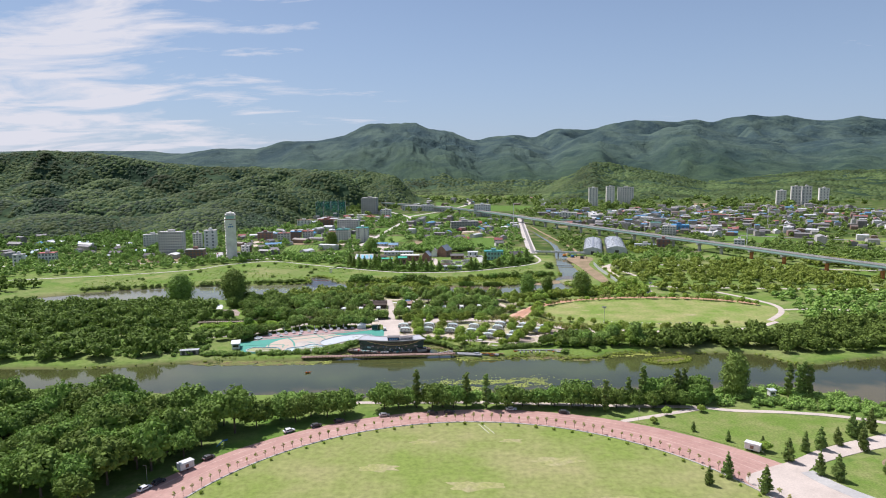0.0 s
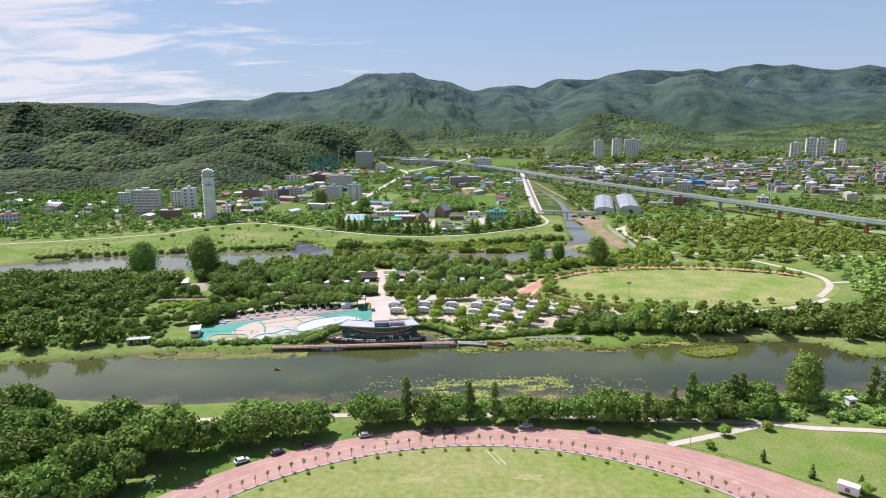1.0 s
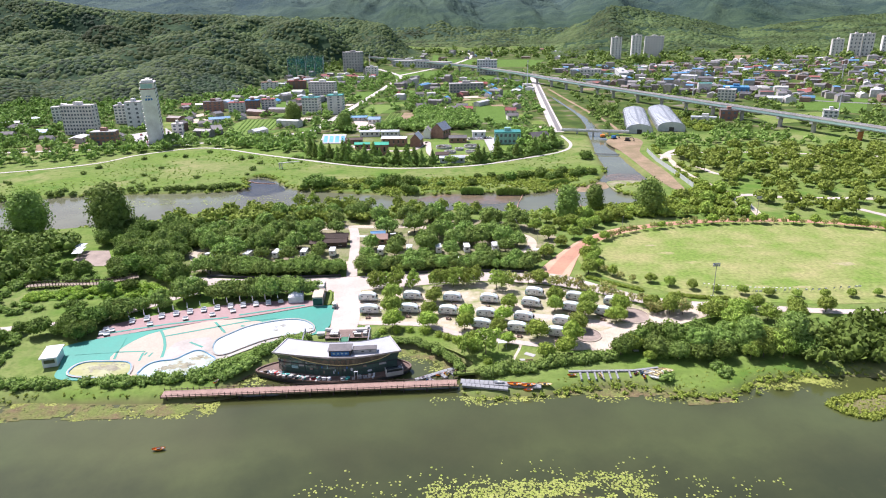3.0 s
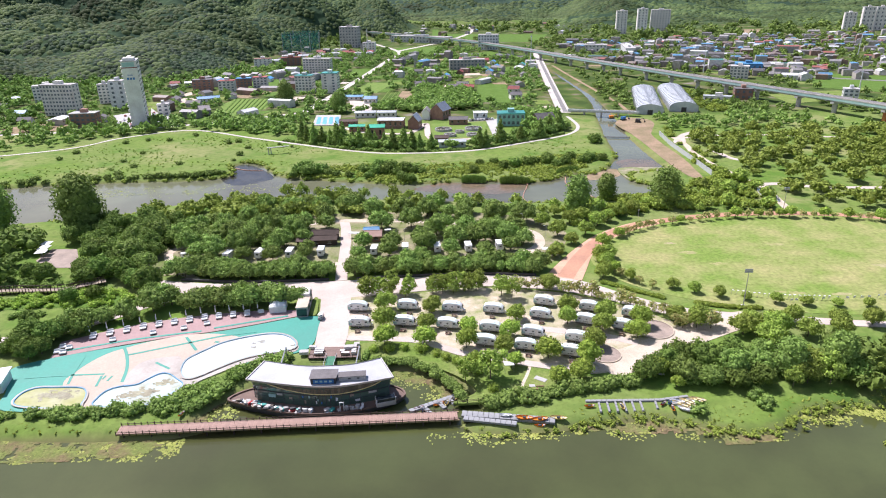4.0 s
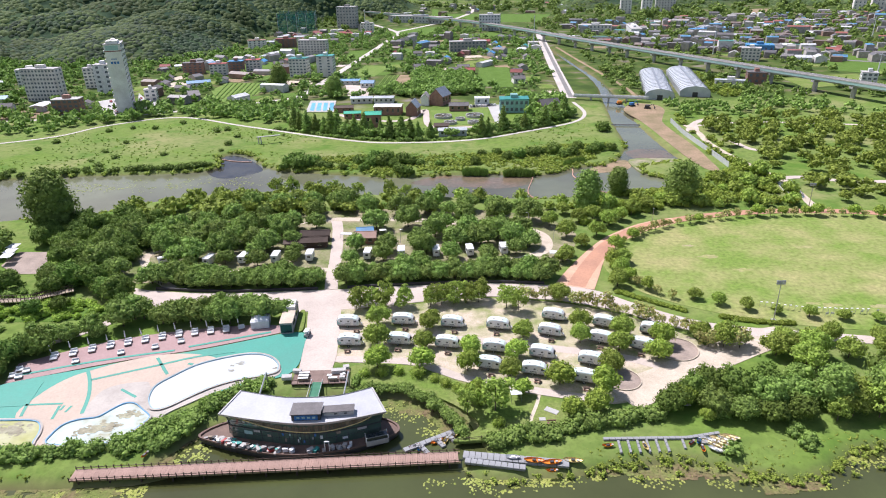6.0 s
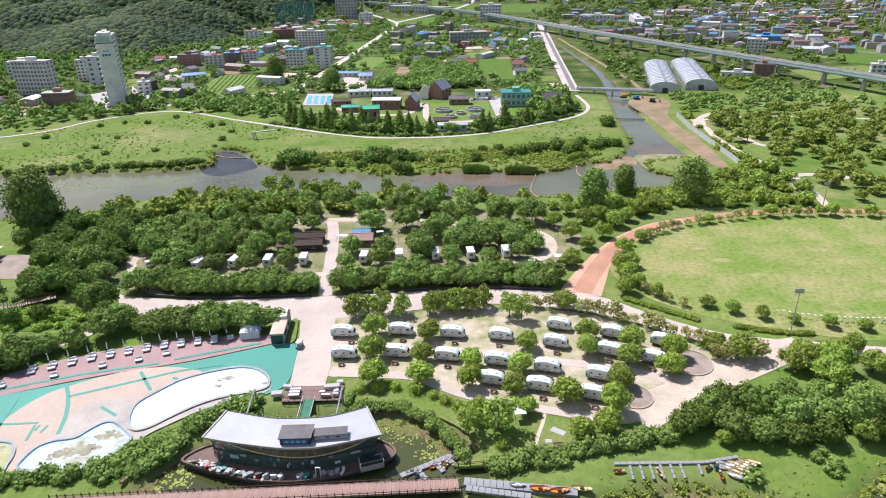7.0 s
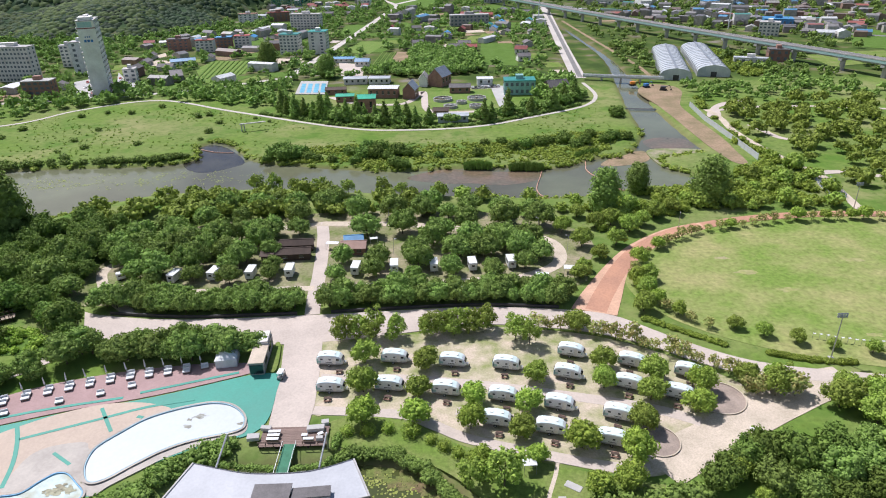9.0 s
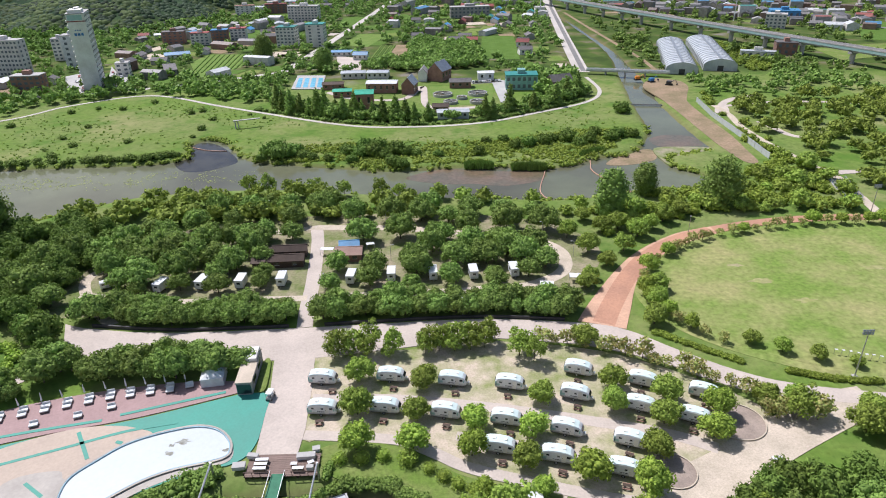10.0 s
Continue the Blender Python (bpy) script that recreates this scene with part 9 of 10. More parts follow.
block(57, 800, 20, 10, 14.2, -10, 5, 7, M_WHITE, "white square hall by the railway", "white_building", side_cols=3)
block(27, 637, 27, 7, 7, 4, 3, 10, M_GREYW, "long grey school building", "school", side_cols=2)
block(240, 985, 13, 9, 27, -8, 9, 3, M_CREAM, "pale high apartment tower", side_cols=0)
block(266, 985, 12, 9, 29, -8, 9, 3, M_CREAM, "pale high apartment tower", side_cols=0)
block(294, 1000, 24, 9, 27, -14, 9, 7, M_CREAM, "broad high apartment slab")
for x, h in ((514, 21), (536, 27), (552, 27), (578, 24)):
    block(x, 958, 13, 9, h, -20, 6, 3, M_CREAM, "pale high apartment tower at the town's edge", side_cols=0)
for k, (x, y, w, m) in enumerate(((-147, 553, 12, M_SLATE), (-129.4, 546, 10, M_RROOF), (-121.4, 556, 9, M_BROOF), (-112, 561, 9, M_RROOF), (-118, 690, 16, M_RROOF), (-140, 684, 14, M_BRICK))):
    block(x, y, w, 6, 6.4, 6, 4, 4, M_CREAM if k % 2 else M_BRICK, "low brick flats with a red flat roof", "flats", roofm=m)
block(201, 557, 11, 8, 7.5, -28, 4, 5, M_CREAM, "cream block beside the railway", "flats", side_cols=3)
block(219, 466, 7, 6, 5.6, -24, 3, 3, M_WHITE, "white house-like block beside the railway", "flats", side_cols=2)
block(182, 748, 9, 52, 5, -10, 1, 9, M_WHITE, "long low white shed in the town", "warehouse")
block(150, 760, 30, 8, 6, -14, 2, 9, M_CREAM, "long pale building in the town", "warehouse")
block(222, 590, 17, 13, 5.5, -20, 1, 5, M_BROOF, "low hall with a bright blue roof", "warehouse", roofm=M_BROOF)
block(-12, 905, 80, 8, 7, -33, 2, 18, M_POLY, "long low railway station hall", "station")

block(238, 724, 30, 9, 4.4, 18, 1, 8, M_WHITE, "long low hall with a pale blue roof", "warehouse", roofm=M_BROOF)
block(167, 476, 9, 7, 5.4, -16, 2, 3, M_BRICK, "dark brown brick house below the railway", "flats", roofm=M_SLATE, side_cols=2)
block(152, 471, 15, 4, 2.4, -22, 1, 5, M_CREAM, "row of low pale sheds below the railway", "shed_row", roofm=M_POLY)
block(-258, 429, 10, 6, 6.5, 12, 3, 5, M_WHITE, "white block with red bands at the hill's foot", "flats", roofm=M_RROOF, side_cols=2)
block(-270, 418, 6, 5, 7, 12, 3, 2, M_WHITE, "small white block at the hill's foot", "white_building")
HOUSES = []


def house(w, d, h, rise, wall, roofm, label):
    e = thing("house", label, "house", pose(0, 430, -50), "village houses")
    bm = bmesh.new()
    vs = [bm.verts.new(p) for p in ((-w / 2, -d / 2, -0.5), (w / 2, -d / 2, -0.5), (w / 2, d / 2, -0.5), (-w / 2, d / 2, -0.5), (-w / 2, -d / 2, h), (w / 2, -d / 2, h), (w / 2, d / 2, h), (-w / 2, d / 2, h), (-w / 2, 0, h + rise), (w / 2, 0, h + rise))]
    for f in ((0, 1, 5, 4), (1, 2, 6, 9, 5), (2, 3, 7, 6), (3, 0, 4, 8, 7)):
        bm.faces.new([vs[i] for i in f])
    part("wall", bm, wall, e)
    bm = bmesh.new()
    o = 0.35
    k = rise / (d / 2)
    low, top = h - o * k, h + rise
    pr = [(-d / 2 - o, low), (0, top), (d / 2 + o, low), (d / 2 + o, low + 0.14), (0, top + 0.14), (-d / 2 - o, low + 0.14)]
    a, b = ([bm.verts.new((x, y, z)) for y, z in pr] for x in (-w / 2 - o, w / 2 + o))
    for i in range(6):
        bm.faces.new((a[i], a[(i + 1) % 6], b[(i + 1) % 6], b[i]))
    bm.faces.new((a[0], a[1], a[4], a[5])), bm.faces.new((a[1], a[2], a[3], a[4])), bm.faces.new((b[0], b[1], b[4], b[5])), bm.faces.new((b[1], b[2], b[3], b[4]))
    bmesh.ops.recalc_face_normals(bm, faces=bm.faces[:])
    part("roof", bm, roofm, e)
    me = finish("window", boxed(-0.5, 0.5, -0.05, 0.03, -0.35, 0.35), M_GLASS)
    part("window", me, None, e, at=pose(-w / 5, -d / 2, h * 0.58))
    HOUSES.append(e)
    return e


for w, d, h, rise, wall, rf, lab in ((6, 4.4, 1.9, 1.2, M_CREAM, M_SLATE, "small house with a grey tiled roof"), (7, 4.6, 2.0, 1.2, M_CREAM, M_BROOF, "small house with a blue sheet roof"), (6, 4.4, 2.0, 1.3, M_BRICK, M_RROOF, "brick house with a red tiled roof"), (7.5, 4.8, 2.0, 1.1, M_GREYW, M_SLATE, "grey house with a dark roof"), (9, 5.5, 2.4, 0.7, M_WHITE, M_POLY, "pale shed with a light sheet roof"),
                                    (6.6, 6, 4.0, 0.5, M_CREAM, M_CONC, "two-storey house with a nearly flat roof"), (6, 4.6, 2.2, 1.3, M_WHITE, M_TROOF, "white house with a teal sheet roof"), (8, 5, 4.0, 1.2, M_BRICK, M_SLATE, "two-storey brick house in the town"), (10, 6, 2.6, 0.6, M_GREYW, M_WHITE, "low shed with a white roof")):
    house(w, d, h, rise, wall, rf, lab)


def settle(outline, spacing, seed, thin, picks, turn=0.0):
    g = np.random.default_rng(seed)
    P = scatter(outline, spacing, seed, 0.36, 4.2, thin)
    for x, y in P:
        copy_thing(HOUSES[picks[g.integers(len(picks))]], pose(x, y, 0, 0, 0, turn + g.choice([0, 90, 180, -90]) + g.uniform(-14, 14)))
        TAKEN.append(circle(x, y, 4.2, n=8))
    return P


for b in [o for o in scene.objects if o.parent is None and o.type == "EMPTY" and o.get("category") == "building"]:
    x, y = b.matrix_basis.translation[:2]
    TAKEN.append(circle(x, y, 12 if "house" not in b.name else 6, n=12))
for pts, m, lab in (([(-50.4, 533.2), (-42, 572.5), (-25.3, 565.4), (-33.6, 523.5)], M_ROWS, "bright grass field by the village road"), ([(-18.2, 528.5), (-11.4, 527.5), (-12.5, 478.1), (-21.6, 479.3)], M_SOIL, "ploughed brown field"), ([(23.9, 483.5), (29.8, 552.3), (47.6, 549.5), (42.7, 478.2)], M_CROP, "dense green vegetable field"),
                    ([(-47, 499), (-33, 491), (-31.2, 462.5), (-41.4, 463.8)], M_PALE, "pale sandy yard beside blue sheds"), ([(-116.9, 489), (-115.6, 512.5), (-94.4, 509.6), (-88.5, 474.8), (-101.7, 452.3)], M_ROWS, "garden plots with bean rows"), ([(-148, 428.8), (-140.5, 430), (-158, 474), (-165.1, 464.3)], M_CONC, "pale car park beside the tower"), ([(-134, 436), (-128, 440), (-128, 458), (-145.5, 472), (-154, 486)], M_CONC, "pale car park behind the tower")):
    sheet("village_plot", pts, 0.05, m, lab, "plot")
for k in range(7):
    band("crop_row", [(-26.4 + 1.2 * k, 527.5), (-29.4 + 1.15 * k, 481.5)], 0.6, 0.16, M_CROP if k % 2 else M_ROWS, "row of green crops in the field", "crop", 2)
TAKEN.append(np.array([(-29, 530), (-18, 529), (-21, 479), (-31, 480)]))
for k in range(9):
    band("bean_row", [(-114 + 2.6 * k, 510), (-108 + 2.2 * k, 462 + 1.2 * k)], 0.7, 0.3, M_CROP, "row of beans in the garden", "crop", 2)
g = np.random.default_rng(37)
for k in range(26):
    f = g.uniform(0, 1)
    x, y = ((-146.5 - 13 * f + g.choice([0, 4.4]), 433 + 34 * f) if k < 13 else (-131.5 - 14 * f + g.choice([-1.5, 2.5]), 440 + 32 * f))
    car([M_WHITE, M_DARK, M_STEEL, M_WHITE, M_GREYW, M_REDP][k % 6], "small car parked beside the tower", pose(x, y, 0.06, 0, 0, 112 + g.uniform(-4, 4)))
hut(-42.8, 499.6, 13, 3.6, 2.0, 1, 0.7, M_CREAM, M_BROOF, "long shed with a light blue roof", -4, "village_shed")
hut(-33.6, 488.6, 7, 4.4, 2.4, 1, 1.2, M_CREAM, M_BROOF, "shed with a bright blue roof", -8, "village_shed")
hut(22.6, 527.6, 6, 4.4, 2.2, 1, 1.2, M_BRICK, M_RROOF, "village house with a red tiled roof", -4, "village_house")
hut(13.4, 531.6, 6.4, 4.6, 2.2, 1, 1.0, M_CREAM, M_SLATE, "village house with a grey roof", 4, "village_house")
hut(19.6, 543, 7, 4.6, 2.2, 1, 1.0, M_CREAM, M_SLATE, "village house with a grey roof", -10, "village_house")
hut(48.6, 515, 6.4, 5, 2.4, 1, 1.3, M_CREAM, M_RROOF, "village house with a pink-red roof", -14, "village_house")
hut(49.6, 521.4, 5.6, 4, 2.2, 1, 1.0, M_GREYW, M_SLATE, "village house with a dark roof", -14, "village_house")
hut(46.8, 492.6, 6.4, 4.6, 2.4, 1, 1.3, M_CREAM, M_SLATE, "village house with a dark roof", 10, "village_house")
hut(-7.6, 548, 6.4, 4.4, 2.2, 1, 1.2, M_GREYW, M_SLATE, "village house with a dark roof", 20, "village_house")
hut(-119, 468, 5, 17, 2.4, 1, 1.3, M_GREYW, M_SLATE, "long grey barn behind the levee", 24, "village_barn")
hut(-128, 503.6, 12, 4.6, 2.2, 1, 1.0, M_CREAM, M_BROOF, "village house with a light blue roof", 20, "village_house")
block(-138.4, 464.6, 5.6, 5, 5.4, 14, 3, 2, M_CREAM, "small pale block behind the tower", "flats", side_cols=2)
hut(-172.4, 573, 6, 4.4, 2.2, 1, 1.1, M_CREAM, M_RROOF, "village house with a red roof", 10, "village_house")
TAKEN += [circle(x, y, r, n=10) for x, y, r in ((-42.8, 499.6, 7), (-33.6, 488.6, 5), (22.6, 527.6, 5), (13.4, 531.6, 5), (19.6, 543, 5), (48.6, 515, 5), (49.6, 521.4, 4.5), (46.8, 492.6, 5), (-7.6, 548, 5), (-119, 468, 8), (-128, 503.6, 7), (-138.4, 464.6, 5), (-172.4, 573, 5))]
G1 = scatter([(-11, 480), (-7.5, 542), (12, 520), (22, 516), (24, 490), (22.5, 462), (-0.7, 456), (-31.5, 463), (-30, 470), (-14, 474)], 4.0, 99, 0.42, 0.5, 0.04)
wood("village_grove", "dense dark grove behind the water works", G1, rng.uniform(0.75, 1.2, len(G1)), MIDD, 37)
TAKEN.append(np.array([(-11, 480), (-7.5, 542), (12, 520), (22, 516), (24, 490), (22.5, 462), (-0.7, 456), (-31.5, 463), (-30, 470), (-14, 474)]))
GREAT.plant(-47.6, 462.4, 0.72, group="great trees", label="round dense tree beside the village road")
GREAT.plant(-80.6, 489, 0.8, group="great trees", label="tall dark tree among the gardens")
settle([(-60, 560), (-40, 640), (-30, 720), (70, 740), (84, 660), (70, 540), (40, 560), (10, 560), (-20, 575)], 19, 81, 0.4, [0, 0, 1, 2, 3, 3, 5, 6, 8], -6)
settle([(10, 505), (60, 500), (66, 540), (20, 545)], 14, 82, 0.45, [0, 2, 3, 5], -6)
settle([(-135, 460), (-90, 465), (-70, 520), (-70, 600), (-100, 620), (-160, 600), (-170, 510)], 19, 83, 0.5, [0, 0, 3, 4, 1, 7, 8], 6)
settle([(-330, 430), (-215, 430), (-180, 440), (-160, 450), (-215, 500), (-330, 560)], 19, 84, 0.5, [0, 3, 1, 8, 4], 10)
settle([(-140, 700), (-70, 690), (-50, 820), (-130, 800)], 17, 85, 0.35, [0, 2, 3, 4, 5], 0)
LATER_86 = [(112, 690), (170, 610), (214, 545), (300, 520), (340, 560), (280, 640), (180, 700)]
LATER_87 = [(260, 470), (300, 420), (420, 430), (420, 520), (310, 510)]


def town_mat(name, stops, rough):
    """Walls or roofs of many houses: each house takes its own colour."""
    m = bpy.data.materials.new(name)
    m.use_nodes = True
    nt = m.node_tree
    N, L = nt.nodes.new, nt.links.new
    b, geo, ramp, co, n = nt.nodes["Principled BSDF"], N("ShaderNodeNewGeometry"), N("ShaderNodeValToRGB"), N("ShaderNodeTexCoord"), N("ShaderNodeTexNoise")
    ramp.color_ramp.interpolation = "CONSTANT"
    e = ramp.color_ramp.elements
    e[0].position, e[0].color = 0.0, (*stops[0][1], 1)
    e[1].position, e[1].color = stops[1][0], (*stops[1][1], 1)
    for at, c in stops[2:]:
        e.new(at).color = (*c, 1)
    n.inputs["Scale"].default_value, n.inputs["Detail"].default_value = 0.6, 4
    L(co.outputs["Object"], n.inputs["Vector"])
    h, r = N("ShaderNodeHueSaturation"), N("ShaderNodeMapRange")
    r.inputs["From Min"].default_value, r.inputs["From Max"].default_value, r.inputs["To Min"].default_value, r.inputs["To Max"].default_value = 0.3, 0.7, 0.75, 1.2
    L(n.outputs["Fac"], r.inputs["Value"]); L(r.outputs[0], h.inputs["Value"])
    L(geo.outputs["Random Per Island"], ramp.inputs["Fac"]); L(ramp.outputs[0], h.inputs["Color"]); L(h.outputs[0], b.inputs["Base Color"])
    b.inputs["Roughness"].default_value = rough
    return m


M_TOWNW = town_mat("town_walls", ((0, (0.36, 0.33, 0.29)), (0.22, (0.22, 0.20, 0.185)), (0.40, (0.44, 0.42, 0.39)), (0.55, (0.25, 0.16, 0.125)), (0.68, (0.30, 0.29, 0.28)), (0.86, (0.55, 0.54, 0.51))), 0.85)
M_TOWNR = town_mat("town_roofs", ((0, (0.115, 0.11, 0.115)), (0.30, (0.20, 0.19, 0.185)), (0.46, (0.30, 0.29, 0.27)), (0.58, (0.16, 0.12, 0.10)), (0.70, (0.28, 0.09, 0.07)), (0.78, (0.08, 0.22, 0.36)), (0.86, (0.05, 0.20, 0.17)), (0.90, (0.52, 0.53, 0.53))), 0.6)


def far_houses(name, label, outline, spacing, seed, thin, roofm, grow=1.0):
    """Houses too far off to tell apart, as one mesh: low bodies with pitched roofs."""
    g = np.random.default_rng(seed)
    P = scatter(outline, spacing, seed, 0.4, 4.5, thin)
    bm = bmesh.new()
    for x, y in P:
        w, d, h, r = g.uniform(5, 10) * g.choice([1, 1, 1, 1.7]) * grow, g.uniform(4, 6.5) * grow, g.uniform(1.8, 4.2) * g.choice([1, 1, 1, 1.6]), g.uniform(0.15, 1.4)
        m = pose(x, y, 0, 0, 0, -24 + g.choice([0, 90]) + g.uniform(-12, 12))
        vs = [bm.verts.new(m @ Vector(p)) for p in ((-w / 2, -d / 2, 0), (w / 2, -d / 2, 0), (w / 2, d / 2, 0), (-w / 2, d / 2, 0), (-w / 2, -d / 2, h), (w / 2, -d / 2, h), (w / 2, d / 2, h), (-w / 2, d / 2, h), (-w / 2, 0, h + r), (w / 2, 0, h + r))]
        for k, f in enumerate(((0, 1, 5, 4), (1, 2, 6, 9, 5), (2, 3, 7, 6), (3, 0, 4, 8, 7), (4, 5, 9, 8), (6, 7, 8, 9))):
            bm.faces.new([vs[i] for i in f]).material_index = 1 if k > 3 else 0
        TAKEN.append(circle(x, y, 4.2, n=8))
    me = finish(name, bm, M_TOWNW)
    me.materials.append(roofm)
    tagged(new(name, me), label, "houses", kind="stuff")


FAR = [(180, 705), (285, 640), (345, 560), (430, 570), (570, 760), (520, 920), (330, 900), (140, 860), (120, 760)]
far_houses("far_houses", "close-set town houses with grey, brown and blue roofs", FAR, 14.5, 120, 0.36, M_TOWNR)
far_houses("far_houses", "larger blocks and halls of the far town", FAR, 44, 121, 0.3, M_TOWNR, 1.9)
far_houses("far_houses", "scattered houses at the western hill's foot", [(-520, 420), (-330, 430), (-250, 430), (-250, 520), (-330, 620), (-520, 640)], 24, 131, 0.6, M_TOWNR)
far_houses("far_houses", "small village houses with grey and red roofs", [(-150, 450), (-76, 452), (-62, 480), (-56, 600), (-100, 640), (-170, 600), (-170, 500)], 15, 133, 0.6, M_TOWNR)
far_houses("far_houses", "small village houses with mixed roofs", [(-44, 545), (60, 520), (74, 640), (70, 740), (-28, 740), (-46, 580)], 17, 134, 0.62, M_TOWNR)
far_houses("far_houses", "village houses far back by the station road", [(-160, 720), (-60, 700), (-50, 860), (-150, 860)], 19, 135, 0.5, M_TOWNR)
for k, (o, d) in enumerate(((LATER_86, 11.5), (LATER_87, 20))):
    far_houses("far_houses", "town houses with mixed roofs beside the railway", o, d, 151 + k, 0.3, M_TOWNR)
far_houses("far_houses", "scattered houses far up the valley", [(-60, 1000), (200, 1000), (240, 1200), (-40, 1240)], 40, 132, 0.4, M_TOWNR)
for e in HOUSES:
    for o in list(e.children) + [e]:
        bpy.data.objects.remove(o)

# fields between the houses
for k, (pts, m, lab) in enumerate((([(225, 512), (252, 486), (296, 552), (260, 574)], M_CROP, "bright green rice field"), ([(-130, 560), (-100, 566), (-104, 600), (-136, 590)], M_CROP, "green field in the village"), ([(-60, 600), (-44, 610), (-40, 660), (-62, 650)], M_CROP, "green field by the road"),
                                  ([(-120, 640), (-100, 640), (-96, 680), (-120, 676)], M_CROP, "green terraced field"), ([(60, 700), (84, 740), (60, 780), (30, 760)], M_CROP, "green field by the stream"), ([(-40, 760), (0, 770), (10, 850), (-40, 840)], M_CROP, "green field by the station"), ([(20, 900), (120, 880), (150, 1000), (20, 1040)], M_CROP, "wide green fields in the valley"),
                                  ([(-60, 1000), (10, 960), (10, 1150), (-70, 1120)], M_CROP, "wide green fields in the valley"), ([(300, 470), (360, 440), (400, 500), (330, 520)], M_LAWN, "bright green rice field"), ([(187, 492), (184, 458), (228, 470), (232, 497)], M_LAWN, "grass field below the railway"), ([(-215, 408), (-172, 428), (-168, 470), (-200, 440)], M_SOIL, "bare brown earth cut at the hill's foot"), ([(372, 942), (384, 920), (430, 1010), (415, 1030)], M_SOIL, "orange clearing on the wooded slope"), ([(-246, 395), (-215, 402), (-205, 424), (-240, 420)], M_LAWN, "bright grass plot below the hill"))):
    sheet("crop_field", pts, 0.04 + 0.004 * (k % 4), m, lab, "field")
band("town_road", [(-330, 410), (-230, 418), (-170, 423), (-112, 436), (-66, 462)], 3.2, 0.06, M_ROADC, "pale lane below the village", "road")
band("town_road", [(100, 780), (150, 690), (200, 610), (260, 545), (380, 470)], 5, 0.06, M_ASPH, "grey road beside the railway", "road")
band("valley_road", [(-34, 800), (30, 960), (60, 1150), (20, 1400)], 5, 0.055, M_ROADC, "pale valley road", "road")

# garden plots, yards and film tunnels between the houses
g = np.random.default_rng(140)
PLOTS = np.concatenate([scatter([(-150, 440), (-70, 440), (-60, 470), (-46, 560), (-60, 640), (-130, 640), (-170, 520)], 17, 141, 0.4, 2.5, 0.25), scatter([(-40, 470), (60, 460), (66, 640), (70, 720), (-26, 720), (-40, 600)], 17, 142, 0.4, 2.5, 0.25), scatter([(-330, 420), (-200, 425), (-170, 440), (-220, 520), (-330, 540)], 22, 143, 0.4, 2.5, 0.25), scatter([(120, 640), (215, 520), (330, 480), (330, 600), (200, 700)], 20, 144, 0.4, 2.5, 0.4)])
for k, (x, y) in enumerate(PLOTS):
    w, d, a = g.uniform(3, 7), g.uniform(4, 8), radians(g.uniform(-20, 20))
    c, s = math.cos(a), math.sin(a)
    o = [(x + u * c - v * s, y + u * s + v * c) for u, v in ((-w, -d), (w, -d), (w, d), (-w, d))]
    m, lab = [(M_CROP, "green garden plot between houses"), (M_SOIL, "brown tilled garden plot"), (M_LAWN, "grassy plot between houses"), (M_PALE, "pale concrete yard between houses"), (M_GRAVEL, "gravel yard between houses")][g.choice(5, p=[0.44, 0.14, 0.28, 0.07, 0.07])]
    sheet("garden_plot", o, 0.03 + 0.004 * (k % 5), m, lab, "plot")

# ---- water works ----
for x, y, r in ((5, 409.7, 3.7), (18.2, 410.1, 3.7), (12, 404.2, 2.0), (7.7, 398, 2.6), (17.2, 397.6, 2.6)):
    e = thing("settling_tank", "round concrete settling tank with dark water", "tank", pose(x, y, 0))
    bm = bmesh.new()
    bmesh.ops.create_circle(bm, segments=32, radius=r)
    g = bmesh.ops.extrude_edge_only(bm, edges=bm.edges[:])
    bmesh.ops.translate(bm, vec=(0, 0, 1.0), verts=[v for v in g["geom"] if isinstance(v, bmesh.types.BMVert)])
    bmesh.ops.solidify(bm, geom=bm.faces[:], thickness=0.35)
    part("wall", bm, M_CONC, e)
    bm = bmesh.new()
    bmesh.ops.create_circle(bm, segments=32, radius=r, cap_ends=True, matrix=pose(0, 0, 0.7))
    part("water", bm, M_WATER, e)
    part("bridge", boxed(-r, r, -0.2, 0.2, 1.05, 1.15), M_STEEL, e)
    part("hub", rodded((0, 0, 0.4), (0, 0, 1.2), 0.5, seg=12), M_CONC, e)
sheet("works_lawn", [(-0.4, 426), (25, 425.4), (23.2, 396), (1.2, 393.6)], 0.045, M_ROWS, "lawn round the settling tanks", "lawn")
band("works_lane", [(-40, 420), (-28, 408), (-10, 406), (-3, 426), (-1.4, 398), (4, 391), (24, 392)], 2.6, 0.05, M_PALE, "pale lane of the water works", "road")
hut(-38.6, 426.6, 8.2, 4.6, 2.0, 1, 0.6, M_BRICK, M_WOODD, "low dark brown works shed", 3, "works_shed")
hut(-33.2, 413.4, 6.8, 5, 2.2, 1, 0.5, M_BRICK, M_GROOF, "works shed with a bright green roof", 2, "works_shed")
hut(-23.2, 396.4, 6.6, 7, 5.2, 1, 0.6, M_BRICK, M_GROOF, "tall dark works building with a bright green roof", 3, "works_building")
hut(-18.4, 419.6, 11.6, 6.4, 3.6, 1, 0.4, M_BRICK, M_WHITE, "brown works hall with a flat white roof", -5, "works_hall")
hut(-32.6, 446.4, 10, 5.6, 2.4, 1, 0.4, M_CREAM, M_POLY, "low works hall with a pale blue roof", 2, "works_hall")
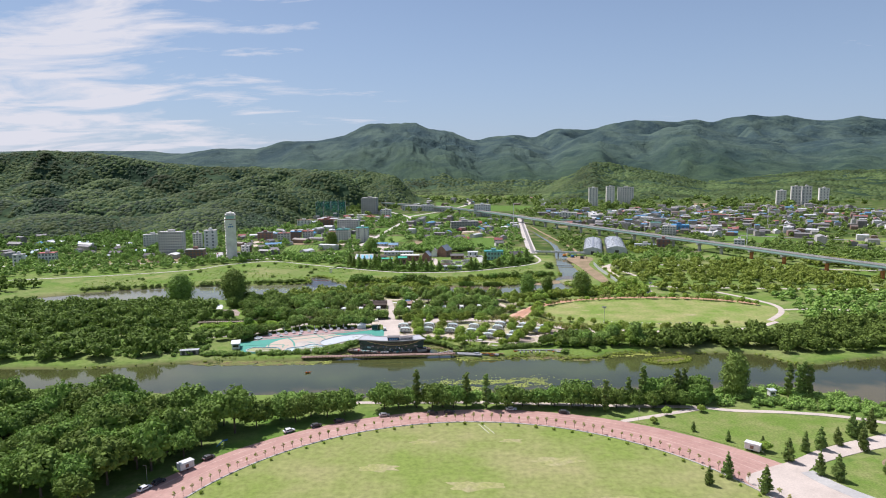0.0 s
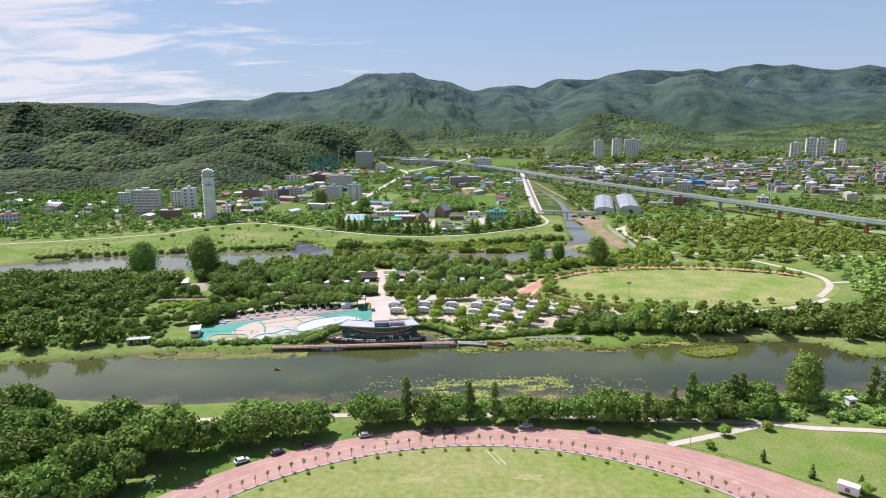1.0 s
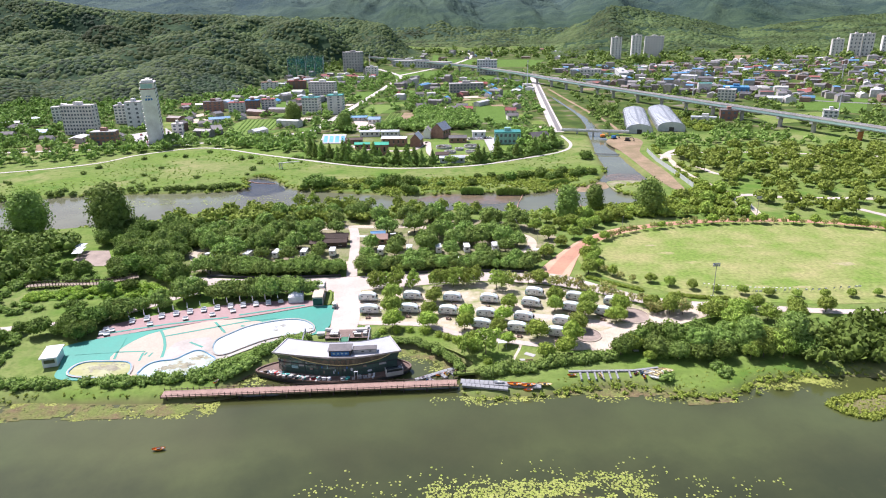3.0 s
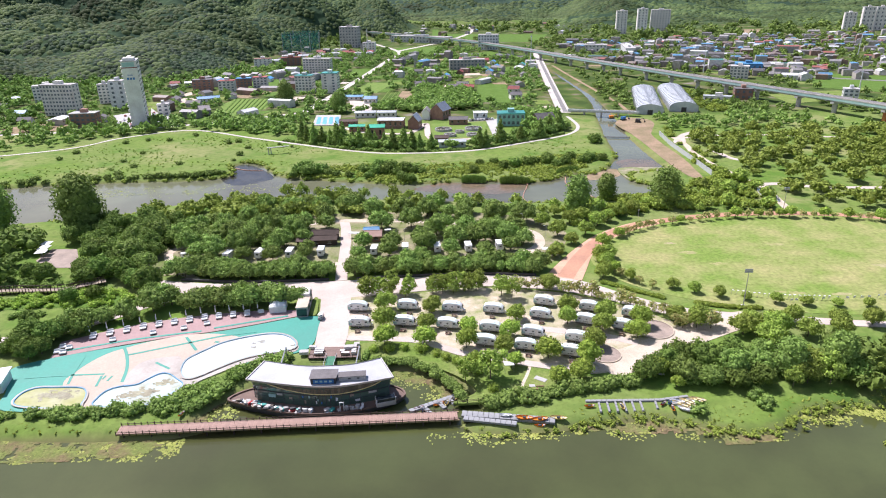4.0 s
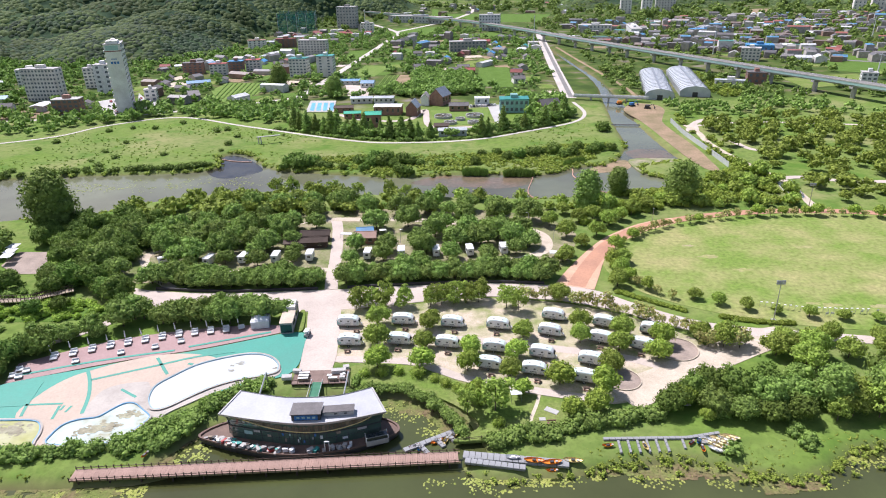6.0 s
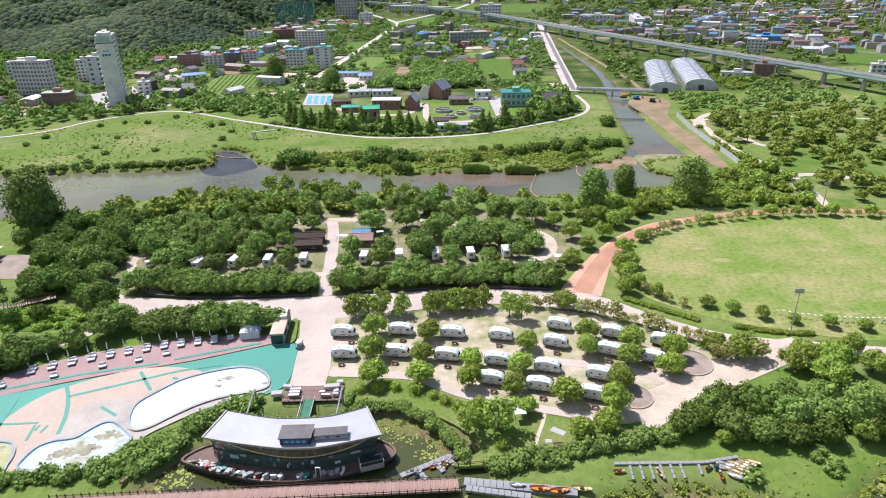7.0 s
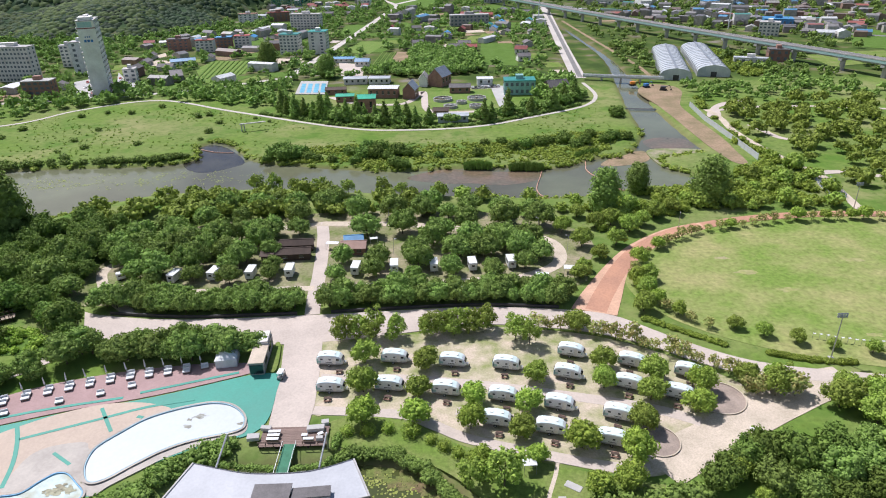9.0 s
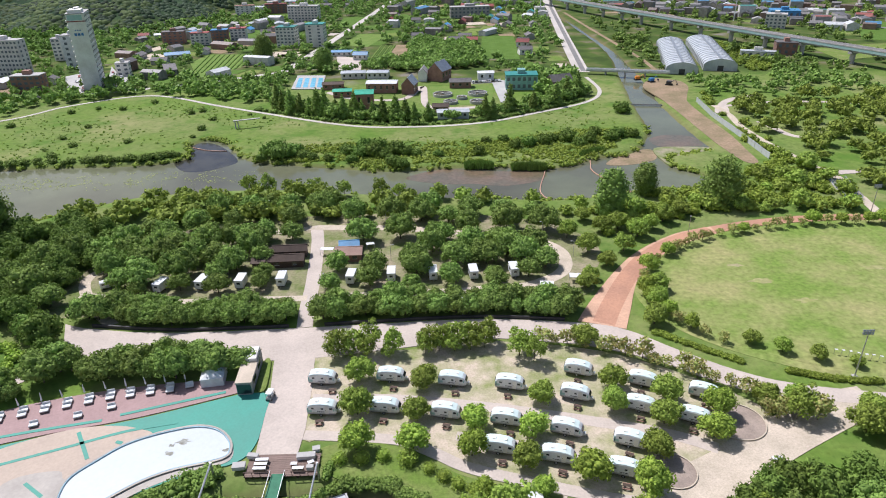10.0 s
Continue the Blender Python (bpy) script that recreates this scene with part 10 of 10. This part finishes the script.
hut(-22, 446, 9, 5.6, 2.4, 1, 0.4, M_CREAM, M_POLY, "low works hall with a pale blue roof", -4, "works_hall")
hut(-7.6, 416.6, 7, 4.8, 3.6, 1, 2.6, M_BRICK, M_STEEL, "steep-roofed works building with a metal roof", 78, "works_building")
hut(4.2, 439, 8.4, 6.6, 4.2, 1, 3.2, M_BRICK, M_STEEL, "tall gabled works building with a steep metal roof", 62, "works_building")
hut(-2.6, 438.4, 6, 3.6, 3.4, 1, 2.0, M_CREAM, M_GREYW, "narrow steep-roofed works building", 84, "works_building")
hut(12.2, 423.6, 8.4, 4.4, 2.4, 1, 1.0, M_BRICK, M_SLATE, "dark brick works house behind the tanks", -2, "works_house")
hut(23.2, 436.4, 6.4, 4.6, 3.0, 1, 0.3, M_WHITE, M_WHITE, "white works building beside the tanks", 0, "works_building")
hut(4, 388, 5.4, 4, 1.8, 1, 0.7, M_BRICK, M_WOODD, "small brown works shed", 0, "works_shed")
hut(8, 379, 10.4, 4.4, 2.2, 1, 0.3, M_POLY, M_POLY, "low works building with pale blue cladding", 1, "works_building")
block(35.8, 419.6, 12.2, 7.6, 5.4, -3, 2, 6, M_MINTD, "works office with teal glazing", "works_office", roofm=M_TROOF, side_cols=3)
hut(50.4, 418, 8.4, 6.4, 3.2, 1, 2.0, M_PLUM, M_SLATE, "grey-roofed house beside the works", 18, "works_house")
sheet("works_yard", [(25.4, 429.6), (17, 428.6), (17, 432), (30.8, 434), (29.4, 399.4), (25.8, 396)], 0.052, M_CONC, "grey parking lane of the water works", "yard")
for k in range(9):
    car([M_WHITE, M_DARK, M_STEEL, M_WHITE, M_GREYW][k % 5], "small car parked at the water works", pose(17.8 + 1.35 * k, 430.4 + 0.2 * k, 0.06, 0, 0, 88))
sheet("basin_slab", [(-55.6, 426.4), (-43, 425), (-45.4, 451), (-57.8, 452.4)], 0.3, M_CONC, "concrete slab with pale blue basins", "slab")
for k in range(4):
    sheet("basin", [(-54.2 + 2.9 * k, 428.6 - 0.2 * k), (-52.2 + 2.9 * k, 428.4 - 0.2 * k), (-54.4 + 2.9 * k, 446.4 - 0.2 * k), (-56.2 + 2.9 * k, 446.6 - 0.2 * k)], 0.34, M_BASIN, "blue water basin", "basin")

# ---- bridge, greenhouses, stream ----
e = thing("footbridge", "slim pale footbridge over the stream", "bridge", pose(66.4, 442.6, 0, 0, 0, math.degrees(math.atan2(-10, 32))))
part("deck", boxed(0, 33.5, -1.1, 1.1, 1.3, 1.7), M_CONC, e)
for s in (-1.05, 1.05):
    part("parapet", boxed(0, 33.5, s - 0.08, s + 0.08, 1.7, 2.4), M_WHITE, e)
for k in (8, 16, 24):
    part("pier", boxed(k - 0.4, k + 0.4, -0.9, 0.9, -2.5, 1.3), M_CONC, e)


def greenhouse(x0, y0, x1, y1, w, h):
    a = math.degrees(math.atan2(y1 - y0, x1 - x0))
    n = math.hypot(x1 - x0, y1 - y0)
    e = thing("greenhouse", "long arched greenhouse of pale film", "greenhouse", pose(x0, y0, 0, 0, 0, a), "greenhouses")
    arc = [(math.cos(t) * w / 2, (h * 0.45 + h * 0.55 * math.sin(t))) for t in np.linspace(0, math.pi, 13)]
    pr = [(w / 2, 0)] + arc + [(-w / 2, 0)]
    bm = bmesh.new()
    va, vb = ([bm.verts.new((x, y, z)) for y, z in pr] for x in (0, n))
    for i in range(len(pr) - 1):
        bm.faces.new((va[i], va[i + 1], vb[i + 1], vb[i]))
    bm.faces.new(va), bm.faces.new(vb[::-1])
    bmesh.ops.recalc_face_normals(bm, faces=bm.faces[:])
    part("film", bm, M_POLY, e)
    for k in range(int(n / 4) + 1):
        bm = bmesh.new()
        rings = [[bm.verts.new((k * 4 + u, p[0] * w_, p[1] * w_)) for u, w_ in ((-0.09, 1.0), (0.09, 1.0), (0.09, 1.03), (-0.09, 1.03))] for p in pr]
        for a_, b_ in zip(rings, rings[1:]):
            for i in range(4):
                bm.faces.new((a_[i], a_[(i + 1) % 4], b_[(i + 1) % 4], b_[i]))
        bmesh.ops.recalc_face_normals(bm, faces=bm.faces[:])
        part("hoop", bm, M_STEEL, e)
    part("ridge_vent", boxed(0, n, -0.5, 0.5, h - 0.02, h + 0.25), M_STEEL, e)
    part("end_door", boxed(-0.06, 0.02, -1.2, 1.2, 0, 2.2), M_DARK, e)


greenhouse(104.8, 436.5, 121.5, 503, 12.6, 4.8)
greenhouse(122.9, 441.5, 138.2, 507, 13.2, 4.8)
TAKEN += [np.array([(97, 432), (131, 436), (146, 512), (114, 510)])]
e = thing("stream_fence", "long pale blue site fence by the stream", "fence")
for k in range(26):
    y = 391.4 - 2.38 * (k + 0.5)
    p = Vector((np.interp(y, [329, 344, 357, 372, 392], [91.2, 91.8, 92.1, 92.4, 94.6]), y, 0))
    part("panel", boxed(-1.15, 1.15, -0.04, 0.04, 0, 1.7), M_POLY, e, at=pose(p.x, p.y, 0, 0, 0, 90 + rng.uniform(-2, 2)))
    part("post", boxed(-0.05, 0.05, -0.05, 0.05, 0, 1.8), M_STEEL, e, at=pose(p.x, p.y + 1.18, 0))
for x, y, a, m, lab in ((88.5, 424, 20, M_BLUEP, "blue machine on the building site"), (93.5, 418, -30, M_DARK, "dark excavator on the building site"), (84, 428, 5, M_ORANGE, "orange excavator on the building site")):
    e = thing("excavator", lab, "machine", pose(x, y, 0.05, 0, 0, a))
    for s in (-0.7, 0.7):
        part("track", boxed(-1.3, 1.3, s - 0.25, s + 0.25, 0, 0.5), M_RUBBER, e, bevel=0.08)
    part("cab", boxed(-1.0, 0.8, -0.8, 0.8, 0.55, 1.6), m, e, bevel=0.08)
    part("boom", rodded((0.7, 0, 1.3), (2.2, 0, 2.2), 0.14, 0.1), m, e)
    part("arm", rodded((2.2, 0, 2.2), (3.1, 0, 0.8), 0.1), m, e)
    part("bucket", boxed(2.8, 3.3, -0.35, 0.35, 0.3, 0.8), M_DARK, e)
band("weir", [(71, 392), (76, 391), (82, 390)], 0.8, -0.6, M_CONC, "low concrete weir across the stream", "weir")
e = thing("intake_frame", "steel intake frame on the river bank", "frame", pose(-63, 372, 0, 0, 0, 20))
part("walkway", boxed(-0.5, 8, -0.4, 0.4, 2.4, 2.6), M_CONC, e)
for k in (0, 0.9):
    part("post", boxed(k - 0.15, k + 0.15, -0.4, 0.4, -0.2, 2.4), M_CONC, e)


def boom(pts, label):
    """A line of floats laid end to end along a slack curve."""
    e = thing("floating_boom", label, "boom")
    c = curve(pts, 24)
    run = np.concatenate([[0], np.cumsum(np.hypot(*np.diff(c, axis=0).T))])
    for d in np.arange(0.3, run[-1], 0.56):
        x, y = np.interp(d, run, c[:, 0]), np.interp(d, run, c[:, 1])
        x2, y2 = np.interp(d + 0.2, run, c[:, 0]), np.interp(d + 0.2, run, c[:, 1])
        part("float", FLOAT, None, e, at=pose(x, y, WATER + 0.05, 0, 90, math.degrees(math.atan2(y2 - y, x2 - x))))


M_BOOM = mat("faded_orange_float", (0.60, 0.34, 0.24), 0.6, 0.2, 0.6, 4.0)
FLOAT = finish("float", rodded((0, 0, -0.25), (0, 0, 0.25), 0.13, seg=8), M_BOOM)
boom([(31, 327.6), (29.8, 322.6), (28.3, 317.2), (27.4, 312.1), (28.3, 308), (31.3, 305.6), (35.2, 304.6)], "line of faded orange floats across the side river")
boom([(44.8, 337), (43.8, 331), (43.1, 327.1), (44, 322.5), (46.3, 316.8), (47.9, 312.2), (49.9, 310)], "line of faded orange floats across the side river")
boom([(-71.5, 355), (-66, 351.8), (-59.9, 350.8)], "line of faded orange floats in the bay")
# park bridge with blue rails
e = thing("park_bridge", "short pale park bridge with blue-grey rails", "bridge", pose(98.7, 307, 0, 0, 0, math.degrees(math.atan2(12.4, 3.0))))
part("deck", boxed(-6.4, 6.4, -1.9, 1.9, -0.3, 0.14), M_CONC, e)
for s in (-1.8, 1.8):
    part("rail", boxed(-6.4, 6.4, s - 0.05, s + 0.05, 0.9, 1.0), M_STEEL, e, "blue-grey steel rail")
    part("rail", boxed(-6.4, 6.4, s - 0.03, s + 0.03, 0.5, 0.56), M_STEEL, e)
    for k in range(9):
        part("post", boxed(-6.35 + 1.58 * k, -6.25 + 1.58 * k, s - 0.05, s + 0.05, 0.1, 0.95), M_BROOF, e, "blue post")

# ---- railway viaduct ----
e = thing("railway_viaduct", "long railway viaduct with teal parapets on round piers", "viaduct")


def run(name, off, w, z0, z1, m, label=""):
    d = np.gradient(VIA, axis=0)
    d /= np.linalg.norm(d, axis=1)[:, None]
    nn = np.stack([-d[:, 1], d[:, 0]], 1)
    bm = bmesh.new()
    rows = []
    for p, k in zip(VIA, nn):
        a, b = p + k * (off - w / 2), p + k * (off + w / 2)
        rows.append([bm.verts.new(v) for v in ((*a, z0), (*a, z1), (*b, z1), (*b, z0))])
    for r, s in zip(rows, rows[1:]):
        for i in range(4):
            bm.faces.new((r[i], r[(i + 1) % 4], s[(i + 1) % 4], s[i]))
    bmesh.ops.recalc_face_normals(bm, faces=bm.faces[:])
    return part(name, bm, m, e, label)


run("deck", 0, 5.0, 5.9, 7.1, M_TEALP, "teal-painted deck girder")
run("girder", 0, 3.4, 5.2, 6.2, M_CONC)
run("track_bed", 0, 4.4, 7.1, 7.45, M_ASPH, "dark grey ballast bed")
for s in (-2.45, 2.45):
    run("parapet", s, 0.25, 7.1, 7.6, M_GREYW, "low grey parapet")
gone = 0.0
for k, (p, q) in enumerate(zip(VIA, VIA[1:])):
    gone += np.linalg.norm(q - p)
    if gone > 20:
        gone = 0.0
        near = p[1] < 420
        part("pier", rodded((*p, -0.5), (*p, 4.4), 1.1, seg=12), [M_BLUE, M_TEALP, M_RUST][k % 3] if near else M_CONC, e)
        d = (q - p) / np.linalg.norm(q - p)
        part("pier_cap", boxed(-0.9, 0.9, -2.4, 2.4, 4.3, 5.25), M_CONC, e, at=pose(p[0], p[1], 0, 0, 0, math.degrees(math.atan2(d[1], d[0]))))
for x, y, h in ((74, 624, 25), (190, 588, 18), (229, 475, 14), (-60, 760, 24), (330, 640, 18)):
    m = thing("mast", "tall thin white mast above the town", "mast", pose(x, y, 0), "masts")
    part("pole", rodded((0, 0, -0.3), (0, 0, h), 0.4, 0.18, 8), M_WHITE, m)
    part("platform", rodded((0, 0, h - 1.4), (0, 0, h - 1.1), 0.8, seg=10), M_STEEL, m)


def net_mat():
    m = bpy.data.materials.new("green_netting")
    m.use_nodes = True
    nt = m.node_tree
    b, out = nt.nodes["Principled BSDF"], nt.nodes["Material Output"]
    b.inputs["Base Color"].default_value, b.inputs["Roughness"].default_value = (0.03, 0.22, 0.19, 1), 0.8
    t, mx = nt.nodes.new("ShaderNodeBsdfTransparent"), nt.nodes.new("ShaderNodeMixShader")
    mx.inputs[0].default_value = 0.26
    nt.links.new(t.outputs[0], mx.inputs[1]); nt.links.new(b.outputs[0], mx.inputs[2]); nt.links.new(mx.outputs[0], out.inputs["Surface"])
    return m


M_NET = net_mat()
m = thing("driving_range", "tall teal netting of a golf driving range", "netting", pose(-130, 800, 0, 0, 0, 8))
for x0, x1, y0, y1 in ((-18, 18, 0, 0.05), (18, 18.05, 0, 40), (-18, -17.95, 0, 40), (-18, 18, 40, 40.05)):
    part("net", boxed(x0, x1, y0, y1, 0.2, 19), M_NET, m)
for x in np.linspace(-18, 18, 5):
    for y in (0, 40):
        part("pole", rodded((x, y, -0.5), (x, y, 19.5), 0.3, seg=6), M_STEEL, m)

# ---- trees of the town and valley ----
T1 = np.concatenate([scatter([(-330, 420), (-160, 420), (-66, 450), (60, 450), (100, 800), (-60, 820), (-200, 620), (-330, 600)], 6.8, 91, 0.48, 0.8, 0.1), scatter([(-160, 405), (-109, 424), (-66, 404), (-62, 458), (-150, 440)], 5.6, 92, 0.45, 1.0, 0.2), scatter([(38, 400), (60, 408), (62, 450), (30, 450), (34, 426), (44, 424)], 4.4, 98, 0.45, 0.6, 0.2)])
wood("village_trees", "scattered trees between the village houses", T1, rng.uniform(0.5, 1.25, len(T1)), LOWT, 11)
T2 = scatter([(96, 430), (180, 440), (260, 380), (450, 380), (600, 760), (420, 960), (110, 900), (100, 540)], 10, 93, 0.48, 0.6, 0.3)
wood("town_trees", "scattered trees between the town houses", T2, rng.uniform(0.6, 1.4, len(T2)), LOWT, 12)
T3 = np.concatenate([scatter([(140, 440), (180, 430), (190, 400), (330, 380), (330, 410), (170, 520), (146, 540)], 6, 94, 0.45, 1.5, 0.3), scatter([(92, 450), (106, 440), (116, 516), (98, 540)], 5, 97, 0.4, 0.5, 0.2)])
wood("railway_trees", "trees and bushes beside the railway", T3, rng.uniform(0.6, 1.1, len(T3)), LOWT, 13)
T4 = scatter([(-260, 800), (300, 860), (640, 930), (640, 1060), (380, 1150), (-60, 1300), (-300, 900)], 22, 95, 0.48, 2.0, 0.3)
wood("valley_trees", "clumps of trees in the far valley fields", T4, rng.uniform(1.2, 2.6, len(T4)), LOWT, 14)
T5 = scatter([(-560, 380), (-330, 372), (-215, 410), (-190, 450), (-220, 600), (-400, 720), (-560, 700)], 10.4, 96, 0.45, 1.0, 0.12)
wood("hillfoot_trees", "trees at the foot of the western hill", T5, rng.uniform(0.8, 1.4, len(T5)), LOWF, 15)
